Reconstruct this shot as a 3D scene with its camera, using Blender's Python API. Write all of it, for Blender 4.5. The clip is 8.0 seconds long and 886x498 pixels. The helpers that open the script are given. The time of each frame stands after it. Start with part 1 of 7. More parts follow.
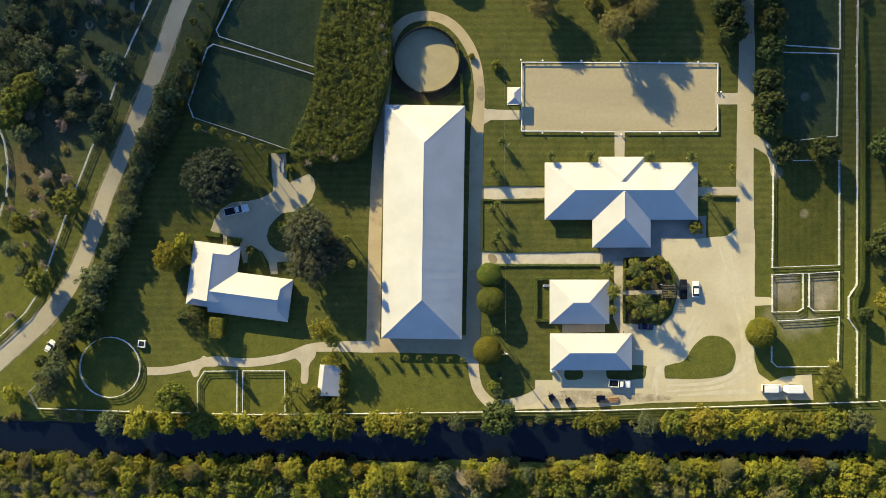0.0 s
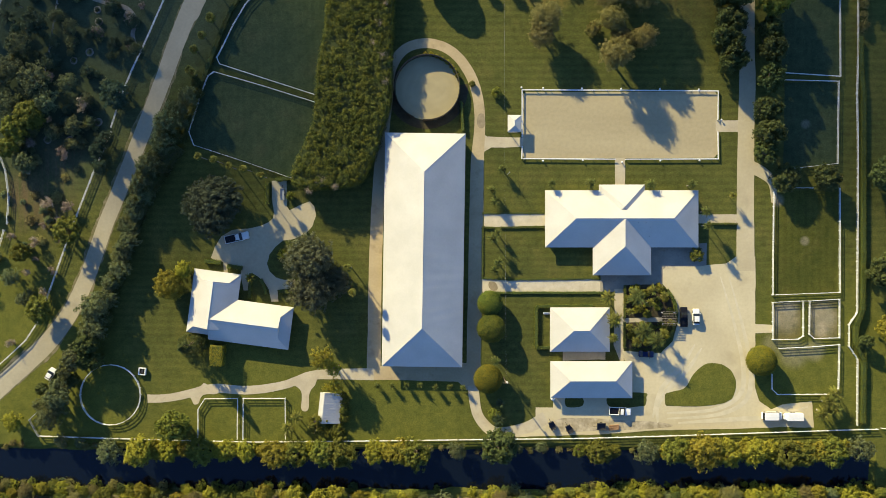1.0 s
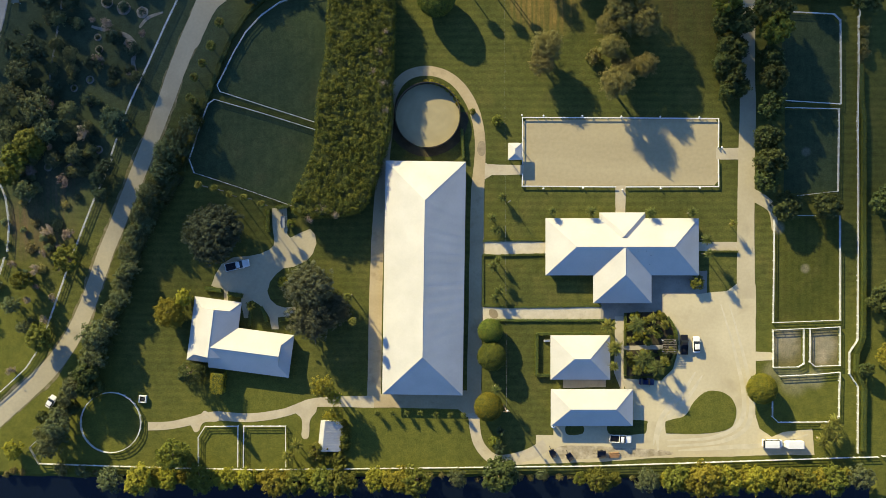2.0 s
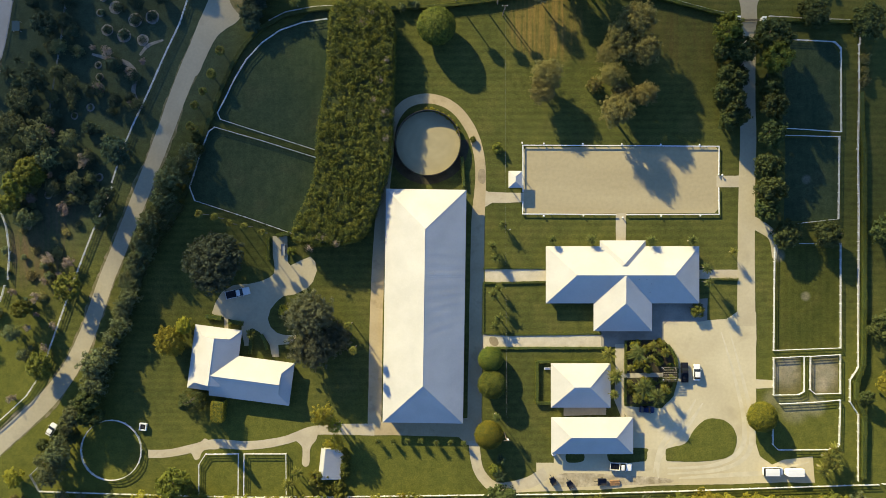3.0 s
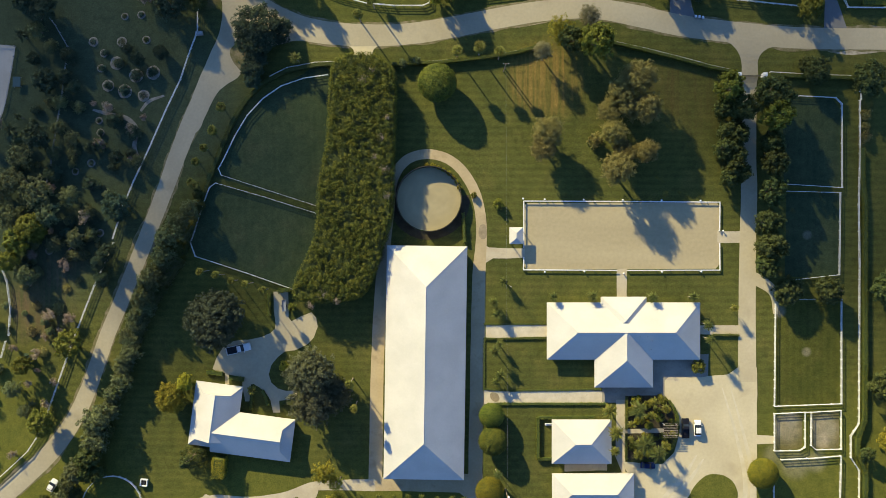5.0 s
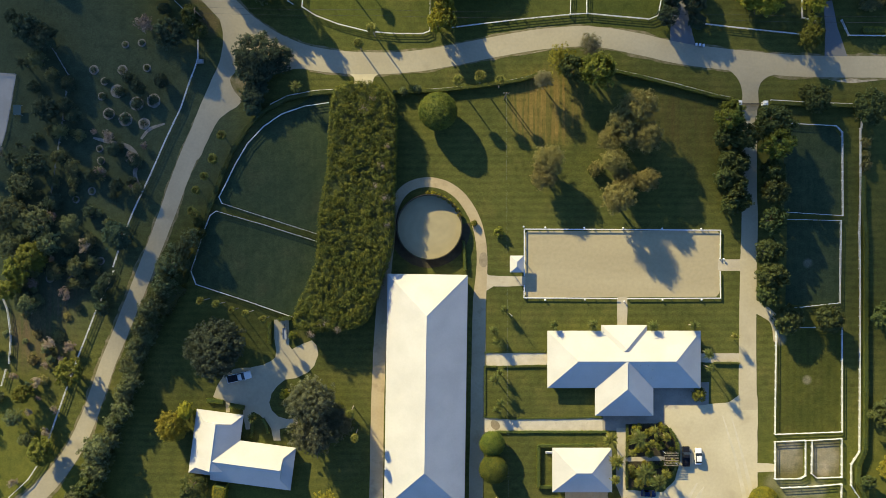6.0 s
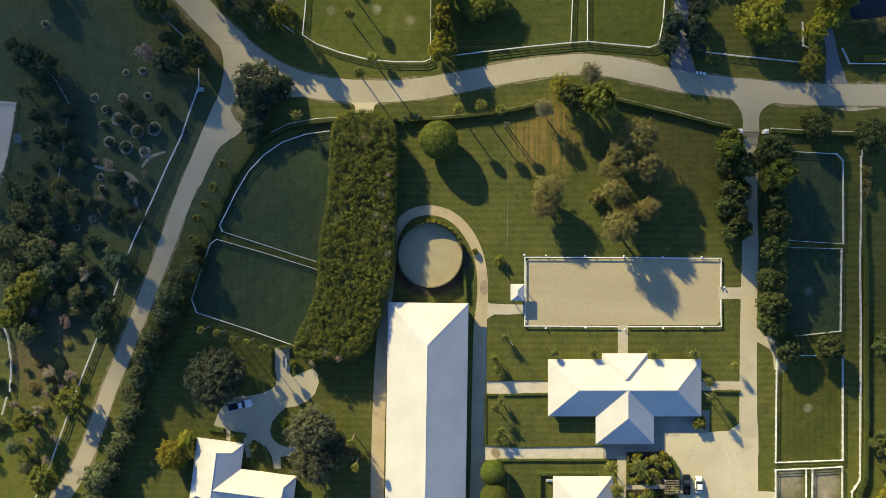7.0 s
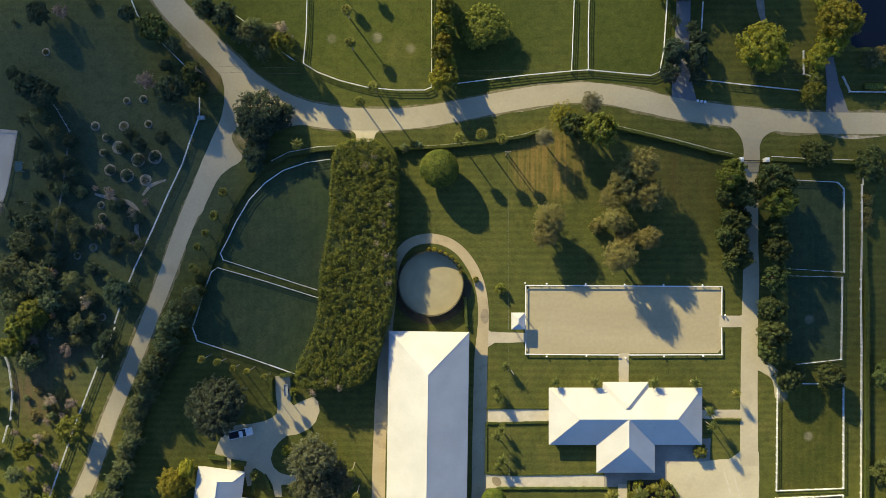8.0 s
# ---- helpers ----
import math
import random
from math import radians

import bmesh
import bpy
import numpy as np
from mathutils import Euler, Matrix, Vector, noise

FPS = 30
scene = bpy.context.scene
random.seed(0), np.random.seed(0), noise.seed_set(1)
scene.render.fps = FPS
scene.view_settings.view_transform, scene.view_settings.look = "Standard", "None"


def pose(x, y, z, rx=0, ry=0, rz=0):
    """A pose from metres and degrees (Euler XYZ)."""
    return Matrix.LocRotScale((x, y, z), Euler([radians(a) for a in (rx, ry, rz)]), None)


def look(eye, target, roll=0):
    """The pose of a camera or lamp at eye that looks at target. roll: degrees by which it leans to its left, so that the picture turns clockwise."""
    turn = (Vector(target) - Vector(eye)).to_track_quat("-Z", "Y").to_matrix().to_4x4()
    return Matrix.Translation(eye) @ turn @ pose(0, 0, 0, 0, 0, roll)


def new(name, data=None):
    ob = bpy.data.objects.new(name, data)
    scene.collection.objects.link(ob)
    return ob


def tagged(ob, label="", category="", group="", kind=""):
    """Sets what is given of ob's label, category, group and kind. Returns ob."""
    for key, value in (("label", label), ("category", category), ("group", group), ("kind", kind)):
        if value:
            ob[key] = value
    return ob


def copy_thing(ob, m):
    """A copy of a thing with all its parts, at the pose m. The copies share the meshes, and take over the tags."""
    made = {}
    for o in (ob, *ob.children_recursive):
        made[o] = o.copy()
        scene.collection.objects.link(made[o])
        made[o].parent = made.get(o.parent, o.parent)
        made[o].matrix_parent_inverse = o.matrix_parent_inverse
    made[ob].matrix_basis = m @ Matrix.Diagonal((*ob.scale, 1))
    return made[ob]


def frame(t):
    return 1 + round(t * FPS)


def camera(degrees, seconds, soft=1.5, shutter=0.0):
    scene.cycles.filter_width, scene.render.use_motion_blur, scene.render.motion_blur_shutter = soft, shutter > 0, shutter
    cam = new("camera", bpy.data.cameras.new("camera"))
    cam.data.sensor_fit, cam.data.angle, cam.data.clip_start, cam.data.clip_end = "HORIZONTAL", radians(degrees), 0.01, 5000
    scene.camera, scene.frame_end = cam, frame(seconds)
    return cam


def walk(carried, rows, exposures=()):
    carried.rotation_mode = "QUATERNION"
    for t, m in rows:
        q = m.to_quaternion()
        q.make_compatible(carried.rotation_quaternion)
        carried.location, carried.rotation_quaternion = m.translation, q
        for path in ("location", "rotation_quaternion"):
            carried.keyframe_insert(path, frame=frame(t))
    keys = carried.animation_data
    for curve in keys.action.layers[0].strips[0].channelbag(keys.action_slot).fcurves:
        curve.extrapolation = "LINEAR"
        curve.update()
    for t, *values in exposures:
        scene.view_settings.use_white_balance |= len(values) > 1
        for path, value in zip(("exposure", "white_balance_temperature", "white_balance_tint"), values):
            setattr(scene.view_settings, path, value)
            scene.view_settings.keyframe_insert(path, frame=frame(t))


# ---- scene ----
cam = camera(60.0, 8.0, 0.8)
PATH = [(0.0, 0.477, -31.42), (1.0, 0.350, -23.64), (2.0, 0.235, -15.83), (3.0, 0.124, -7.99), (4.0, 0.006, -0.12), (5.0, -0.125, 7.77), (6.0, -0.278, 15.70), (7.0, -0.461, 23.65), (8.0, -0.683, 31.64)]
walk(cam, [(t, pose(x, y, 217.27)) for t, x, y in PATH], [(0.0, 1.2), (8.0, 1.2)])

# ---- light: low sun from the north-west, blue sky with a few thin clouds ----
SUN_UP, SUN_X, SUN_Y = 21.5, -0.59, 0.807
world = bpy.data.worlds.new("sky")
scene.world = world
world.use_nodes = True
sky = world.node_tree.nodes.new("ShaderNodeTexSky")
sky.sky_type, sky.sun_disc = "NISHITA", False
sky.sun_elevation, sky.sun_rotation = radians(SUN_UP), math.atan2(SUN_X, SUN_Y)
back = world.node_tree.nodes["Background"]
back.inputs["Strength"].default_value = 0.120
sky.ozone_density, sky.dust_density = 3.0, 0.6
tint = world.node_tree.nodes.new("ShaderNodeMix")
tint.data_type, tint.blend_type = "RGBA", "MULTIPLY"
tint.inputs[0].default_value, tint.inputs[7].default_value = 1.0, (0.55, 0.72, 0.98, 1)
world.node_tree.links.new(sky.outputs["Color"], tint.inputs[6])
world.node_tree.links.new(tint.outputs[2], back.inputs["Color"])
lamp = bpy.data.lights.new("sun", "SUN")
lamp.energy, lamp.angle, lamp.color = 5.0, radians(0.6), (1.0, 0.85, 0.45)
flat = math.cos(radians(SUN_UP))
sun = new("sun", lamp)
sun.matrix_world = look((SUN_X * flat * 300, SUN_Y * flat * 300, math.sin(radians(SUN_UP)) * 300), (0, 0, 0))


# ---- materials ----
def shader(name, rough=0.8, metal=0.0):
    m = bpy.data.materials.new(name)
    m.use_nodes = True
    b = m.node_tree.nodes["Principled BSDF"]
    b.inputs["Roughness"].default_value, b.inputs["Metallic"].default_value = rough, metal
    b.inputs["Specular IOR Level"].default_value = 0.3
    return m, m.node_tree.nodes, m.node_tree.links, b


def value(nodes, links, socket_a, socket_b, op):
    n = nodes.new("ShaderNodeMath")
    n.operation = op
    for slot, s in ((0, socket_a), (1, socket_b)):
        if isinstance(s, (int, float)):
            n.inputs[slot].default_value = s
        else:
            links.new(s, n.inputs[slot])
    return n.outputs[0]


def blend(nodes, links, factor, a, b, kind="MIX"):
    n = nodes.new("ShaderNodeMix")
    n.data_type, n.blend_type = "RGBA", kind
    for slot, s in ((0, factor), (6, a), (7, b)):
        if isinstance(s, (int, float)):
            n.inputs[slot].default_value = s
        elif isinstance(s, tuple):
            n.inputs[slot].default_value = (*s, 1)
        else:
            links.new(s, n.inputs[slot])
    return n.outputs[2]


def spots(nodes, links, scale, low=0.4, high=0.6, detail=4.0, stretch=None):
    """Noise in object space, from 0 below low to 1 above high."""
    where = nodes.new("ShaderNodeTexCoord").outputs["Object"]
    if stretch:
        mp = nodes.new("ShaderNodeMapping")
        mp.inputs["Scale"].default_value = stretch
        links.new(where, mp.inputs["Vector"])
        where = mp.outputs["Vector"]
    n = nodes.new("ShaderNodeTexNoise")
    n.inputs["Scale"].default_value, n.inputs["Detail"].default_value = scale, detail
    links.new(where, n.inputs["Vector"])
    r = nodes.new("ShaderNodeMapRange")
    r.inputs["From Min"].default_value, r.inputs["From Max"].default_value = low, high
    links.new(n.outputs["Fac"], r.inputs["Value"])
    return r.outputs["Result"]


def bump(nodes, links, b, height, strength=0.4, distance=0.05):
    n = nodes.new("ShaderNodeBump")
    n.inputs["Strength"].default_value, n.inputs["Distance"].default_value = strength, distance
    links.new(height, n.inputs["Height"])
    links.new(n.outputs["Normal"], b.inputs["Normal"])


def two_tone(name, a, b_, scale, fine, rough=0.85, dark=None, strength=0.4, metal=0.0, stretch=None, grain=0.25):
    """Mottled surface: two colours in broad stains, grain in small ones."""
    m, nodes, links, b = shader(name, rough, metal)
    c = blend(nodes, links, spots(nodes, links, scale, 0.35, 0.65, stretch=stretch), a, b_)
    g = spots(nodes, links, fine, 0.3, 0.7, 3.0)
    c = blend(nodes, links, value(nodes, links, g, grain, "MULTIPLY"), c, tuple(0.45 * v for v in a))
    if dark:
        c = blend(nodes, links, value(nodes, links, spots(nodes, links, scale * 2.3, 0.58, 0.75), 0.7, "MULTIPLY"), c, dark)
    links.new(c, b.inputs["Base Color"])
    bump(nodes, links, b, g, strength)
    return m


def plain(name, color, rough=0.5, metal=0.0):
    m, nodes, links, b = shader(name, rough, metal)
    g = spots(nodes, links, 3.0, 0.3, 0.8)
    links.new(blend(nodes, links, value(nodes, links, g, 0.18, "MULTIPLY"), color, tuple(0.6 * v for v in color)), b.inputs["Base Color"])
    return m


def streaks(nodes, links, where):
    """Narrow north-south lines that a mower leaves in thin turf."""
    long = nodes.new("ShaderNodeMapping")
    long.inputs["Scale"].default_value = (1.0, 0.05, 1.0)
    links.new(where, long.inputs["Vector"])
    n = nodes.new("ShaderNodeTexNoise")
    n.inputs["Scale"].default_value, n.inputs["Detail"].default_value = 0.9, 3.0
    links.new(long.outputs["Vector"], n.inputs["Vector"])
    edge = nodes.new("ShaderNodeMapRange")
    edge.inputs["From Min"].default_value, edge.inputs["From Max"].default_value = 0.4, 0.62
    links.new(n.outputs["Fac"], edge.inputs["Value"])
    return edge.outputs["Result"]


def grass(name, low, high, dry, bands=None, blobs=(), stripes=0.3):
    """Mown grass: clumps, worn dry spots and the mower's faint bands; blobs are soft patches (x, y, radius, colour,
    amount), some with shade or sun in the colour.
    """
    m, nodes, links, b = shader(name, 0.95)
    b.inputs["Specular IOR Level"].default_value = 0.1
    c = blend(nodes, links, spots(nodes, links, 0.035, 0.3, 0.7, 6.0), low, high)
    c = blend(nodes, links, value(nodes, links, spots(nodes, links, 0.12, 0.52, 0.72, 6.0), 0.45, "MULTIPLY"), c, dry)
    where = nodes.new("ShaderNodeTexCoord").outputs["Object"]
    if bands:
        w = nodes.new("ShaderNodeTexWave")
        w.bands_direction = bands
        w.inputs["Scale"].default_value, w.inputs["Distortion"].default_value = 0.16, 0.9
        w.inputs["Detail Scale"].default_value = 0.15
        links.new(where, w.inputs["Vector"])
        c = blend(nodes, links, value(nodes, links, w.outputs["Fac"], stripes, "MULTIPLY"), c, tuple(0.6 * v for v in low))
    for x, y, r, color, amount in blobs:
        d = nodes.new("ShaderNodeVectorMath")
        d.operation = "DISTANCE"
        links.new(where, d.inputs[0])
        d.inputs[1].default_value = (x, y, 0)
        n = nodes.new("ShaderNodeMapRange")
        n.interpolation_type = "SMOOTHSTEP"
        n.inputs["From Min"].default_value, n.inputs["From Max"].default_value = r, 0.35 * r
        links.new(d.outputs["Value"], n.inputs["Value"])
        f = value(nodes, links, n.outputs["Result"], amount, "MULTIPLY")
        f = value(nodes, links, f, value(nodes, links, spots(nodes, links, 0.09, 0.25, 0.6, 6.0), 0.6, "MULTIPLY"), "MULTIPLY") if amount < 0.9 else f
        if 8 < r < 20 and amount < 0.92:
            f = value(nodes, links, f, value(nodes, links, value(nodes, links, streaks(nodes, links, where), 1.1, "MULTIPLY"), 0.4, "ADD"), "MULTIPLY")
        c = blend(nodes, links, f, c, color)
    g = spots(nodes, links, 1.1, 0.3, 0.7, 5.0)
    for scale, low_, high_, amount, tone in ((0.28, 0.35, 0.7, 0.55, (1.5, 1.35, 1.3)), (0.5, 0.48, 0.7, 0.4, (0.5, 0.55, 0.6)), (1.1, 0.3, 0.7, 0.35, (0.42, 0.45, 0.45)), (2.7, 0.35, 0.65, 0.5, (0.4, 0.42, 0.42))):
        f = value(nodes, links, spots(nodes, links, scale, low_, high_, 6.0), amount, "MULTIPLY")
        c = blend(nodes, links, f, c, blend(nodes, links, 1.0, c, tone, "MULTIPLY"))
    links.new(c, b.inputs["Base Color"])
    bump(nodes, links, b, g, 0.3, 0.1)
    return m


def foliage(name, a, b_, tip=None, rough=0.7):
    """Leaves: a tone for each plant, another for each leaf, light through the blade."""
    m, nodes, links, b = shader(name, rough)
    b.inputs["Specular IOR Level"].default_value = 0.18
    geo, info = nodes.new("ShaderNodeNewGeometry"), nodes.new("ShaderNodeObjectInfo")
    c = blend(nodes, links, geo.outputs["Random Per Island"], tuple(0.82 * v for v in a), tuple(1.08 * v for v in b_))
    c = blend(nodes, links, value(nodes, links, spots(nodes, links, 0.5, 0.4, 0.65), 0.55, "MULTIPLY"), c, tip or b_)
    hsv = nodes.new("ShaderNodeHueSaturation")
    links.new(c, hsv.inputs["Color"])
    links.new(value(nodes, links, value(nodes, links, info.outputs["Random"], 0.36, "MULTIPLY"), 0.82, "ADD"), hsv.inputs["Value"])
    links.new(value(nodes, links, value(nodes, links, info.outputs["Random"], 0.03, "MULTIPLY"), 0.487, "ADD"), hsv.inputs["Hue"])
    links.new(hsv.outputs["Color"], b.inputs["Base Color"])
    t = nodes.new("ShaderNodeBsdfTranslucent")
    links.new(hsv.outputs["Color"], t.inputs["Color"])
    mix = nodes.new("ShaderNodeMixShader")
    mix.inputs[0].default_value = 0.36
    links.new(b.outputs[0], mix.inputs[1])
    links.new(t.outputs[0], mix.inputs[2])
    links.new(mix.outputs[0], nodes["Material Output"].inputs["Surface"])
    return m


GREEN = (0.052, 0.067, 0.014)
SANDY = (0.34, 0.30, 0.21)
# grove turf, darker and bluer: part of the grove's shade is in the colour
SHADED_SCRUB = (0.048, 0.068, 0.037)
# southern turf, tinted brighter and yellower as in full sun
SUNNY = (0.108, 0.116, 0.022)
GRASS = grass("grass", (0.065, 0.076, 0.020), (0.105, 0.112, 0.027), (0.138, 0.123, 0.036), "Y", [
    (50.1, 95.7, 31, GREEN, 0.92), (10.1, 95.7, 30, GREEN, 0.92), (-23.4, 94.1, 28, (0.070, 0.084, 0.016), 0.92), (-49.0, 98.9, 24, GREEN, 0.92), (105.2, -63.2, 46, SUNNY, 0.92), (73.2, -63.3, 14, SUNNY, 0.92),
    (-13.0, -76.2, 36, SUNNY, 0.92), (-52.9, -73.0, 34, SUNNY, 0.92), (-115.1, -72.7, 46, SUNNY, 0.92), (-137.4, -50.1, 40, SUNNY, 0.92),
    (-118.0, 66.0, 62, SHADED_SCRUB, 0.92), (-112.0, 22.0, 42, SHADED_SCRUB, 0.92), (-78.0, 50.0, 34, SHADED_SCRUB, 0.92),
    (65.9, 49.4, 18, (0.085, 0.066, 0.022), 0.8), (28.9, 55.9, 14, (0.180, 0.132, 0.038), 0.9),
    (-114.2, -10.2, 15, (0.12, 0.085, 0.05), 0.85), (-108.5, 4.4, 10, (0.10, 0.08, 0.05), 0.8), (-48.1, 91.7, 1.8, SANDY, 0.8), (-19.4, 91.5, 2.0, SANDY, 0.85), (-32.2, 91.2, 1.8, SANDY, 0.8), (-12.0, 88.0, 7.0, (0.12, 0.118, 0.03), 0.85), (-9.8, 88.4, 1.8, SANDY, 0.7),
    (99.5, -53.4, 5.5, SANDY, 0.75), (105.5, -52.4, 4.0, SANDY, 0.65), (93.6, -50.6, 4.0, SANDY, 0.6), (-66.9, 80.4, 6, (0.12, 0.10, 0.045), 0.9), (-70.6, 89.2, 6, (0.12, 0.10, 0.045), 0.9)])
# darker and bluer than the east turf: part of the shade is in the colour
SHADED_PADDOCK = grass("paddock_grass", (0.036, 0.057, 0.027), (0.052, 0.073, 0.033), (0.074, 0.080, 0.038), "X", [(103.0, 11.7, 1.7, SANDY, 0.8)], 0.12)
EAST_PADDOCK = grass("east_paddock_grass", (0.056, 0.066, 0.014), (0.088, 0.092, 0.018), (0.120, 0.106, 0.030), "X", [(102.8, -21.4, 1.7, SANDY, 0.8), (95.1, -9.8, 2.4, SANDY, 0.85)], 0.22)
BARE = grass("worn_paddock", (0.085, 0.086, 0.024), (0.130, 0.115, 0.045), (0.22, 0.19, 0.12), None, [(97.6, -43.4, 6.0, (0.36, 0.315, 0.225), 0.85), (107.9, -43.6, 6.0, (0.40, 0.355, 0.26), 0.85), (98.5, -40.5, 3.0, (0.30, 0.26, 0.18), 0.8), (107.0, -46.5, 3.0, (0.38, 0.335, 0.24), 0.8)])
GRAVEL = two_tone("shell_gravel", (0.415, 0.357, 0.228), (0.49, 0.427, 0.277), 0.06, 1.3, 0.95, (0.33, 0.28, 0.175), 0.12, grain=0.14)
ROAD = two_tone("worn_asphalt", (0.285, 0.250, 0.168), (0.345, 0.305, 0.208), 0.06, 1.3, 0.9, (0.225, 0.198, 0.135), 0.12, grain=0.16)
DIRT_GRASS = two_tone("thin_grass_on_earth", (0.085, 0.085, 0.024), (0.20, 0.165, 0.10), 0.5, 2.4, 0.95, (0.075, 0.085, 0.02), 0.3)
# pavers toned down so that the house's shadow on them comes out darker
SHADE_PAVER = two_tone("shade_darkened_pavers", (0.215, 0.195, 0.155), (0.265, 0.24, 0.19), 0.3, 2.0, 0.9, (0.17, 0.15, 0.115), 0.15, grain=0.15)
TRACK = two_tone("tyre_worn_gravel", (0.435, 0.385, 0.265), (0.51, 0.455, 0.32), 0.4, 1.6, 0.95, (0.40, 0.35, 0.24), 0.12, grain=0.12)

DRIVE = two_tone("drive_gravel", (0.36, 0.31, 0.20), (0.43, 0.372, 0.245), 0.06, 1.3, 0.95, (0.27, 0.235, 0.155), 0.12, grain=0.16)
CONCRETE = two_tone("pale_concrete", (0.30, 0.275, 0.225), (0.36, 0.33, 0.275), 0.08, 1.6, 0.85, (0.25, 0.23, 0.19), 0.1, grain=0.1)
# asphalt darker than ROAD, with part of the trees' shade put into it
DIM_ROAD = two_tone("shaded_asphalt", (0.13, 0.13, 0.125), (0.18, 0.175, 0.165), 0.05, 1.2, 0.9, None, 0.12, grain=0.12)
PATH_STONE = two_tone("pale_path", (0.37, 0.32, 0.225), (0.43, 0.375, 0.265), 0.3, 2.0, 0.9, (0.29, 0.25, 0.17), 0.15, grain=0.15)
WHITE_GRAVEL = two_tone("white_gravel", (0.43, 0.378, 0.272), (0.505, 0.447, 0.33), 0.5, 2.0, 0.95, (0.35, 0.305, 0.22), 0.3, grain=0.22)
LEAF_TOPIARY = foliage("leaf_topiary", (0.080, 0.092, 0.015), (0.205, 0.190, 0.020), (0.245, 0.205, 0.020))
LANE = two_tone("tan_lane", (0.325, 0.26, 0.152), (0.39, 0.315, 0.19), 0.12, 1.6, 0.95, (0.22, 0.17, 0.10), 0.15, grain=0.18)
DAMP = two_tone("damp_earth", (0.20, 0.16, 0.10), (0.27, 0.22, 0.14), 0.7, 2.0, 0.9)
SAND = two_tone("arena_sand", (0.315, 0.265, 0.160), (0.365, 0.310, 0.190), 0.05, 1.0, 0.95, None, 0.2, stretch=(0.4, 2.5, 1), grain=0.2)
DIRT = two_tone("bare_dirt", (0.24, 0.20, 0.125), (0.44, 0.38, 0.27), 0.45, 1.5, 0.95, (0.15, 0.115, 0.065), 0.4)
METAL_ROOF = two_tone("white_metal_roof", (0.415, 0.400, 0.358), (0.465, 0.449, 0.404), 0.15, 2.0, 0.5, None, 0.05, grain=0.07)
WALL = two_tone("cream_stucco", (0.62, 0.58, 0.48), (0.68, 0.63, 0.53), 0.3, 3.0, 0.9)
WHITE = plain("white_paint", (0.66, 0.655, 0.63), 0.5)
GREY_PAINT = plain("weathered_paint", (0.26, 0.27, 0.27), 0.7)
DARK = plain("dark_trim", (0.03, 0.03, 0.035), 0.5)
BARK = two_tone("bark", (0.16, 0.12, 0.085), (0.24, 0.19, 0.14), 0.8, 4.0)
PALM_BARK = two_tone("palm_bark", (0.26, 0.22, 0.17), (0.33, 0.28, 0.22), 0.8, 4.0)
LEAF = foliage("leaf_green", (0.086, 0.100, 0.018), (0.165, 0.166, 0.026))
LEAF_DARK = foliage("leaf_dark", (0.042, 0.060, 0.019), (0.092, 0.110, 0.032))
# dark bluish leaf of the shaded grove, part of that shade in the colour
LEAF_SHADED = foliage("leaf_shaded", (0.032, 0.058, 0.034), (0.068, 0.098, 0.054))
LEAF_GOLD = foliage("leaf_golden", (0.150, 0.148, 0.020), (0.265, 0.238, 0.028), (0.310, 0.262, 0.030))
LEAF_OCHRE = foliage("leaf_ochre", (0.145, 0.127, 0.044), (0.245, 0.208, 0.076), (0.150, 0.138, 0.044))
LEAF_PALE = foliage("leaf_pale", (0.145, 0.132, 0.064), (0.245, 0.220, 0.115))
LEAF_GREY = foliage("leaf_grey", (0.074, 0.094, 0.040), (0.146, 0.164, 0.072))
LEAF_HEDGE = foliage("leaf_hedge", (0.044, 0.076, 0.016), (0.140, 0.166, 0.026), (0.205, 0.205, 0.030))
SOIL = two_tone("dark_soil", (0.035, 0.028, 0.015), (0.06, 0.05, 0.025), 0.4, 2.0, 0.95)
MULCH = two_tone("pale_mulch", (0.15, 0.138, 0.108), (0.24, 0.22, 0.175), 0.8, 3.0, 0.95)
PEN_WOOD = two_tone("dark_stained_wood", (0.05, 0.042, 0.03), (0.08, 0.065, 0.045), 0.5, 3.0, 0.8)
GLASS = plain("dark_glass", (0.012, 0.015, 0.02), 0.08)
CHROME = plain("bright_metal", (0.6, 0.6, 0.6), 0.25, 0.9)
RUBBER = plain("tyre_rubber", (0.02, 0.02, 0.02), 0.9)
BLACK_PAINT = plain("black_car_paint", (0.012, 0.012, 0.014), 0.25)
BLUE_PAINT = plain("blue_car_paint", (0.003, 0.009, 0.045), 0.25)
RED_LENS = plain("red_lens", (0.35, 0.01, 0.01), 0.2)
RUST = two_tone("rusty_boards", (0.22, 0.12, 0.06), (0.30, 0.18, 0.09), 0.9, 4.0)
POOL_BLUE = plain("teal_panel", (0.015, 0.05, 0.06), 0.5)
FROND = foliage("palm_frond", (0.040, 0.055, 0.014), (0.168, 0.162, 0.030))
FROND_ROW = foliage("green_palm_frond", (0.027, 0.045, 0.015), (0.108, 0.122, 0.030))
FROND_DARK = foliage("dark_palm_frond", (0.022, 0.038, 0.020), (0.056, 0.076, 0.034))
PALE_TWIG = foliage("pale_twig", (0.19, 0.150, 0.112), (0.32, 0.255, 0.195))


# ---- small builders ----
def part(name, bm, material, parent=None, label=""):
    me = bpy.data.meshes.new(name)
    bm.to_mesh(me)
    bm.free()
    for m in (material if isinstance(material, tuple) else (material,)):
        me.materials.append(m)
    ob = new(name, me)
    ob.parent = parent
    return tagged(ob, label)


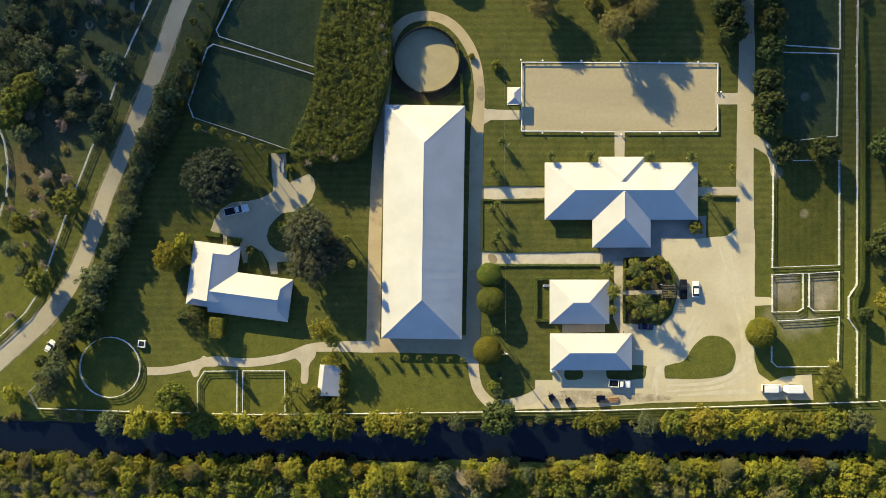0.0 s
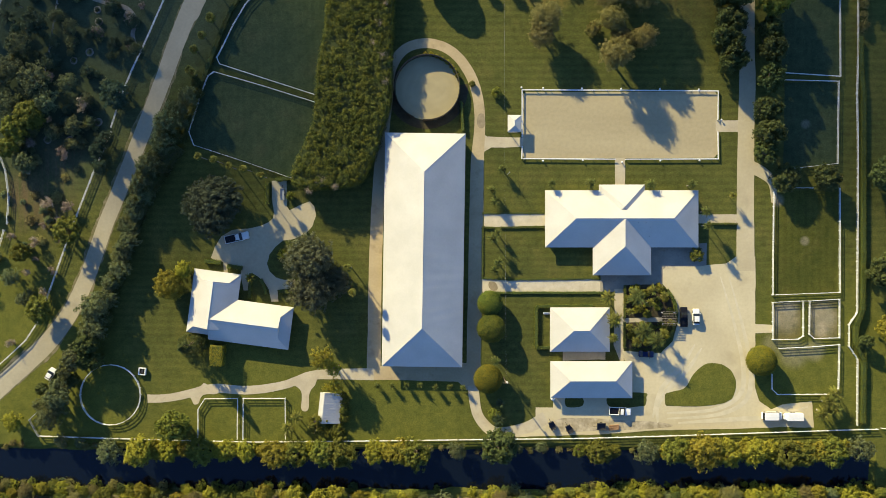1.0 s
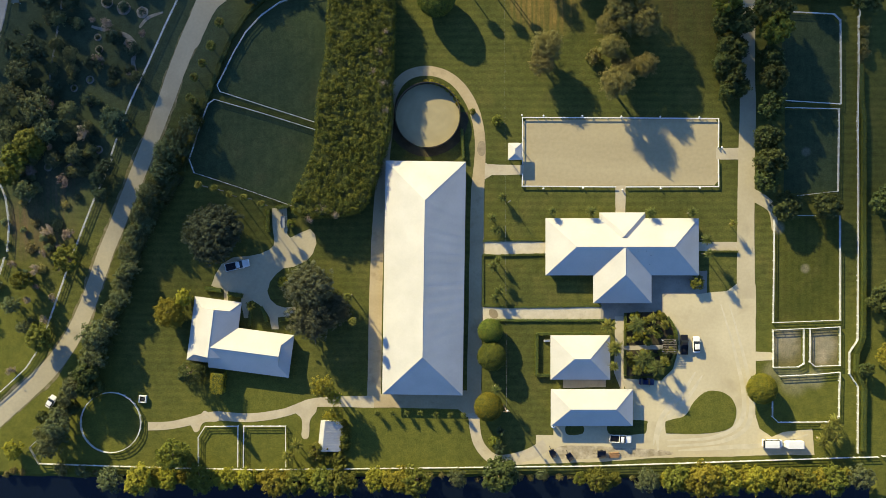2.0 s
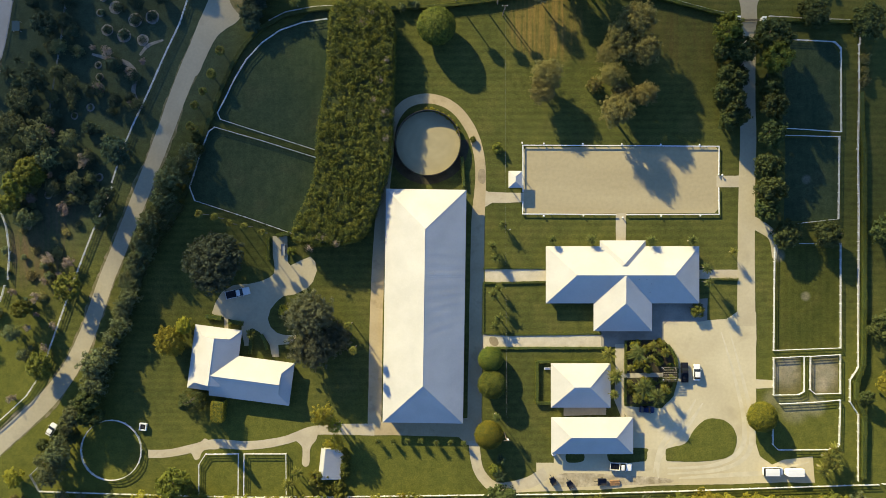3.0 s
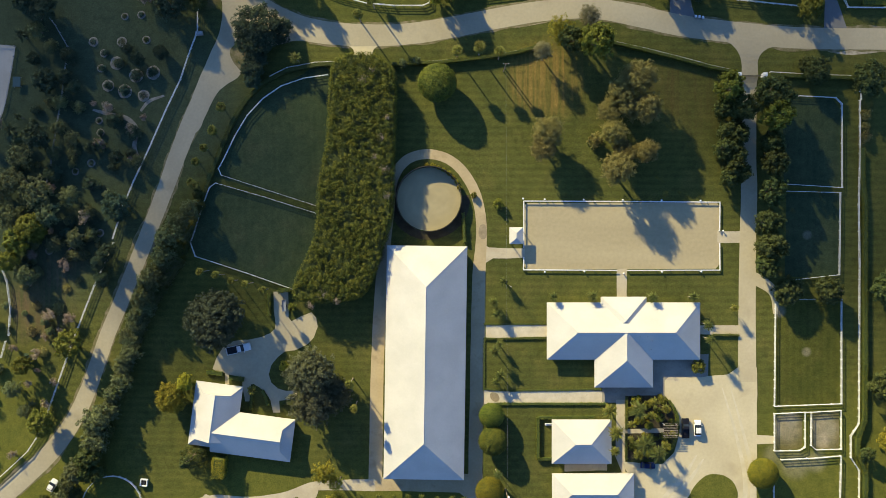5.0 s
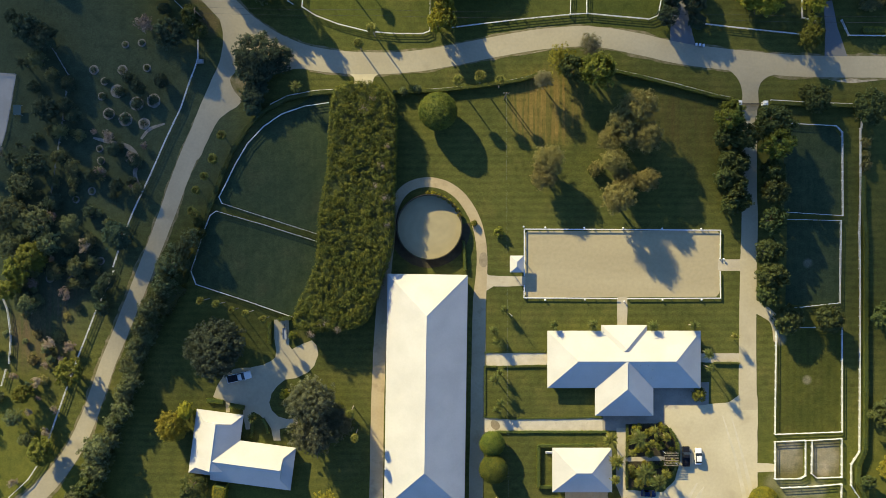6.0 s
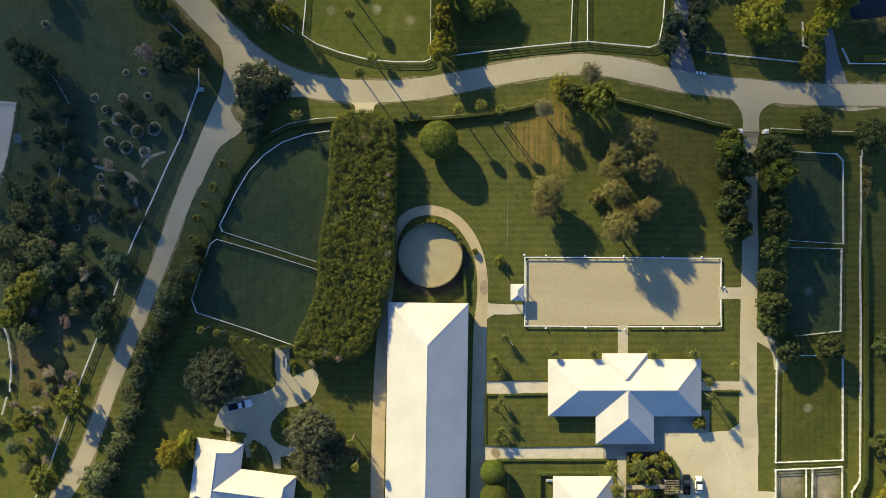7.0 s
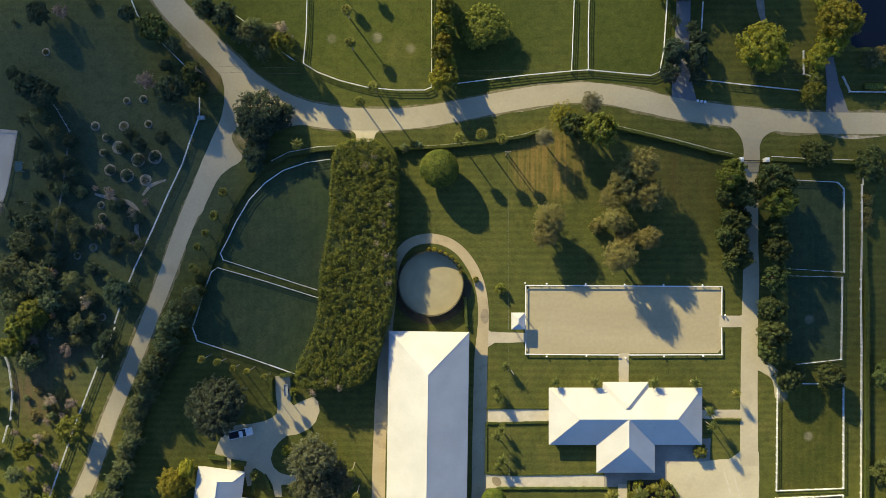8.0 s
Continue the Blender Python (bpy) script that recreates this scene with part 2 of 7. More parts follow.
def sheet(name, verts, faces, material, parent=None, label=""):
    me = bpy.data.meshes.new(name)
    me.from_pydata(verts, [], faces)
    for m in (material if isinstance(material, tuple) else (material,)):
        me.materials.append(m)
    ob = new(name, me)
    ob.parent = parent
    return tagged(ob, label)


def thing(name, m, label, category, group=""):
    ob = new(name)
    ob.matrix_basis = m
    return tagged(ob, label, category, group)


def box(bm, x0, y0, z0, x1, y1, z1):
    m = Matrix.LocRotScale(((x0 + x1) / 2, (y0 + y1) / 2, (z0 + z1) / 2), None, (abs(x1 - x0), abs(y1 - y0), abs(z1 - z0)))
    return bmesh.ops.create_cube(bm, size=1, matrix=m)["verts"]


def tube(bm, spine, radii, sides=7):
    """A tapered tube along points."""
    rings = []
    for i, (p, r) in enumerate(zip(spine, radii)):
        a, b = Vector(spine[max(i - 1, 0)]), Vector(spine[min(i + 1, len(spine) - 1)])
        q = (b - a).to_track_quat("Z", "Y")
        rings.append([bm.verts.new(Vector(p) + q @ Vector((r * math.cos(k * math.tau / sides), r * math.sin(k * math.tau / sides), 0))) for k in range(sides)])
    for u, v in zip(rings, rings[1:]):
        for k in range(sides):
            bm.faces.new((u[k], u[(k + 1) % sides], v[(k + 1) % sides], v[k]))
    bm.faces.new(rings[-1])
    bm.faces.new(rings[0][::-1])


def curve_points(points, closed=False, steps=6):
    """Points of a smooth curve through the given ones."""
    n, out = len(points), []
    for i in range(n if closed else n - 1):
        a, b, c, d = (points[j % n] if closed else points[min(max(j, 0), n - 1)] for j in (i - 1, i, i + 1, i + 2))
        for k in range(steps):
            t = k / steps
            out.append(tuple(0.5 * (2 * b[q] + (c[q] - a[q]) * t + (2 * a[q] - 5 * b[q] + 4 * c[q] - d[q]) * t * t + (3 * b[q] - a[q] - 3 * c[q] + d[q]) * t ** 3) for q in (0, 1)))
    return out if closed else out + [tuple(points[-1][:2])]


def area(name, outline, top, material, label, smooth=True, rough_edge=0.12, category="ground"):
    """A flat piece of ground with a slightly uneven edge and a low side."""
    pts = curve_points(outline, True) if smooth else outline
    if rough_edge:
        fine = []
        for a, b in zip(pts, pts[1:] + pts[:1]):
            count = max(1, int(math.dist(a, b) / 1.2))
            for k in range(count):
                t = k / count
                p = Vector((a[0] + (b[0] - a[0]) * t, a[1] + (b[1] - a[1]) * t, 0))
                o = noise.noise_vector(p * 0.55) * rough_edge + noise.noise_vector(p * 0.13) * rough_edge * 2
                fine.append((p.x + o.x, p.y + o.y))
        pts = fine
    bm = bmesh.new()
    up = [bm.verts.new((x, y, top)) for x, y in pts]
    low = [bm.verts.new((x, y, -0.05)) for x, y in pts]
    face = bm.faces.new(up)
    face.normal_update()
    if face.normal.z < 0:
        face.normal_flip()
    for i in range(len(up)):
        j = (i + 1) % len(up)
        bm.faces.new((low[i], low[j], up[j], up[i]))
    bmesh.ops.triangulate(bm, faces=[face])
    ob = part(name, bm, material, None, label)
    return tagged(ob, category=category, kind="structure")


def strip(name, line, width, top, material, label, smooth=True, rough=0.05):
    """A road or path of a given width (one number or one for each point) along a line."""
    widths = width if isinstance(width, (list, tuple)) else [width] * len(line)
    pts = curve_points([(x, y) for x, y in line], False, 8) if smooth else line
    side_a, side_b = [], []
    for i, (x, y) in enumerate(pts):
        (ax, ay), (bx, by) = pts[max(i - 1, 0)], pts[min(i + 1, len(pts) - 1)]
        d = math.hypot(bx - ax, by - ay) or 1
        u = i / (len(pts) - 1) * (len(widths) - 1)
        w = np.interp(u, range(len(widths)), widths) / 2
        nx, ny = -(by - ay) / d, (bx - ax) / d
        side_a.append((x + nx * w, y + ny * w))
        side_b.append((x - nx * w, y - ny * w))
    return area(name, side_a + side_b[::-1], top, material, label, False, rough, category="road")


# ---- unseen thin clouds in the north-west, added between the low sun and the place to shade it ----
CLOUD_HIGH = 420.0


def cloud_vapour(name, thick):
    """Thin vapour: densest in the middle of a puff, fraying out to nothing at its rim."""
    m, nodes, links, b = shader(name, 1.0)
    b.inputs["Base Color"].default_value = (0.9, 0.9, 0.9, 1)
    where = nodes.new("ShaderNodeTexCoord").outputs["Object"]
    level = nodes.new("ShaderNodeVectorMath")
    level.operation, level.inputs[1].default_value = "MULTIPLY", (1, 1, 0)
    links.new(where, level.inputs[0])
    d = nodes.new("ShaderNodeVectorMath")
    d.operation = "LENGTH"
    links.new(level.outputs["Vector"], d.inputs[0])
    wisp = nodes.new("ShaderNodeTexNoise")
    wisp.inputs["Scale"].default_value, wisp.inputs["Detail"].default_value = 2.2, 3.0
    links.new(where, wisp.inputs["Vector"])
    r = value(nodes, links, d.outputs["Value"], value(nodes, links, wisp.outputs["Fac"], 0.4, "MULTIPLY"), "ADD")
    n = nodes.new("ShaderNodeMapRange")
    n.interpolation_type = "SMOOTHSTEP"
    n.inputs["From Min"].default_value, n.inputs["From Max"].default_value = 1.15, 0.55
    links.new(r, n.inputs["Value"])
    clear = nodes.new("ShaderNodeBsdfTransparent")
    mix = nodes.new("ShaderNodeMixShader")
    links.new(value(nodes, links, n.outputs["Result"], thick, "MULTIPLY"), mix.inputs[0])
    links.new(clear.outputs[0], mix.inputs[1])
    links.new(b.outputs[0], mix.inputs[2])
    links.new(mix.outputs[0], nodes["Material Output"].inputs["Surface"])
    return m


def cloud(label, puffs):
    """Flat drifting puffs; each is given by the middle of its shade on the ground, two radii and its density."""
    away = CLOUD_HIGH / math.tan(radians(SUN_UP))
    ob = tagged(thing("cloud", pose(SUN_X * away, SUN_Y * away, CLOUD_HIGH), label, "cloud", "thin clouds"), kind="structure")
    for k, (x, y, rx, ry, turn, thick) in enumerate(puffs):
        bm = bmesh.new()
        bmesh.ops.create_icosphere(bm, subdivisions=4, radius=1.0)
        for v in bm.verts:
            v.co *= 1 + 0.06 * noise.noise(v.co * 2.5 + Vector((k * 5.0, 0, 0)))
        p = part("puff", bm, cloud_vapour("cloud_vapour", thick), ob)
        p.matrix_basis = pose(x, y, 0, 0, 0, turn) @ Matrix.Diagonal((rx, ry, 5.0, 1))


cloud("thin white fair-weather cloud with frayed edges", [(-112.0, 74.0, 90.0, 66.0, 60.0, 0.55), (-60.0, 28.0, 45.0, 48.0, 30.0, 0.50), (-70.0, -8.0, 34.0, 24.0, 20.0, 0.42)])
# made-up wisps out of view that only dim the eastern and north-eastern ground
cloud("unseen wisp of cloud added to dim the east", [(118.0, 24.0, 42.0, 58.0, 0.0, 0.48), (72.0, 54.0, 48.0, 32.0, -10.0, 0.36), (104.0, 96.0, 52.0, 32.0, 0.0, 0.42)])

# ---- ground, canal and pond ----
def pool(x, y, x0, y0, x1, y1):
    """How far a place lies inside a rectangle, in metres (outside: minus)."""
    return min(x - x0, x1 - x, y - y0, y1 - y)


def ground_height(x, y):
    wob = 0.9 * noise.noise(Vector((x * 0.12, y * 0.12, 0))) + 0.4 * noise.noise(Vector((x * 0.4, y * 0.4, 3)))
    d = max(pool(x, y, -220.0, -92.2, 121.5, -80.2), pool(x, y, 115.5, 88.0, 230.0, 170.0)) + wob
    return -2.2 * min(max((d + 0.6) / 2.2, 0.0), 1.0)


lines_x = [-2500, -900, -450, -250, -180] + list(range(-150, 151, 3)) + [180, 235, 450, 900, 2500]
lines_y = [-2500, -900, -450, -250, -160, -120, -108] + [-102 + 0.8 * k for k in range(36)] + list(range(-70, 88, 6)) + [86 + 1.5 * k for k in range(15)] + [115, 140, 180, 300, 500, 900, 2500]
verts = [(x, y, ground_height(x, y) if abs(x) < 240 and abs(y) < 190 else 0.0) for y in lines_y for x in lines_x]
nx = len(lines_x)
faces = [(j * nx + i, j * nx + i + 1, (j + 1) * nx + i + 1, (j + 1) * nx + i) for j in range(len(lines_y) - 1) for i in range(nx - 1)]
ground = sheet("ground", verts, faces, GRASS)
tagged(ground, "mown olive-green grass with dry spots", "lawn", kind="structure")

m, nodes, links, b = shader("dark_water", 0.06)
b.inputs["Base Color"].default_value = (0.0032, 0.0056, 0.0105, 1)
b.inputs["Specular IOR Level"].default_value = 0.34
bump(nodes, links, b, spots(nodes, links, 0.8, 0.2, 0.8), 0.08, 0.03)
WATER = m
for label, x0, y0, x1, y1 in (("dark still water of a straight canal", -224, -98, 124, -77.5), ("dark pond water beside the road", 113, 85, 232, 172)):
    w = sheet("water", [(x0, y0, -1.0), (x1, y0, -1.0), (x1, y1, -1.0), (x0, y1, -1.0)], [(0, 1, 2, 3)], WATER)
    tagged(w, label, "water", kind="structure")

# ---- paddock turf ----
area("paddock_turf", [(-32.6, 58.3), (-41.0, 56.6), (-49.0, 52.7), (-55.4, 46.3), (-59.4, 39.1), (-63.5, 30.4), (-63.2, 28.0), (-35.5, 20.1), (-32.7, 22.5)], 0.012, SHADED_PADDOCK, "shade-tinted green paddock turf inside white fences")
area("paddock_turf", [(-64.6, 26.4), (-66.4, 25.2), (-69.1, 19.1), (-71.3, 11.1), (-71.6, 8.7), (-70.0, 5.5), (-42.9, -3.5), (-36.4, 6.5), (-35.6, 18.1)], 0.012, SHADED_PADDOCK, "shade-tinted green paddock turf inside white fences", False)
area("paddock_turf", [(94.0, -7.4), (112.3, -7.2), (111.9, -35.9), (93.7, -36.3)], 0.012, EAST_PADDOCK, "mown green paddock turf", False)
area("paddock_turf", [(97.1, 23.6), (112.1, 23.4), (112.4, 0.0), (96.8, -0.1)], 0.012, SHADED_PADDOCK, "shade-tinted mown paddock turf", False)
area("paddock_turf", [(96.2, 51.1), (110.3, 50.3), (112.2, 47.4), (112.5, 25.4), (96.4, 25.6)], 0.012, SHADED_PADDOCK, "shade-tinted mown paddock turf", False)
area("paddock_turf", [(93.7, -38.8), (101.5, -38.4), (101.5, -48.0), (100.4, -49.0), (93.7, -49.0)], 0.012, BARE, "worn paddock with bare patches", False)
area("paddock_turf", [(103.9, -38.4), (111.9, -38.0), (111.9, -48.7), (105.2, -48.8), (103.9, -47.7)], 0.012, BARE, "worn paddock with bare patches", False)


# ---- roads, drives and paths ----
NORTH_LANE = ([(-83.4, 111.7), (-78.6, 102.1), (-70.6, 93.2), (-61.8, 84.1), (-53.8, 76.8), (-44.2, 71.7), (-34.6, 69.2), (-21.9, 68.3), (-10.7, 68.6), (2.1, 70.5), (14.9, 73.0), (27.6, 75.1),
      (42.0, 75.9), (54.8, 73.8), (67.5, 71.0), (81.9, 69.2), (97.9, 67.7), (110.6, 67.3), (125.0, 67.2), (149.0, 67.0)], [7.2, 7.2, 7.0, 7.0, 7.5, 7, 6.5, 6.2, 6, 6, 5.8, 5.8, 5.8, 6, 6, 6, 6, 6, 6, 6])
WEST_LANE = ([(-144.0, -79.9), (-124.7, -62.4), (-117.0, -55.4), (-110.3, -48.7), (-104.7, -40.8), (-100.6, -32.1), (-98.0, -24.9), (-95.0, -16.2), (-92.0, -9.0), (-85.6, 7.0), (-79.2, 23.6), (-74.5, 36.4), (-70.5, 46.2), (-66.9, 53.4), (-63.0, 61.3)],
      [5.4, 5.2, 5.2, 5.0, 4.7, 4.5, 4.4, 4.3, 4.3, 4.4, 4.5, 4.9, 5.0, 5.2, 5.4])
strip("road", *NORTH_LANE, 0.05, ROAD, "pale worn asphalt lane curving past paddocks")
strip("road", *WEST_LANE, 0.044, ROAD, "pale asphalt lane beside a white fence")
area("road_junction", [(-73.0, 97.3), (-67.2, 88.4), (-63.7, 81.2), (-62.6, 74.5), (-64.0, 67.7), (-66.4, 62.1), (-69.3, 55.7), (-72.0, 48.6), (-74.1, 42.7), (-72.2, 40.1), (-69.4, 41.4), (-67.7, 44.9), (-65.9, 48.6), (-64.0, 51.9), (-61.3, 54.3), (-57.9, 56.6), (-56.5, 60.2), (-56.8, 65.0), (-57.3, 69.3), (-55.0, 72.0), (-45.8, 69.3), (-42.6, 71.4), (-50.6, 77.8), (-58.6, 85.2), (-66.6, 92.4)], 0.056, ROAD, "asphalt of a road junction", True, category="road")
area("dirt_islet", [(-60.6, 63.6), (-58.2, 59.0), (-54.6, 58.0), (-53.6, 61.6), (-57.4, 66.4)], 0.068, DIRT_GRASS, "bare brown earth islet in the junction", True, 0.4)
for verge in (NORTH_LANE, WEST_LANE):
    strip("verge", verge[0], [w + 1.0 for w in verge[1]], 0.022, DIRT_GRASS, "thin trodden verge beside the lane", rough=0.45)
area("road_junction", [(-50.6, 64.5), (-42.6, 66.6), (-29.8, 67.3), (-29.8, 69.4), (-45.8, 71.7), (-55.4, 70.1)], 0.038, ROAD, "asphalt apron at a road junction", False, category="road")
area("gravel_apron", [(-29.0, 67.8), (-25.7, 64.4), (-25.1, 61.9), (-20.7, 61.9), (-19.6, 64.6), (-15.5, 67.8)], 0.046, GRAVEL, "pale gravel gateway apron", category="drive")
area("driveway", [(78.4, 67.1), (81.2, 65.9), (83.5, 63.3), (84.4, 60.1), (84.6, 55.3), (88.7, 55.3), (88.9, 60.1), (89.9, 62.9), (91.8, 64.5), (95.0, 65.5), (95.0, 67.4), (86.7, 67.4)], 0.056, ROAD, "pale asphalt entrance drive", category="drive")
strip("driveway", [(86.6, 55.9), (86.5, 44.5), (86.4, 31.8), (86.6, 24.8), (86.2, 10.2), (86.0, -5.9), (86.0, -29.9)], [4.2, 4.2, 4.4, 4.6, 4.7, 4.8, 5.2], 0.052, DRIVE, "long straight pale gravel drive")
area("parking_court", [(62.7, -29.4), (63.8, -28.4), (72.6, -28.7), (76.2, -28.2), (80.6, -27.7), (83.5, -25.7), (88.7, -25.7), (88.8, -41.0), (88.7, -55.3), (88.6, -62.5), (89.8, -66.5), (93.4, -69.0), (96.4, -67.7),
     (104.8, -66.7), (105.3, -74.1), (89.2, -74.3), (74.8, -74.7), (58.9, -75.0), (44.5, -76.2), (32.5, -76.5), (19.8, -76.8), (22.5, -73.7), (26.6, -71.4), (26.6, -68.6), (31.4, -68.6), (31.4, -55.9), (51.9, -55.5),
     (50.9, -52.6), (62.1, -53.1), (65.3, -49.9), (66.9, -44.3), (66.3, -38.8), (62.6, -33.5)], 0.046, GRAVEL, "broad pale gravel parking court", False, category="drive")
# house shade deepened here by the darker paving colour
area("forecourt", [(44.9, -31.7), (44.9, -35.6), (52.6, -35.8), (62.8, -36.4), (63.1, -30.0), (75.0, -29.0), (75.0, -22.0), (57.4, -22.1), (57.4, -30.1), (44.9, -30.1)], 0.04, SHADE_PAVER, "forecourt paving darkened for the house's shade", False, category="drive")
area("lawn_island", [(64.6, -68.2), (63.5, -68.0), (63.2, -67.2), (63.2, -65.3), (63.7, -64.5), (66.2, -63.9), (69.1, -62.7), (71.6, -58.9), (74.8, -56.3), (78.0, -56.0), (81.5, -57.7), (83.3, -61.1), (82.7, -64.9), (80.3, -67.0), (73.2, -68.0)], 0.09, GRASS, "teardrop grass island in the gravel court")
for turn, line in enumerate(([(81.3, -31.5), (85.7, -47.4), (87.6, -58.5), (86.0, -66.5), (78.0, -70.5), (63.7, -71.7)], [(78.9, -31.5), (83.5, -47.4), (85.5, -58.5), (84.1, -65.2), (76.8, -69.1), (63.7, -70.1)], [(71.7, -50.6), (67.7, -57.0), (62.1, -63.4), (59.7, -71.4)], [(73.7, -51.6), (69.4, -58.0), (61.7, -66.6), (61.1, -72.9)], [(103.6, -68.3), (92.4, -71.2), (81.2, -71.9), (66.9, -72.9)])):
    strip("tyre_track", line, [0.3, 1.1, 1.4, 1.2, 0.4], 0.05 + 0.004 * turn, TRACK, "pale swept tyre track in the gravel")
area("garden_path", [(11.9, -13.6), (29.3, -13.9), (29.3, -17.1), (11.9, -17.5)], 0.03, WHITE_GRAVEL, "pale straight garden path", False, category="path")
area("garden_path", [(11.5, -32.2), (44.9, -32.4), (46.0, -33.2), (46.0, -35.7), (11.5, -36.1)], 0.03, WHITE_GRAVEL, "pale straight garden path", False, category="path")
area("garden_path", [(11.1, 9.2), (13.0, 8.2), (23.0, 7.9), (23.0, 5.3), (14.0, 5.1), (11.1, 3.4)], 0.03, PATH_STONE, "pale path to the riding arena", False, category="path")
area("garden_path", [(49.1, 2.0), (52.0, 2.1), (51.9, -6.1), (49.1, -6.1)], 0.03, PATH_STONE, "pale path between arena and house", False, category="path")
area("garden_path", [(77.5, 12.9), (84.3, 12.9), (84.3, 9.6), (77.5, 9.5)], 0.03, PATH_STONE, "pale path to the riding arena", False, category="path")
area("garden_path", [(71.9, -13.8), (84.0, -13.7), (84.0, -16.3), (71.9, -16.4)], 0.03, PATH_STONE, "pale path from drive to house", False, category="path")
area("garden_path", [(48.9, -34.9), (51.8, -34.9), (51.5, -55.8), (50.6, -55.8), (48.8, -50.8)], 0.043, PATH_STONE, "pale service path beside palms", False, category="path")
strip("garden_path", [(87.2, -0.2), (91.2, -2.3), (93.7, -5.0), (94.0, -10.6)], [3.6, 3.2, 2.6, 1.2], 0.048, DRIVE, "gravel spur to the paddocks")
area("garden_path", [(88.3, -44.8), (93.7, -45.2), (93.7, -47.3), (88.3, -47.5)], 0.05, GRAVEL, "gravel spur to the small paddocks", False, category="path")
strip("barn_lane", [(-19.3, -59.1), (-19.0, -41.4), (-18.7, -25.5), (-18.0, -9.5), (-16.8, 6.6), (-15.5, 17.9), (-14.3, 27.3), (-10.6, 32.8), (-4.9, 34.6), (1.5, 33.1), (6.6, 28.3), (9.8, 21.1), (10.8, 12.2), (10.1, 1.8), (9.8, -12.7), (9.5, -33.4), (9.1, -50.9), (8.8, -63.5)],
      [3.8, 3.8, 3.6, 3.6, 3.4, 3.0, 2.8, 2.8, 2.8, 2.8, 2.9, 2.9, 3.0, 3.6, 4.0, 4.0, 4.0, 4.0], 0.034, LANE, "tan lane looping round the barn and round pen")
area("barn_apron", [(-22.5, -58.1), (-17.4, -56.9), (-12.9, -55.9), (11.0, -55.9), (11.3, -63.5), (7.2, -63.5), (4.6, -61.3), (-12.3, -60.7), (-19.3, -60.7)], 0.04, LANE, "tan apron behind the barn", False, category="drive")
strip("garden_path", [(8.9, -62.3), (9.6, -68.6), (11.5, -72.7), (15.8, -75.6), (23.8, -74.3), (29.4, -71.4)], [3.2, 2.9, 2.9, 3, 3.2, 3.6], 0.05, PATH_STONE, "pale tan path curving to the court")
strip("garden_path", [(-83.3, -66.0), (-76.8, -65.7), (-69.6, -64.2), (-64.0, -63.1), (-54.4, -63.6), (-44.8, -62.2), (-36.9, -59.5), (-28.9, -59.1), (-19.3, -59.1)], [2.4, 2.2, 2.4, 2.6, 2.4, 2.3, 2.6, 3, 3.4], 0.05, PATH_STONE, "pale tan winding garden path")
area("garden_path", [(-41.8, -61.8), (-40.4, -63.2), (-39.7, -64.3), (-39.6, -66.2), (-39.7, -68.5), (-39.1, -69.6), (-37.8, -69.3), (-37.5, -67.3), (-37.5, -65.3), (-37.0, -63.7), (-35.9, -62.2), (-35.4, -60.6), (-37.6, -60.3), (-40.5, -61.0)], 0.046, PATH_STONE, "short pale tan path spur with a rounded end", category="path")
area("garden_path", [(-72.5, -64.3), (-70.1, -63.2), (-68.2, -62.4), (-67.2, -61.6), (-66.0, -62.2), (-63.2, -63.4), (-63.6, -64.6), (-66.8, -64.8), (-68.2, -65.8), (-68.8, -67.3), (-70.0, -67.7), (-70.8, -66.4), (-71.7, -65.3)], 0.046, PATH_STONE, "short pale tan path spur", category="path")
area("cottage_drive", [(-48.0, -4.3), (-48.0, -9.4), (-47.5, -13.3), (-47.6, -14.9), (-49.0, -16.1), (-51.2, -17.1), (-54.9, -17.9), (-59.4, -18.4), (-62.4, -20.1), (-64.2, -23.2), (-65.3, -26.0), (-64.4, -26.6), (-61.8, -27.2), (-61.8, -30.5), (-60.7, -30.5), (-60.7, -27.7), (-56.8, -28.6),
     (-56.8, -31.5), (-56.2, -35.5), (-55.0, -35.5), (-54.4, -30.6), (-53.6, -30.4), (-51.8, -31.5), (-49.9, -33.3), (-48.8, -35.2), (-48.2, -38.6), (-46.2, -38.6), (-46.4, -35.2), (-43.5, -34.9), (-41.4, -33.8), (-41.5, -32.1), (-44.5, -32.3), (-46.9, -31.6), (-48.7, -30.0), (-49.5, -27.7),
     (-48.8, -25.4), (-47.1, -23.2), (-44.8, -21.3), (-42.1, -20.9), (-38.8, -19.4), (-36.8, -17.3), (-35.7, -14.2), (-36.0, -11.7), (-37.3, -10.1), (-40.2, -11.2), (-42.9, -12.6), (-43.7, -11.5), (-43.8, -7.8), (-44.0, -4.3)], 0.04, DRIVE, "pale gravel drive of the cottage", False, category="drive")
area("arena_sand", [(23.7, 20.8), (77.3, 21.0), (78.2, 19.8), (78.1, 3.4), (77.1, 2.2), (23.6, 1.9), (22.7, 3.1), (22.7, 19.9)], 0.024, SAND, "raked pale sand of the riding arena", False, 0.0, category="arena")
centre = Vector((*(-4.1, 21.9), 0))
m, nodes, links, b = shader("pen_sand", 0.95)
where = nodes.new("ShaderNodeMapping")
where.inputs["Location"].default_value = (-centre.x - 1.5, -centre.y + 0.5, 0)
links.new(nodes.new("ShaderNodeTexCoord").outputs["Object"], where.inputs["Vector"])
rings = nodes.new("ShaderNodeTexWave")
rings.wave_type, rings.rings_direction = "RINGS", "Z"
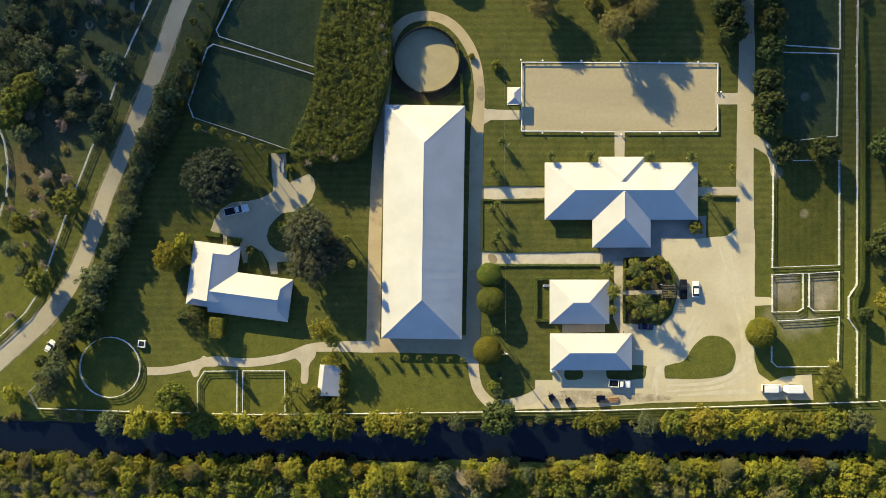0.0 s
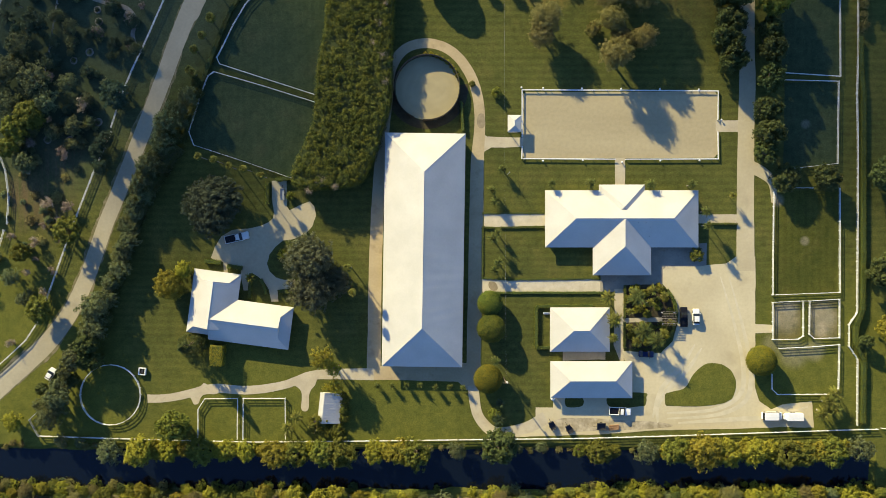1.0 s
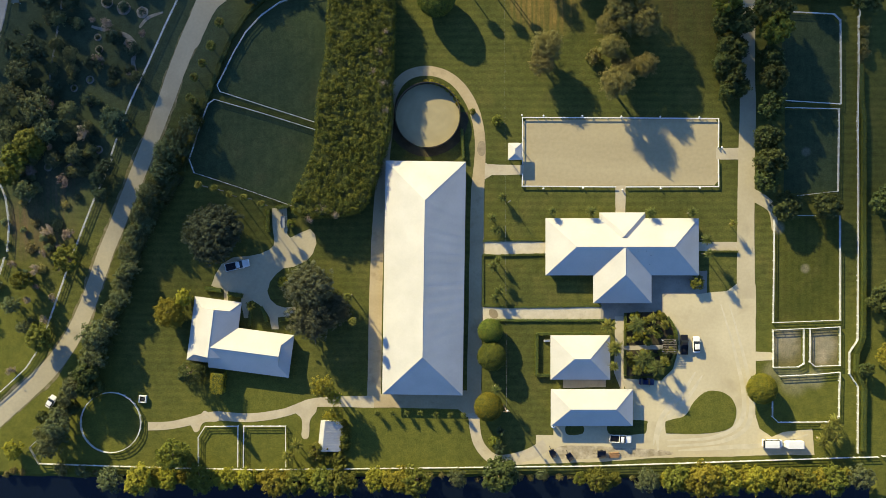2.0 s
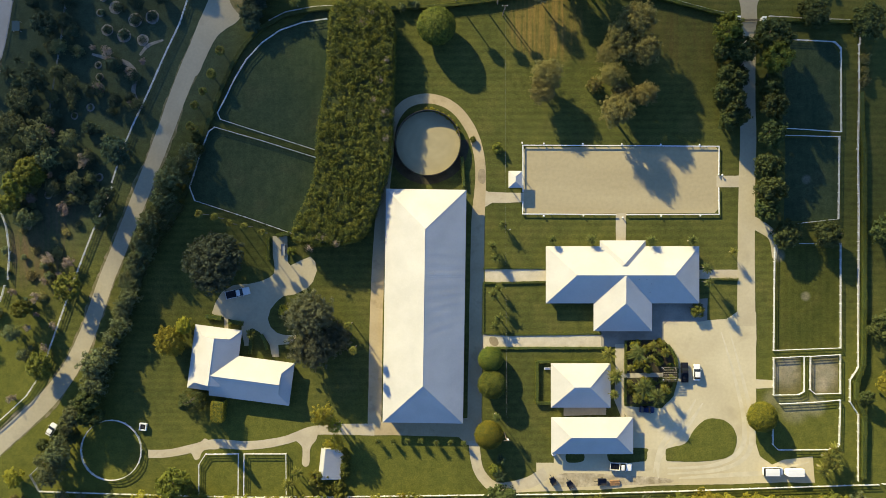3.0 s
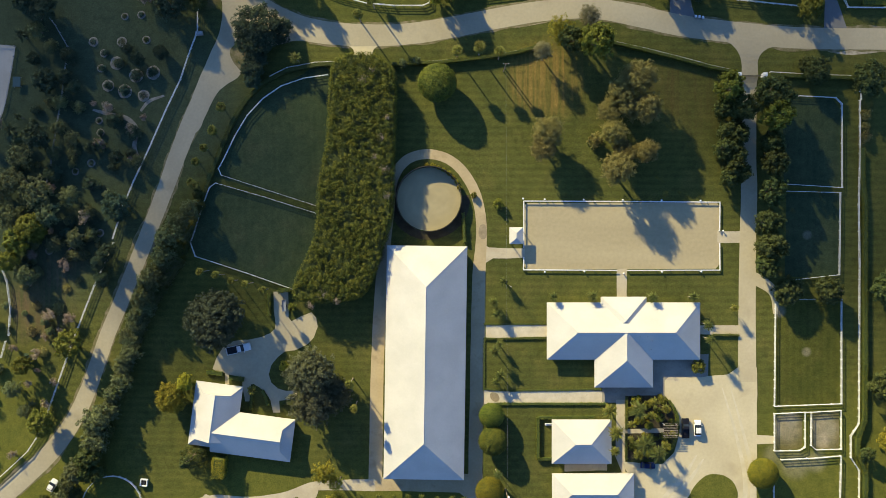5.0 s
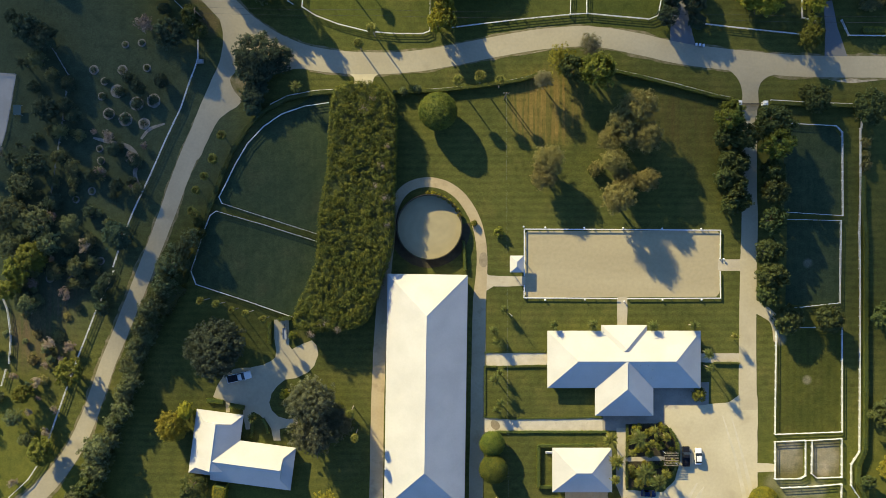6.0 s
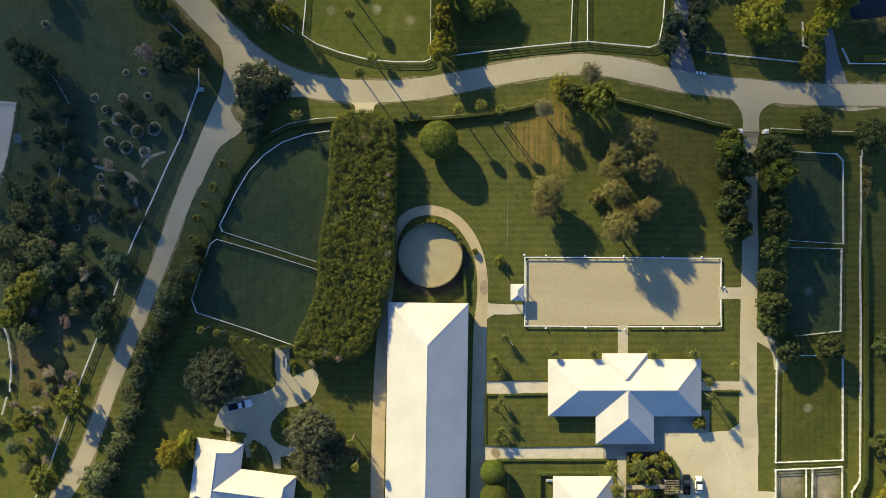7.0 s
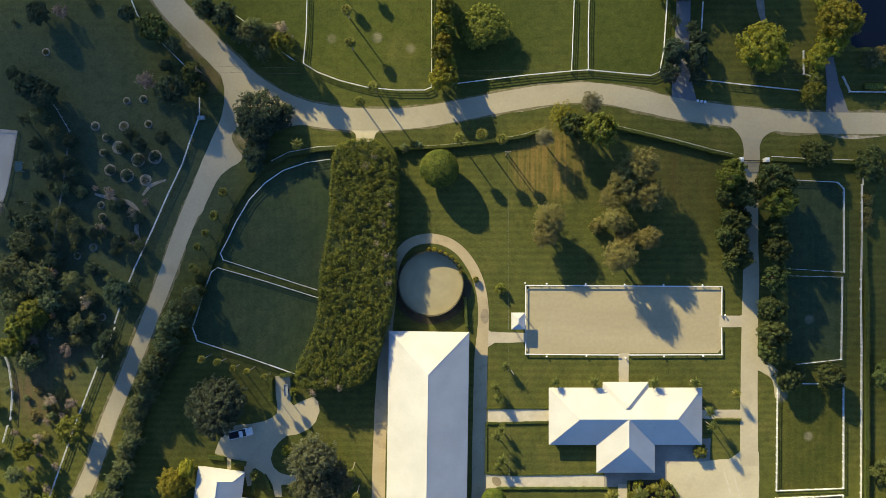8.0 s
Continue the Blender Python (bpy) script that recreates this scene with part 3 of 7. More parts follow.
rings.inputs["Scale"].default_value, rings.inputs["Distortion"].default_value, rings.inputs["Detail"].default_value = 0.16, 9.0, 4.0
rings.inputs["Detail Scale"].default_value = 0.6
links.new(where.outputs["Vector"], rings.inputs["Vector"])
tone = blend(nodes, links, spots(nodes, links, 0.2, 0.35, 0.65), (0.268, 0.229, 0.132), (0.312, 0.268, 0.156))
links.new(blend(nodes, links, value(nodes, links, rings.outputs["Fac"], 0.08, "MULTIPLY"), tone, (0.15, 0.135, 0.09)), b.inputs["Base Color"])
bump(nodes, links, b, rings.outputs["Fac"], 0.05, 0.06)
PEN_SAND = m
area("round_pen_sand", [(centre.x + 9.0 * math.cos(k * math.tau / 48), centre.y + 9.0 * math.sin(k * math.tau / 48)) for k in range(48)], 0.03, PEN_SAND, "raked sand disc of the round pen", False, 0.0, category="arena")
# dark soil crescent, laid where the pen wall's shadow falls, to deepen it
area("planting_bed", [(centre.x + (12.0 - 0.05 * abs(k - 9)) * math.cos(radians(k * 12 + 150)), centre.y + (11.6 - 0.05 * abs(k - 9)) * math.sin(radians(k * 12 + 150))) for k in range(19)] + [(centre.x + 9.2 * math.cos(radians(k * 12 + 150)), centre.y + 9.2 * math.sin(radians(k * 12 + 150))) for k in range(18, -1, -1)], 0.02, SOIL, "dark soil crescent that carries the pen wall's shadow", False, category="garden bed")
area("damp_patch", [(10.3, 14.3), (11.6, 14.7), (12.2, 13.1), (12.1, 11.0), (11.0, 10.5), (10.0, 11.8)], 0.045, DAMP, "dark damp patch on the lane")
area("damp_patch", [(13.6, -32.8), (15.2, -33.1), (15.9, -34.7), (14.6, -35.5), (13.3, -34.4)], 0.045, DAMP, "dark damp patch on the path")
strip("dirt_gap", [(4.3, -94.1), (5.9, -96.2), (8.1, -98.9), (10.2, -102.6)], [1.6, 3.0, 3.6, 3.0], 0.05, DAMP, "bare trodden slope between woodland trees")
area("wood_floor", [(-200, -93.8), (-60, -93.4), (60, -93.6), (190, -93.8), (190, -180), (-200, -180)], 0.03, DIRT_GRASS, "rough grassy woodland floor", False, 0.5)
area("lawn_patch", [(47.7, -64.7), (57.3, -64.4), (57.9, -65.8), (57.6, -67.9), (56.0, -68.3), (47.7, -68.4)], 0.058, GRASS, "small lawn in the shade of the garage", category="lawn")
area("paving", [(34.3, -52.7), (46.4, -52.7), (46.4, -55.0), (34.3, -55.1)], 0.03, PATH_STONE, "pale paved strip between two buildings", False, category="path")
area("dirt_strip", [(34.9, -71.4), (49.3, -72.0), (63.7, -72.9), (63.7, -74.2), (49.3, -74.9), (34.9, -75.4), (30.9, -73.6)], 0.055, DIRT, "trodden bare dirt beside the court")
area("yard", [(-135.2, 66.2), (-121.1, 65.1), (-122.4, 57.7), (-124.2, 48.1), (-125.3, 44.7), (-135.2, 44.6)], 0.04, CONCRETE, "pale concrete yard at the edge of the grove", False, category="yard")
strip("driveway", [(67.4, 111.7), (67.4, 98.9), (66.9, 89.2), (66.8, 81.2), (67.9, 70.9)], [4.0, 4.0, 4.2, 5, 8], 0.044, DIM_ROAD, "narrow asphalt drive between trees")
strip("driveway", [(108.5, 85.9), (109.8, 77.9), (111.3, 67.5)], [2.5, 3.4, 8], 0.044, DIM_ROAD, "narrow gravel drive between trees")
strip("driveway", [(88.6, 106.9), (89.3, 100.5), (90.4, 94.8)], [2.5, 2.2, 1], 0.02, MULCH, "trodden track in the grass")


strip("track", [(-99.3, 47.2), (-93.7, 45.7), (-89.2, 44.5), (-86.8, 41.3), (-87.5, 36.8), (-85.8, 33.0)], [0.6, 1.2, 1.3, 1.2, 1.2, 0.5], 0.02, MULCH, "faint pale track through the grove")
strip("track", [(-85.7, 46.9), (-83.3, 49.6), (-79.0, 51.2)], [0.6, 1.0, 0.5], 0.02, MULCH, "faint pale track through the grove")
strip("ditch_edge", [(109.0, 64.1), (115.4, 63.6), (125.0, 64.5)], [0.8, 1.8, 1.5], 0.02, DIRT, "pale gravel verge beside the lane")
strip("ditch_edge", [(21.2, 70.8), (28.4, 72.4), (31.6, 72.9)], [0.6, 1.4, 0.6], 0.02, DIRT, "pale gravel verge beside the lane")


# ---- buildings ----
def hip_roof(parent, name, lx, ly, eave, slope, at=(0, 0), hip=None, ribs=0.5, proud=0.010):
    """Hipped metal roof over a rectangle, with fascia, standing seams and ridge caps. hip: the run of the hipped ends (0: gables)."""
    wide = lx >= ly
    long, half = (lx / 2, ly / 2) if wide else (ly / 2, lx / 2)
    run = half if hip is None else hip
    rise = half * slope

    def put(u, v, z):
        return (at[0] + u, at[1] + v, z) if wide else (at[0] - v, at[1] + u, z)

    bm = bmesh.new()
    low = [bm.verts.new(put(su * long, sv * half, eave)) for su, sv in ((-1, -1), (1, -1), (1, 1), (-1, 1))]
    base = [bm.verts.new(v.co - Vector((0, 0, 0.22))) for v in low]
    a, b = bm.verts.new(put(-long + run, 0, eave + rise)), bm.verts.new(put(long - run, 0, eave + rise))
    for f in ((low[0], low[1], b, a), (low[1], low[2], b), (low[2], low[3], a, b), (low[3], low[0], a), base[::-1]):
        bm.faces.new(f)
    for i in range(4):
        j = (i + 1) % 4
        bm.faces.new((base[i], base[j], low[j], low[i]))
    roof = part(name, bm, METAL_ROOF, parent)
    bm = bmesh.new()

    def rib(p, q, side):
        d = (Vector(q) - Vector(p)) * 0.985
        q = tuple(Vector(p) + d)
        corners = [(p[0] - side[0], p[1] - side[1], p[2]), (p[0] + side[0], p[1] + side[1], p[2]), (q[0] + side[0], q[1] + side[1], q[2]), (q[0] - side[0], q[1] - side[1], q[2])]
        lo = [bm.verts.new(c) for c in corners]
        hi = [bm.verts.new((c[0], c[1], c[2] + proud)) for c in corners]
        bm.faces.new(hi)
        for i in range(4):
            j = (i + 1) % 4
            bm.faces.new((lo[i], lo[j], hi[j], hi[i]))

    count = int(2 * long / ribs)
    for k in range(count):
        u = (k + 0.5) / count * 2 * long - long
        share = min(1.0, (long - abs(u)) / run) if run > 0 else 1.0
        for sv in (-1, 1):
            if share * half > 0.4:
                rib(put(u, sv * half, eave), put(u, sv * half * (1 - share), eave + rise * share), (0.035, 0) if wide else (0, 0.035))
    count = int(2 * half / ribs) if run > 0.5 else 0
    for k in range(count):
        v = (k + 0.5) / count * 2 * half - half
        share = (half - abs(v)) / half
        for su in (-1, 1):
            if share * run > 0.4:
                rib(put(su * long, v, eave), put(su * (long - run * share), v, eave + rise * share), (0, 0.035) if wide else (0.035, 0))
    tagged(part("ribbing", bm, METAL_ROOF, roof), kind="stuff")
    bm = bmesh.new()
    caps = [(put(-long + run, 0, eave + rise), put(long - run, 0, eave + rise))]
    if run > 0:
        caps += [(put(su * long, sv * half, eave), put(su * (long - run), 0, eave + rise)) for su in (-1, 1) for sv in (-1, 1)]
    for p, q in caps:
        tube(bm, [p, q], [0.035, 0.035], 6)
    part("ridge_cap", bm, METAL_ROOF, roof)
    return roof


def gablet_roof(parent, name, lx, ly, eave, slope, at, skirts, ribs=0.5, proud=0.010):
    """Metal roof whose ridge ends in small upright gables over low hipped skirts. skirts: the skirt's run at either end (0: a plain gable)."""
    wide = lx >= ly
    long, half = (lx / 2, ly / 2) if wide else (ly / 2, lx / 2)

    def put(u, v, z=None):
        z = eave + slope * (half - abs(v)) if z is None else z
        return (at[0] + u, at[1] + v, z) if wide else (at[0] - v, at[1] + u, z)

    (d0, d1), ends = skirts, (-long + skirts[0], long - skirts[1])
    bm = bmesh.new()
    low = [bm.verts.new(put(su * long, sv * half)) for su, sv in ((-1, -1), (1, -1), (1, 1), (-1, 1))]
    base = [bm.verts.new(v.co - Vector((0, 0, 0.22))) for v in low]
    ridge = [bm.verts.new(put(u, 0)) for u in ends]
    knee = [[bm.verts.new(put(u, sv * (half - d))) if d > 0 else low[(0, 3)[n] if u < 0 else (1, 2)[n]] for n, sv in enumerate((-1, 1))] for u, d in zip(ends, skirts)]

    def face(vs):
        unique = list(dict.fromkeys(vs))
        bm.faces.new(unique)

    face((low[0], low[1], knee[1][0], ridge[1], ridge[0], knee[0][0]))
    face((low[2], low[3], knee[0][1], ridge[0], ridge[1], knee[1][1]))
    face((knee[0][0], ridge[0], knee[0][1]))
    face((knee[1][1], ridge[1], knee[1][0]))
    if d0 > 0:
        face((low[3], low[0], knee[0][0], knee[0][1]))
    if d1 > 0:
        face((low[1], low[2], knee[1][1], knee[1][0]))
    face(base[::-1])
    for i in range(4):
        face((base[i], base[(i + 1) % 4], low[(i + 1) % 4], low[i]))
    roof = part(name, bm, METAL_ROOF, parent)
    bm = bmesh.new()
    flat_x, flat_y = ((0.035, 0), (0, 0.035)) if wide else ((0, 0.035), (0.035, 0))

    def rib(p, q, side):
        p, q, side = Vector(p), Vector(q), Vector((*side, 0))
        corners = [p - side, p + side, q + side, q - side]
        lo, hi = [bm.verts.new(c) for c in corners], [bm.verts.new(c + Vector((0, 0, proud))) for c in corners]
        bm.faces.new(hi)
        for i in range(4):
            bm.faces.new((lo[i], lo[(i + 1) % 4], hi[(i + 1) % 4], hi[i]))

    count = int(2 * long / ribs)
    for k in range(count):
        u = (k + 0.5) / count * 2 * long - long
        room = min((half if e > 0 and u < ends[1] or e < 0 and u > ends[0] else long - abs(u)) for e in (-1, 1))
        for sv in (-1, 1):
            if room > 0.4:
                rib(put(u, sv * half), put(u, sv * (half - room * 0.985)), flat_x)
    count = int(2 * half / ribs)
    for k in range(count):
        v = (k + 0.5) / count * 2 * half - half
        for su, d in zip((-1, 1), skirts):
            room = min(d, half - abs(v))
            if room > 0.4:
                rib(put(su * long, v, eave), put(su * (long - room * 0.985), v, eave + slope * room * 0.985), flat_y)
    tagged(part("ribbing", bm, METAL_ROOF, roof), kind="stuff")
    bm = bmesh.new()
    tube(bm, [put(ends[0], 0), put(ends[1], 0)], [0.04, 0.04], 6)
    for su, d in zip((-1, 1), skirts):
        if d > 0:
            for sv in (-1, 1):
                tube(bm, [put(su * long, sv * half), put(su * (long - d), sv * (half - d))], [0.035, 0.035], 6)
            tube(bm, [put(su * (long - d), -half + d), put(su * (long - d), half - d)], [0.03, 0.03], 6)
    part("ridge_cap", bm, METAL_ROOF, roof)
    return roof


def walls(parent, lx, ly, height, at=(0, 0), thick=0.2):
    ox, oy = at
    x, y = lx / 2, ly / 2
    for x0, y0, x1, y1 in ((-x, -y, x, -y + thick), (-x, y - thick, x, y), (-x, -y + thick, -x + thick, y - thick), (x - thick, -y + thick, x, y - thick)):
        bm = bmesh.new()
        box(bm, ox + x0, oy + y0, 0, ox + x1, oy + y1, height)
        part("wall", bm, WALL, parent)


def building(name, x, y, lx, ly, turn, label, eave, slope, over=0.9, hip=None, proud=0.010):
    ob = thing(name, pose(x, y, 0, 0, 0, turn), label, "building")
    hip_roof(ob, "roof", lx, ly, eave, slope, (0, 0), hip, 0.5, proud)
    walls(ob, lx - 2 * over, ly - 2 * over, eave - 0.2)
    return ob


building("barn", -5.03, -23.9, 22.4, 65.1, -0.85, "long stable barn with a white standing-seam hipped metal roof", 3.6, 0.46, proud=0.017)
house = building("house", 50.4, -15.2, 42.9, 16.0, 0, "broad main house with cross-hipped white metal roofs", 2.5, 0.5)
hip_roof(house, "wing_roof", 16.3, 23.3, 2.5, 0.5, (0.05, -4.15))
hip_roof(house, "wing_roof", 12.8, 12.8, 2.5, 0.5, (0.05, 3.2))
walls(house, 14.4, 14.2, 2.35, (0.05, -7.75))
for x, y in ((54.1, -16.4), (56.2, -16.4), (57.6, -17.6), (57.6, -20.1)):
    bm = bmesh.new()
    z = 2.5 + 0.5 * min(8.0 - abs(y + 15.2), 21.4 - abs(x - 50.4))
    tube(bm, [(x - 50.4, y + 15.2, z - 0.3), (x - 50.4, y + 15.2, z + 0.45)], [0.08, 0.08], 8)
    tube(bm, [(x - 50.4, y + 15.2, z + 0.45), (x - 50.4, y + 15.2, z + 0.55)], [0.13, 0.09], 8)
    part("vent_pipe", bm, GREY_PAINT, house, "small grey roof vent pipe")
building("guest_house", 38.7, -46.2, 16.7, 12.4, 0, "small square building with a white hipped metal roof", 2.45, 0.5)
building("garage", 41.86, -60.2, 22.9, 10.3, 0, "garage with a white hipped metal roof beside parked truck", 2.65, 0.5)
cottage = thing("cottage", pose(-63.8, -38.8, 0, 0, 0, -7.5), "white-roofed cottage with two wings and small gablets", "building")
gablet_roof(cottage, "roof", 13.2, 17.9, 2.6, 0.47, (0, 0), (1.9, 2.7))
walls(cottage, 11.8, 16.5, 2.4)
gablet_roof(cottage, "wing_roof", 22.6, 12.0, 2.6, 0.50, (11.05, -4.24), (0.0, 3.0))
walls(cottage, 14.8, 10.6, 2.35, (14.2, -4.24))
shed = thing("shed", pose(*(-31.1, -68.3), 0, 0, 0, -6), "small shed with a long ribbed white roof slope", "shed")
for name, x0, x1, z0, z1 in (("roof", -3.3, -2.0, 2.5, 3.1), ("rear_roof", -2.0, 2.9, 3.1, 1.2)):
    bm = bmesh.new()
    vs = [bm.verts.new((x, y, z + d)) for d in (0, 0.12) for x, z in ((x0, z0), (x1, z1)) for y in (-4.3, 4.3)]
    for f in ((4, 6, 7, 5), (0, 1, 3, 2), (0, 4, 5, 1), (2, 3, 7, 6), (0, 2, 6, 4), (1, 5, 7, 3)):
        bm.faces.new([vs[i] for i in f])
    slope_part = part(name, bm, METAL_ROOF, shed)
    bm = bmesh.new()
    for k in range(19):
        y = -4.1 + 8.2 * k / 18
        tube(bm, [(x0, y, z0 + 0.13), (x1, y, z1 + 0.13)], [0.014, 0.014], 4)
    part("ribbing", bm, METAL_ROOF, slope_part)
walls(shed, 5.0, 7.8, 1.25, (-0.3, 0))

pavilion = thing("pavilion", pose(20.36, 11.5, 0), "small open white pavilion beside the riding arena", "pavilion")
hip_roof(pavilion, "roof", 3.8, 4.7, 2.7, 0.45, (0, 0), 1.7)
for sx in (-1.5, 1.5):
    for sy in (-1.95, 1.95):
        bm = bmesh.new()
        box(bm, sx - 0.09, sy - 0.09, 0, sx + 0.09, sy + 0.09, 2.55)
        part("post", bm, WHITE, pavilion)
bm = bmesh.new()
box(bm, -1.7, -2.1, 0, 1.7, 2.1, 0.15)
part("deck", bm, WALL, pavilion)


# ---- fences ----
def post_mesh(height, size, material):
    bm = bmesh.new()
    vs = box(bm, -size / 2, -size / 2, 0, size / 2, size / 2, height)
    top = bmesh.ops.create_cone(bm, cap_ends=True, segments=4, radius1=size * 0.8, radius2=0.02, depth=0.07, matrix=Matrix.Translation((0, 0, height + 0.03)) @ Matrix.Rotation(radians(45), 4, "Z"))
    me = bpy.data.meshes.new("post")
    bm.to_mesh(me)
    bm.free()
    me.materials.append(material)
    return me


POST = post_mesh(1.2, 0.15, WHITE)
GREY_POST = post_mesh(1.2, 0.13, GREY_PAINT)
LOW_POST = post_mesh(0.75, 0.2, WHITE)


def fence(points, label="white four-board paddock fence", closed=False, smooth=False, rails=(0.38, 0.74, 1.08), post=POST, gap=2.5, wide=0.05, cap=0.09, paint=WHITE):
    """Posts, boards and a flat top board along a line; every post and board is a part."""
    pts = curve_points(points, closed, 5) if smooth else [p[:2] for p in points]
    pts = pts + [pts[0]] if closed else pts
    ob = thing("fence", pose(pts[0][0], pts[0][1], 0), label, "fence", "paddock fences")
    ox, oy = pts[0]
    carry = 0.0
    for (ax, ay), (bx, by) in zip(pts, pts[1:]):
        length, turn = math.dist((ax, ay), (bx, by)), math.atan2(by - ay, bx - ax)
        if length < 0.05:
            continue
        d = carry
        while d < length:
            p = new("post", post)
            p.parent = ob
            p.matrix_basis = pose(ax + (bx - ax) * d / length - ox, ay + (by - ay) * d / length - oy, 0, 0, 0, math.degrees(turn))
            d += gap
        carry = d - length if smooth else 0.0
        n = 1 if smooth else max(1, round(length / 9.8))
        for z in rails:
            top = cap and z == rails[-1]
            for k in range(n):
                bm = bmesh.new()
                l = length / n
                if top:
                    box(bm, 0, -cap / 2, 0.065, l, cap / 2, 0.10)
                box(bm, 0, -wide / 2, -0.055, l, wide / 2, 0.065)
                board = part("board", bm, paint, ob)
                board.matrix_basis = pose(ax - ox + math.cos(turn) * l * k, ay - oy + math.sin(turn) * l * k, z, 0, 0, math.degrees(turn))
    return ob


fence([(-113.6, -76.4), (-96.0, -77.0), (-72.0, -77.7), (-52.9, -78.1), (-28.9, -77.9), (-3.4, -77.6), (19.0, -77.3), (39.7, -77.1), (66.9, -76.3), (98.8, -75.2), (118.0, -74.6), (123.1, -74.5)], "long white board fence along the canal bank")
fence([(124.3, -74.3), (137.1, -73.9)])
c = (-93.5, -64.8)
fence([(c[0] + 8.5 * math.cos(k * math.tau / 28), c[1] + 8.5 * math.sin(k * math.tau / 28)) for k in range(28)], "white board fence of a grass round pen", True, gap=1.9)
fence([(-113.9, -76.3), (-116.4, -71.8), (-112.7, -68.2)], "weathered low board fence at a field corner", paint=GREY_PAINT, post=GREY_POST)
fence([(-68.8, -77.2), (-68.8, -68.9), (-66.9, -65.9), (-57.6, -65.8), (-57.7, -77.4)], "white board fence of a small paddock")
fence([(-56.1, -77.4), (-56.0, -65.8), (-44.2, -65.8), (-44.1, -77.4)], "white board fence of a small paddock")
fence([(112.3, -35.9), (93.4, -36.6), (93.7, -7.4)], "white board fence of a green paddock")
fence([(112.3, -35.9), (112.3, -6.4), (99.2, -6.4)], "white board fence of a green paddock")
fence([(111.7, 0.5), (112.0, 23.7), (96.6, 24.1)], "white board fence of a shaded paddock", cap=0.07)
fence([(96.7, 26.1), (112.5, 25.1), (112.4, 48.7), (110.6, 50.5), (97.0, 51.2)], "white board fence of a shaded paddock", cap=0.07)
fence([(111.7, 0.5), (99.2, -0.9)], "white board fence of a shaded paddock", cap=0.07)
fence([(93.4, -38.7), (102.0, -38.3), (102.0, -48.2), (100.4, -49.1), (93.4, -49.2), (93.4, -38.7)], "white board fence of a worn small paddock")
fence([(103.8, -38.3), (112.2, -37.8), (112.2, -48.7), (105.2, -48.9), (103.7, -47.7), (103.8, -38.3)], "white board fence of a worn small paddock")
fence([(102.0, -38.3), (103.8, -38.3)], "short white board fence between paddocks")
fence([(95.3, -51.7), (105.2, -51.2), (112.2, -50.6), (111.9, -63.1), (110.9, -64.6), (94.8, -64.7), (93.2, -63.2), (93.2, -58.8)], "white board fence of a sunny paddock")
fence([(117.5, 49.8), (117.5, 33.0), (117.2, 20.2), (117.4, 4.1), (117.3, -24.7), (117.2, -41.5), (114.9, -45.0), (114.9, -51.1), (117.3, -54.7), (117.2, -73.5)], "white board fence along the eastern hedge", cap=0.1)
fence([(117.8, 49.8), (118.0, 56.2)], "white board fence along the eastern hedge", cap=0.1)
fence([(-32.6, 57.0), (-39.4, 56.0), (-45.8, 53.8), (-50.9, 50.3), (-55.4, 45.5), (-58.9, 39.6), (-61.8, 33.6), (-63.5, 30.4), (-62.7, 28.6), (-49.1, 24.2), (-36.0, 20.0)], "white board fence of a dark paddock", cap=0.07)
fence([(-36.0, 17.9), (-50.7, 22.5), (-64.3, 26.4), (-66.0, 25.2), (-68.0, 20.0), (-70.3, 12.7), (-71.4, 9.5), (-70.0, 5.7), (-55.6, 1.0), (-42.5, -3.6)], "white board fence of a dark paddock", cap=0.07)
fence([(-88.7, 102.1), (-86.9, 97.6), (-82.6, 92.4), (-77.8, 87.6), (-72.6, 82.5), (-69.4, 75.6), (-69.4, 69.3), (-72.1, 62.1), (-74.2, 55.7), (-78.4, 46.9), (-82.9, 36.6), (-87.4, 27.0), (-90.4, 19.8), (-93.4, 10.6)], "white board fence beside the asphalt lane")
fence([(-93.3, 9.5), (-95.2, 4.7), (-98.5, -2.5), (-101.3, -9.7), (-104.1, -16.9), (-107.2, -25.6), (-110.6, -35.2), (-113.8, -43.9), (-117.5, -49.5), (-123.4, -55.0), (-134.3, -64.6)], "white board fence beside the asphalt lane", smooth=False)
fence([(-119.3, 80.3), (-115.4, 78.2), (-109.6, 71.1), (-106.1, 65.1), (-106.8, 57.1), (-107.7, 50.7), (-109.7, 38.7), (-111.0, 29.9), (-114.7, 15.5), (-118.0, 9.0)], "thin weathered fence through a grove", rails=(0.7, 1.2), cap=0, paint=GREY_PAINT, post=GREY_POST)
fence([(-125.2, 3.9), (-123.2, -1.4), (-122.2, -8.7), (-122.7, -16.7)], "white board fence through a grove")
fence([(-123.6, -18.3), (-124.9, -23.0)], "white board fence through a grove")
fence([(-39.0, 103.7), (-39.3, 92.5), (-40.1, 84.1), (-36.2, 81.6), (-29.8, 79.2), (-21.8, 77.2), (-13.9, 76.5), (-5.9, 76.5), (-4.0, 77.3), (-3.9, 89.3), (-3.9, 103.7)], "white board fence round a palm paddock")
fence([(1.3, 78.1), (10.1, 79.2), (22.9, 80.7), (35.6, 81.9), (36.0, 92.5), (36.4, 103.7)], "white board fence along the lane")
fence([(40.6, 103.7), (40.3, 92.5), (40.3, 82.2), (50.0, 81.3), (58.0, 80.6), (60.4, 81.6), (61.6, 87.6), (62.6, 102.1)], "white board fence along the lane")
fence([(35.6, 81.9), (40.3, 82.2)], "short white board fence between paddocks")
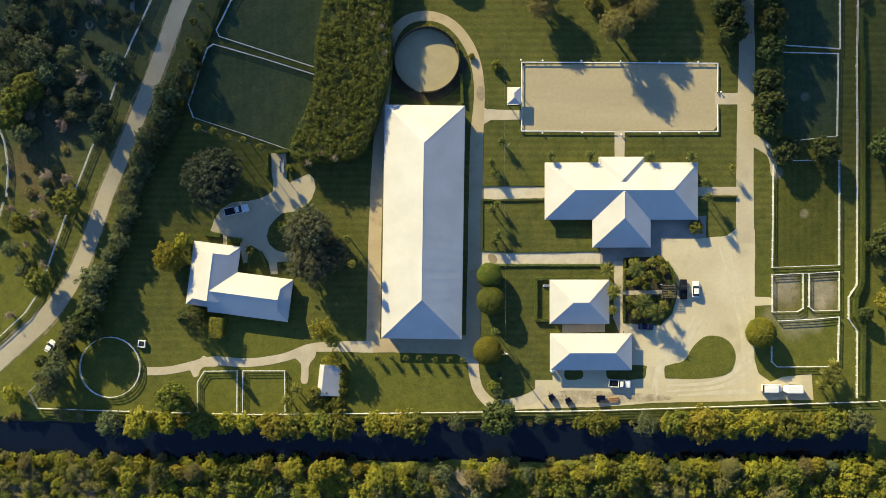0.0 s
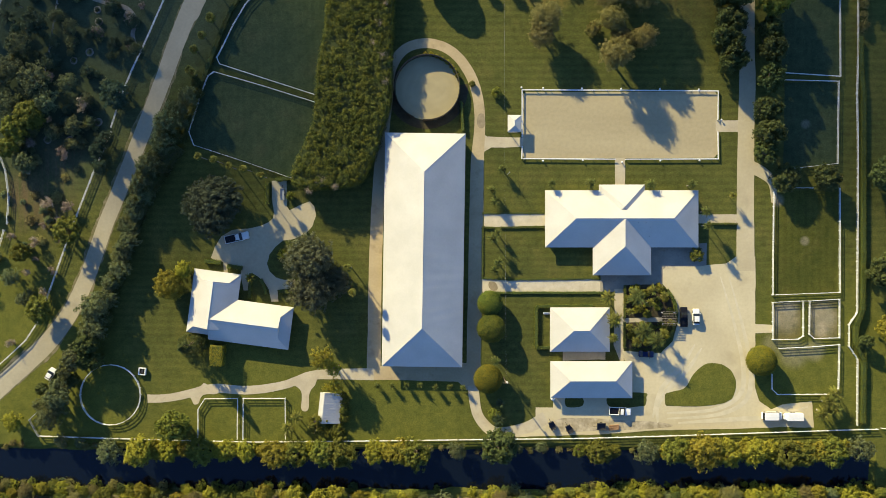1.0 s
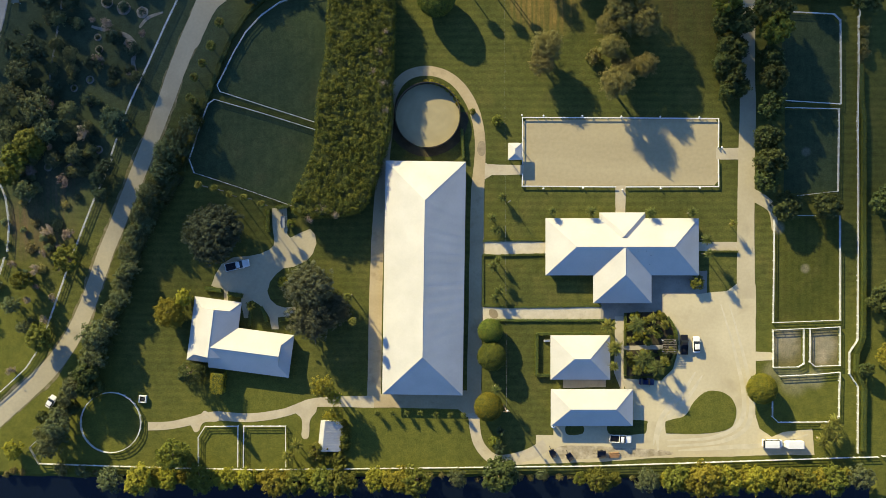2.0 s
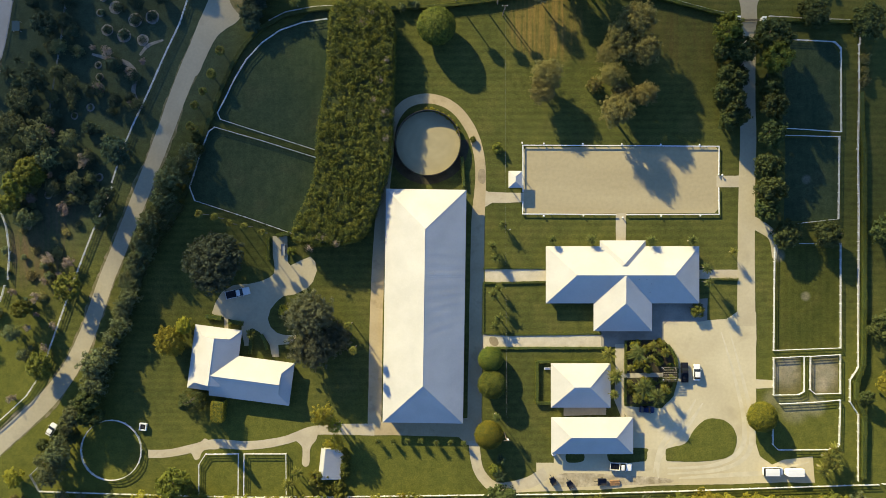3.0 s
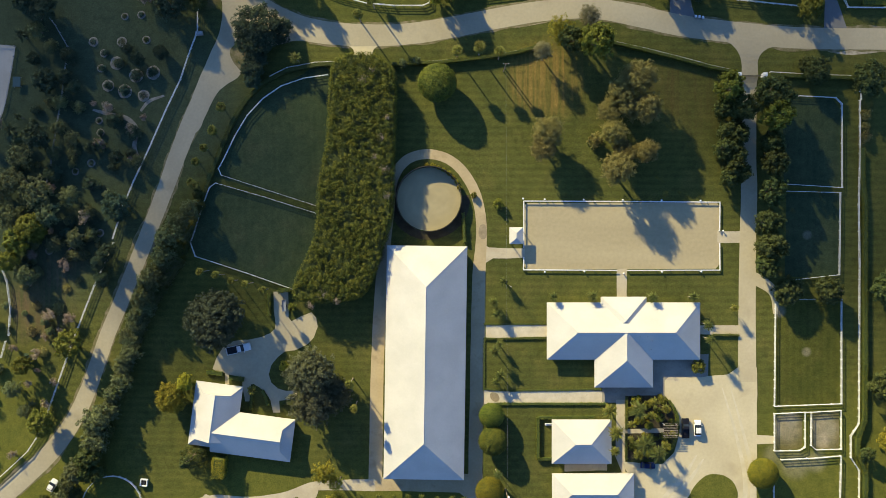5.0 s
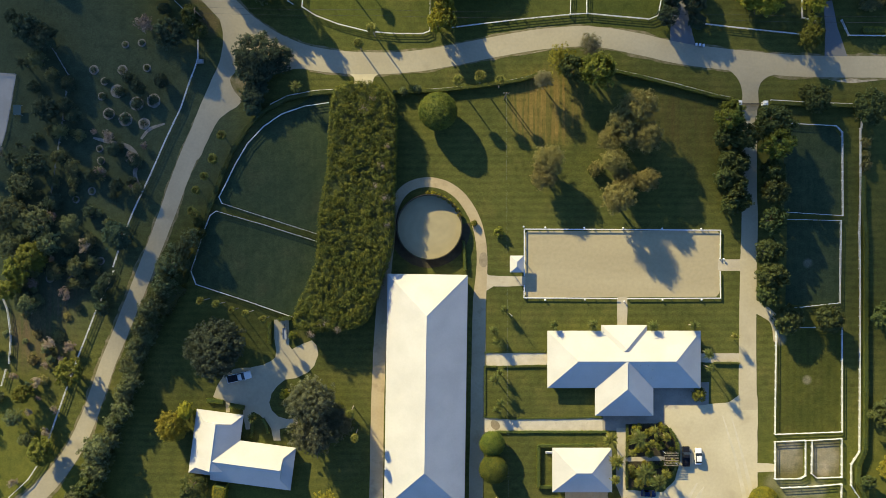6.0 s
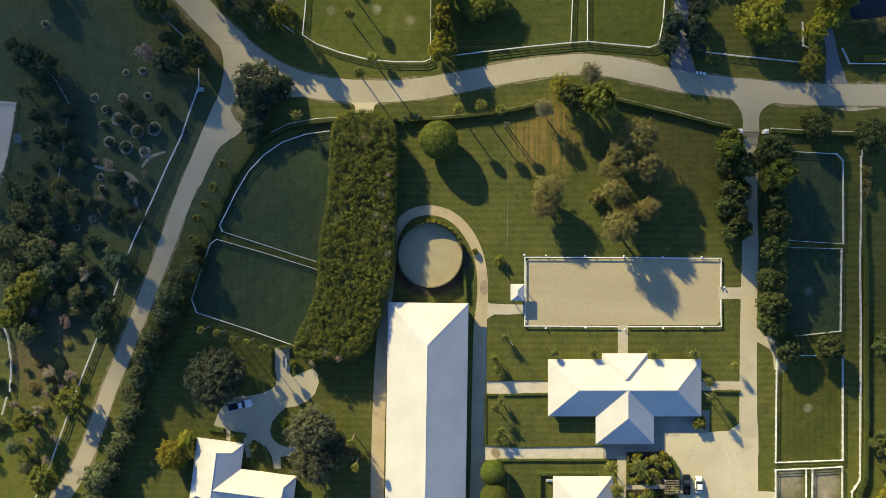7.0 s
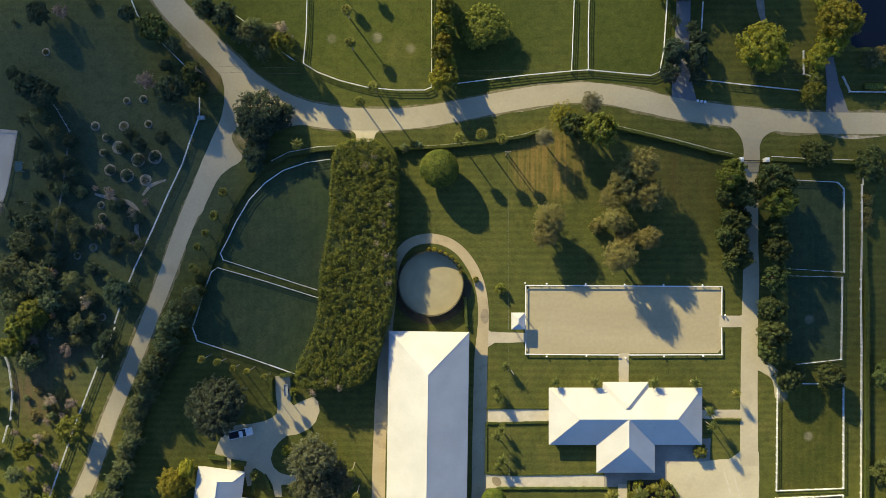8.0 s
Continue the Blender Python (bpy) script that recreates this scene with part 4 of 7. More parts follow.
fence([(73.2, 79.3), (83.5, 78.1), (101.1, 76.3)], "white board fence along the lane")
fence([(65.3, 90.4), (69.6, 90.0)], "short white gate fence across a drive")
fence([(72.7, 101.3), (72.0, 89.9)], "white board fence beside a drive")
fence([(101.0, 87.6), (101.1, 81.0), (105.1, 80.0)], "white board fence corner under trees")
fence([(112.2, 80.3), (114.2, 76.0), (136.3, 75.8)], "white board fence along the pond")
fence([(-14.4, 60.3), (-1.1, 61.0), (11.6, 62.2), (21.2, 63.8), (28.4, 66.0)], "low white board fence beside a clipped hedge", rails=(0.4, 0.8), gap=3, post=LOW_POST)
fence([(47.6, 66.6), (54.7, 65.0), (65.9, 62.3), (75.5, 59.7), (80.9, 58.5)], "low white board fence beside a clipped hedge", rails=(0.4, 0.8), gap=3, post=LOW_POST)
fence([(92.4, 57.8), (104.2, 57.1), (117.0, 56.7)], "low white board fence beside a clipped hedge", rails=(0.4, 0.8), gap=3, post=LOW_POST)
fence([(-49.0, 56.6), (-44.2, 59.0), (-36.2, 60.5), (-29.8, 60.8)], "low white board fence beside a clipped hedge", rails=(0.4, 0.8), gap=3, post=LOW_POST)
fence([(-62.2, 99.7), (-55.4, 94.9), (-49.0, 89.3), (-42.6, 84.8)], "low white board fence beside the lane", rails=(0.4, 0.8), gap=3, post=LOW_POST)
fence([(-135.2, 66.2), (-121.0, 65.1), (-122.2, 57.8), (-124.0, 48.1), (-125.3, 44.6)], "low dark rail round the yard", rails=(0.5,), gap=3, post=GREY_POST, paint=GREY_PAINT)
arena_rails = (0.6,)
fence([(22.7, 8.2), (22.7, 21.3), (50.5, 21.2), (78.1, 21.0), (78.0, 12.9)], "low white arena rail fence", rails=arena_rails, gap=4, post=LOW_POST, wide=0.3)
fence([(22.7, 5.3), (22.6, 1.9), (49.1, 1.7)], "low white arena rail fence", rails=arena_rails, gap=4, post=LOW_POST, wide=0.3)
fence([(52.0, 1.7), (78.1, 1.8), (78.0, 9.5)], "low white arena rail fence", rails=arena_rails, gap=4, post=LOW_POST, wide=0.3)
for x, y in ((22.5, 22.0), (28.6, 21.8), (39.6, 21.7), (50.6, 21.6), (61.6, 21.5), (72.6, 21.4), (79.0, 12.9), (72.8, 1.4), (61.7, 1.3), (50.9, 0.9), (39.8, 1.4), (28.6, 1.3)):
    ob = thing("bollard", pose(x, y, 0), "short white bollard beside the arena rail", "bollard", "arena bollards")
    bm = bmesh.new()
    tube(bm, [(0, 0, 0), (0, 0, 0.6)], [0.13, 0.13], 10)
    part("shaft", bm, WHITE, ob)
    bm = bmesh.new()
    tube(bm, [(0, 0, 0.6), (0, 0, 0.66), (0, 0, 0.85)], [0.26, 0.28, 0.12], 10)
    part("cap", bm, WHITE, ob)

# the solid wall of the upper round pen
wall_ring = thing("round_pen_wall", pose(centre.x, centre.y, 0), "dark solid board wall ringing the sand pen", "wall")
for k in range(46):
    if k in (32, 33):
        continue
    bm = bmesh.new()
    box(bm, -0.62, -0.05, 0, 0.62, 0.05, 2.2)
    p = part("panel", bm, PEN_WOOD, wall_ring) if k == 0 else new("panel", first_panel)
    first_panel = p.data
    p.parent = wall_ring
    p.matrix_basis = pose(9.15 * math.cos(k * math.tau / 46), 9.15 * math.sin(k * math.tau / 46), 0, 0, 0, 90 + k * 360 / 46)


# ---- plants ----
def leaves(points, normals, size, rnd, up=0.3):
    """Folded leaf sprays at points, turned loosely along normals; returns verts and faces."""
    n = len(points)
    axis = rnd.normal(size=(n, 3))
    nrm = normals + rnd.normal(scale=0.55, size=(n, 3)) + np.array((0, 0, up))
    nrm /= np.linalg.norm(nrm, axis=1)[:, None] + 1e-6
    a = np.cross(nrm, axis)
    a /= np.linalg.norm(a, axis=1)[:, None] + 1e-6
    b = np.cross(nrm, a)
    s = (size * rnd.uniform(0.6, 1.35, n))[:, None]
    corners = np.stack([points - a * s, points + b * s * 0.75, points + a * s * 0.8 - b * s * 0.35], 1).reshape(-1, 3)
    return corners, np.arange(3 * n).reshape(n, 3)


def leaf_part(name, points, normals, size, rnd, material, parent, up=0.3, label=""):
    v, f = leaves(points, normals, size, rnd, up)
    return sheet(name, v.tolist(), f.tolist(), material, parent, label)


def ball_points(count, rnd):
    d = rnd.normal(size=(count, 3))
    return d / np.linalg.norm(d, axis=1)[:, None]


def crown_cloud(rnd, radius, height, base, clumps, per, clump_r, flat=1.0, gappy=0.0):
    """Points and outward normals of leaf clumps filling an uneven crown."""
    pts, nrm = [], []
    lobes = ball_points(7, rnd)
    for c in range(clumps):
        d = ball_points(1, rnd)[0]
        d[2] = abs(d[2]) if rnd.random() < 0.6 else d[2]
        bulge = 0.72 + 0.46 * max(0.0, float(np.max(lobes @ d)) - 0.35) + rnd.uniform(-gappy, 0.08)
        rr = bulge * (0.55 + 0.45 * rnd.random() ** 0.45)
        mid = np.array((d[0] * radius * rr, d[1] * radius * rr, base + height * (0.38 + 0.54 * d[2] * rr * flat)))
        k = int(per * rnd.uniform(0.7, 1.3))
        q = ball_points(k, rnd)
        cr = clump_r * rnd.uniform(0.65, 1.3)
        pts.append(mid + q * cr * (0.6 + 0.4 * rnd.random((k, 1))) * np.array((1, 1, 0.75)))
        nrm.append(0.7 * q + 0.5 * d)
    return np.concatenate(pts), np.concatenate(nrm)


LEAF_OAK = foliage("leaf_oak", (0.036, 0.050, 0.031), (0.074, 0.087, 0.052))
LEAF_OLIVE = foliage("leaf_olive", (0.074, 0.084, 0.046), (0.145, 0.152, 0.082))
PROTOS = {}
STYLES = {
    # radius, height, trunk height, clumps, leaves each, clump radius, leaf size, material, gaps
    "broad": (4.5, 6.0, 1.8, 168, 26, 0.61, 0.309, LEAF, 0.25, "leafy mid-green broadleaf tree", "tree"),
    "golden": (4.5, 5.5, 1.5, 168, 26, 0.61, 0.309, LEAF_GOLD, 0.25, "broadleaf tree with golden-green foliage", "tree"),
    "oak": (7.5, 8.0, 0.9, 1500, 25, 0.50, 0.215, LEAF_OAK, 0.32, "large dark spreading oak tree", "tree"),
    "oak_olive": (7.5, 8.0, 0.9, 1000, 22, 0.52, 0.215, LEAF_OLIVE, 0.42, "large open spreading oak with grey-olive foliage", "tree"),
    "golden_thin": (4.5, 5.5, 3.2, 210, 26, 0.46, 0.19, LEAF_GOLD, 0.5, "thin open tree with golden-green foliage", "tree"),
    "dark": (4.5, 5.5, 1.2, 168, 28, 0.65, 0.333, LEAF_DARK, 0.2, "dense dark green rounded tree", "tree"),
    "ochre": (4.6, 6.2, 2.7, 480, 36, 0.52, 0.148, LEAF_OCHRE, 0.38, "bare-looking tree with ochre-brown foliage", "tree"),
    "spreading_deep": (7.5, 8.0, 0.9, 461, 23, 0.73, 0.309, LEAF_SHADED, 0.2, "large dark blue-green spreading tree", "tree"),
    "spreading": (7.5, 8.0, 0.9, 461, 23, 0.73, 0.309, LEAF, 0.2, "large spreading tree with sunny green foliage", "tree"),
    "spreading_gold": (7.5, 8.0, 0.9, 461, 23, 0.73, 0.309, LEAF_GOLD, 0.2, "large spreading tree with golden-green foliage", "tree"),
    "pale": (4.6, 6.2, 3.4, 330, 28, 0.50, 0.155, LEAF_PALE, 0.5, "thin tree with pale straw-coloured foliage", "tree"),
    "grey": (4.5, 5.5, 1.5, 168, 18, 0.58, 0.285, LEAF_GREY, 0.35, "thin-leaved tree with dull grey-green foliage", "tree"),
    "twiggy": (3.2, 4.5, 1.0, 30, 28, 0.8, 0.253, PALE_TWIG, 0.5, "pale leafless twiggy bush", "bush"),
    "deep": (4.5, 5.5, 1.2, 168, 24, 0.65, 0.309, LEAF_SHADED, 0.3, "dense blackish-green tree with shade in its leaf colour", "tree"),
    "bush_deep": (2.2, 2.6, 0.2, 61, 17, 0.46, 0.267, LEAF_SHADED, 0.3, "small dark green grove bush", "bush"),
    "bush_grey": (2.2, 2.6, 0.2, 61, 15, 0.46, 0.244, LEAF_GREY, 0.4, "small thin grey-green grove bush", "bush"),
    "bush_ochre": (2.2, 2.0, 0.1, 61, 14, 0.46, 0.244, LEAF_OCHRE, 0.4, "low dry brown bank bush", "bush"),
    "bush_dark": (2.2, 2.6, 0.2, 61, 20, 0.46, 0.267, LEAF_DARK, 0.2, "low dark green garden shrub", "shrub"),
    "shrub": (2.2, 2.6, 0.2, 61, 21, 0.46, 0.255, LEAF, 0.2, "rounded green leafy shrub", "shrub"),
    "shrub_gold": (2.2, 2.6, 0.2, 61, 21, 0.46, 0.255, LEAF_GOLD, 0.2, "rounded yellow-green leafy shrub", "shrub"),
}


def grown(style, variant):
    """The first tree of a style, with tapered trunk, limbs and leaf crown."""
    radius, height, stem, clumps, per, clump_r, size, material, gappy, label, category = STYLES[style]
    rnd = np.random.default_rng(sum(map(ord, style)) * 7 + variant)
    ob = thing(category, pose(0, 0, 0), label, category)
    bm = bmesh.new()
    girth = 0.05 * radius + 0.06
    lean = rnd.uniform(-0.3, 0.3, 2)
    tube(bm, [(0, 0, -0.15), (0, 0, stem * 0.5), (lean[0], lean[1], stem), (lean[0] * 2, lean[1] * 2, stem + height * 0.45)], [girth * 1.4, girth, girth * 0.85, girth * 0.25])
    for k in range(6):
        a = k * math.tau / 6 + rnd.uniform(-0.4, 0.4)
        r = radius * rnd.uniform(0.55, 0.85)
        tube(bm, [(lean[0], lean[1], stem * rnd.uniform(0.85, 1.1)), (math.cos(a) * r * 0.45, math.sin(a) * r * 0.45, stem + height * 0.22), (math.cos(a) * r, math.sin(a) * r, stem + height * rnd.uniform(0.35, 0.6))], [girth * 0.55, girth * 0.4, girth * 0.1], 5)
    part("trunk", bm, BARK, ob)
    pts, nrm = crown_cloud(rnd, radius - clump_r * 0.5, height, stem, clumps, per, clump_r, 1.0, gappy)
    leaf_part("crown", pts, nrm, size, rnd, material, ob)
    return ob


def place(key, maker, m):
    """The first of its kind is built, the others are copies."""
    if key not in PROTOS:
        PROTOS[key] = maker()
        PROTOS[key].matrix_basis = m
        return PROTOS[key]
    first = PROTOS[key]
    return copy_thing(first, m @ Matrix.Diagonal((*[1 / s for s in first.scale], 1)))


counter = [0]


def plant(style, spots_, group="", tall=1.0):
    for x, y, r in spots_:
        counter[0] += 1
        k = counter[0]
        variant = k % 3
        s = 1.12 * r / STYLES[style][0]
        m = pose(x, y, ground_height(x, y), 0, 0, (k * 136.8) % 360) @ Matrix.Diagonal((s, s, s * tall * (0.9 + 0.2 * ((k * 0.618) % 1)), 1))
        ob = place((style, variant), lambda: grown(style, variant), m)
        if group:
            tagged(ob, group=group)


def topiary(spots_, leaf):
    def make():
        rnd = np.random.default_rng(5)
        ob = thing("clipped_tree", pose(0, 0, 0), "densely clipped round-topped green tree", "tree", "clipped round trees")
        bm = bmesh.new()
        tube(bm, [(0, 0, -0.1), (0, 0, 1.0), (0, 0, 3.0)], [0.35, 0.28, 0.12])
        part("trunk", bm, BARK, ob)
        d = ball_points(10500, rnd)
        rough = 1 + 0.07 * np.array([noise.noise(Vector(q) * 5) + 0.9 * noise.noise(Vector(q) * 13) for q in d])
        p = d * rough[:, None] * (0.94 + 0.06 * rnd.random((len(d), 1))) * np.array((4.2, 4.2, 2.9)) + np.array((0, 0, 3.4))
        leaf_part("crown", p, d * 1.4, 0.22, rnd, leaf, ob, 0.2)
        # solid dark-green ball that shows through between the leaves
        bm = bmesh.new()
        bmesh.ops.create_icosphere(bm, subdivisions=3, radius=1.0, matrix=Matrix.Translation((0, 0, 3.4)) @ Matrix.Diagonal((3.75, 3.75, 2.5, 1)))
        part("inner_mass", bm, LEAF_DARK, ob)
        return ob
    for i, (x, y, r) in enumerate(spots_):
        s = r / 4.2
        place(("topiary", leaf.name), make, pose(x, y, 0, 0, 0, i * 71) @ Matrix.Scale(s, 4))


def conifer(feet):
    """Tall dark cone-shaped trees."""
    for i, (x, y) in enumerate(feet):
        rnd = np.random.default_rng(40 + i)
        ob = thing("conifer", pose(x, y, 0, 0, 0, 30 * i), "tall dark cone-shaped conifer beside the cottage", "tree")
        bm = bmesh.new()
        tube(bm, [(0, 0, -0.1), (0, 0, 4), (0.1, 0, 12)], [0.3, 0.2, 0.04])
        for k in range(14):
            a = k * 2.4
            r = 3.3 * (1 - k / 15)
            tube(bm, [(0, 0, 1.2 + 0.7 * k), (r * math.cos(a), r * math.sin(a), 1.0 + 0.7 * k)], [0.07, 0.02], 5)
        part("trunk", bm, BARK, ob)
        P, N = [], []
        for k in range(150):
            t = rnd.random() ** 1.4
            a = rnd.uniform(0, math.tau)
            r = (3.6 * (1 - t) + 0.15) * (0.45 + 0.55 * rnd.random() ** 0.5)
            q = ball_points(42, rnd)
            P.append(np.array((r * math.cos(a), r * math.sin(a), 0.8 + 11.4 * t)) + q * (0.35 + 0.4 * (1 - t)))
            N.append(q)
        leaf_part("crown", np.concatenate(P), np.concatenate(N), 0.22, rnd, LEAF_DARK, ob)


def hedge(points, width, height, label="low clipped green garden hedge", closed=False, smooth=False, density=64, material=None, size=0.125, ragged=0.12):
    """A clipped hedge along a line: a solid dark-green core and a skin of leaves."""
    pts = curve_points(points, closed, 6) if smooth else [p[:2] for p in points]
    pts = pts + [pts[0]] if closed else pts
    rnd = np.random.default_rng(int(abs(pts[0][0]) * 31 + abs(pts[0][1]) * 17) + 3)
    ob = thing("hedge", pose(pts[0][0], pts[0][1], 0), label, "hedge", "clipped hedges")
    ox, oy = pts[0]
    P, N = [], []
    bm = bmesh.new()
    for (ax, ay), (bx, by) in zip(pts, pts[1:]):
        length = math.dist((ax, ay), (bx, by))
        if length < 0.02:
            continue
        u = np.array(((bx - ax) / length, (by - ay) / length, 0))
        v = np.array((-u[1], u[0], 0))
        girth = width + 2 * height
        n = int(length * girth * density / 2) + 1
        along = rnd.uniform(-0.2, length + 0.2, n)
        across = rnd.uniform(0, girth, n)
        side = np.where(across < height, -1, np.where(across > height + width, 1, 0))
        off = np.where(side == 0, across - height - width / 2, side * width / 2)
        up = np.where(side == -1, across, np.where(side == 1, girth - across, height))
        q = np.array((ax - ox, ay - oy, 0)) + along[:, None] * u + off[:, None] * v + up[:, None] * np.array((0, 0, 1))
        wob = np.array([noise.noise(Vector((p[0] + ox, p[1] + oy, p[2])) * 0.7) for p in q])
        nn = side[:, None] * v + (side == 0)[:, None] * np.array((0, 0, 1.0))
        P.append(q + nn * (wob * ragged * 1.6 + rnd.normal(scale=ragged * 0.5, size=n))[:, None])
        N.append(nn)
        start = Vector((ax - ox, ay - oy, 0))
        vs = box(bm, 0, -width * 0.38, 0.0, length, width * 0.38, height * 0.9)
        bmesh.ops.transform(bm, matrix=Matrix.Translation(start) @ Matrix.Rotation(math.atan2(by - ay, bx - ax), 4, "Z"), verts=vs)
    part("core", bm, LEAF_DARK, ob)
    skin = leaf_part("leaf_skin", np.concatenate(P), np.concatenate(N), size, rnd, material or LEAF_HEDGE, ob, 0.1)
    tagged(skin, kind="stuff")
    return ob


def frond_mesh(length, droop, rnd, material, slim=0.15):
    """A feathered palm leaf: arched midrib with drooping leaflets."""
    n = 17
    rib = [(length * k / n, 0.0, length * (0.34 * k / n - droop * (k / n) ** 2)) for k in range(n + 1)]
    v, f = list(rib), []
    for k in range(1, n):
        t = (k + 0.5) / n
        w = length * slim * math.sin(math.pi * min(1, 0.16 + 0.8 * t)) + 0.05
        x, z = (rib[k][0] + rib[k + 1][0]) / 2, (rib[k][2] + rib[k + 1][2]) / 2
        for s in (-1, 1):
            i = len(v)
            v.append((x + w * 1.1, s * w * rnd.uniform(0.85, 1.1), z - 0.45 * w + rnd.uniform(-0.06, 0.06)))
            f.append((k, k + 1, i) if s > 0 else (k + 1, k, i))
    v += [(rib[k][0], 0.03, rib[k][2] + 0.015) for k in (0, 1)]
    f.append((0, 1, len(v) - 1, len(v) - 2))
    me = bpy.data.meshes.new("frond")
    me.from_pydata(v, [], f)
    me.materials.append(material)
    return me


FRONDS = [frond_mesh(2.0, d, np.random.default_rng(i), FROND, 0.17) for i, d in enumerate((0.45, 0.75, 1.05))]
DARK_FRONDS = [frond_mesh(2.0, d, np.random.default_rng(i), FROND_DARK) for i, d in enumerate((0.35, 0.6, 0.95))]



def fan_mesh(length, rnd, material):
    """A fan palm leaf: a short stalk and a spread of pointed blades, folded down at the rim."""
    foot = length * 0.22
    v, f = [(0, -0.04, 0), (0, 0.04, 0), (foot, 0.0, 0.05)], [(0, 1, 2)]
    for k in range(11):
        a = radians(-85 + 17 * k + rnd.uniform(-5, 5))
        r = length * 0.72 * rnd.uniform(0.85, 1.1) * (0.75 + 0.25 * math.cos(a))
        i = len(v)
        v += [(foot + r * 0.6 * math.cos(a - 0.17), r * 0.6 * math.sin(a - 0.17), 0.08), (foot + r * 0.6 * math.cos(a + 0.17), r * 0.6 * math.sin(a + 0.17), 0.04),
              (foot + r * math.cos(a), r * math.sin(a), -0.2 * r)]
        f += [(2, i, i + 1), (i, i + 2, i + 1)]
    me = bpy.data.meshes.new("frond")
    me.from_pydata(v, [], f)
    me.materials.append(material)
    return me


FANS = [fan_mesh(2.0, np.random.default_rng(70 + i), FROND) for i in range(3)]
ROW_FRONDS = [frond_mesh(2.0, d, np.random.default_rng(i), FROND_ROW) for i, d in enumerate((0.5, 0.8, 1.0))]


def palm(kind, spots_, group="palms", fronds=FRONDS):
    """Single-stemmed palms; spots give the foot and the crown's radius. kind: the height of the stem."""
    def make(height, variant):
        rnd = np.random.default_rng(int(height * 10) + variant)
        ob = thing("palm_tree", pose(0, 0, 0), "tall slender palm tree with feathered crown" if height > 5 else "short palm with feathered crown", "palm tree", group)
        bm = bmesh.new()
        b1, b2 = rnd.uniform(-0.25, 0.25, 2)
        tube(bm, [(0, 0, -0.1), (0, 0, 0.4), (b1 * 0.5, b2 * 0.5, height * 0.5), (b1, b2, height)], [0.26, 0.2, 0.16, 0.12])
        part("trunk", bm, PALM_BARK, ob)
        if height > 1.6:
            q = ball_points(420, rnd)
            leaf_part("crown_heart", q * np.array((1.2, 1.2, 1.3 if height > 5 else 0.9)) * (0.5 + 0.5 * rnd.random((len(q), 1))) + np.array((b1, b2, height)), q, 0.2, rnd, fronds[0].materials[0], ob)
        for k in range(24 if fronds is FANS else 34):
            f = new("frond", fronds[(k * 2 + variant) % 3])
            f.parent = ob
            f.matrix_basis = pose(b1, b2, height - 0.05, rnd.uniform(-10, 10), rnd.uniform(-48, 30), k * 137.5 + rnd.uniform(-12, 12)) @ Matrix.Scale(rnd.uniform(0.8, 1.1), 4)
        return ob
    for x, y, r in spots_:
        counter[0] += 1
        k = counter[0]
        s = r / 2.0
        place(("palm", kind, group, len(fronds[0].vertices), k % 3), lambda: make(kind, k % 3), pose(x, y, 0, 0, 0, (k * 97) % 360) @ Matrix.Diagonal((s, s, 0.95 + 0.12 * ((k * 0.618) % 1), 1)))


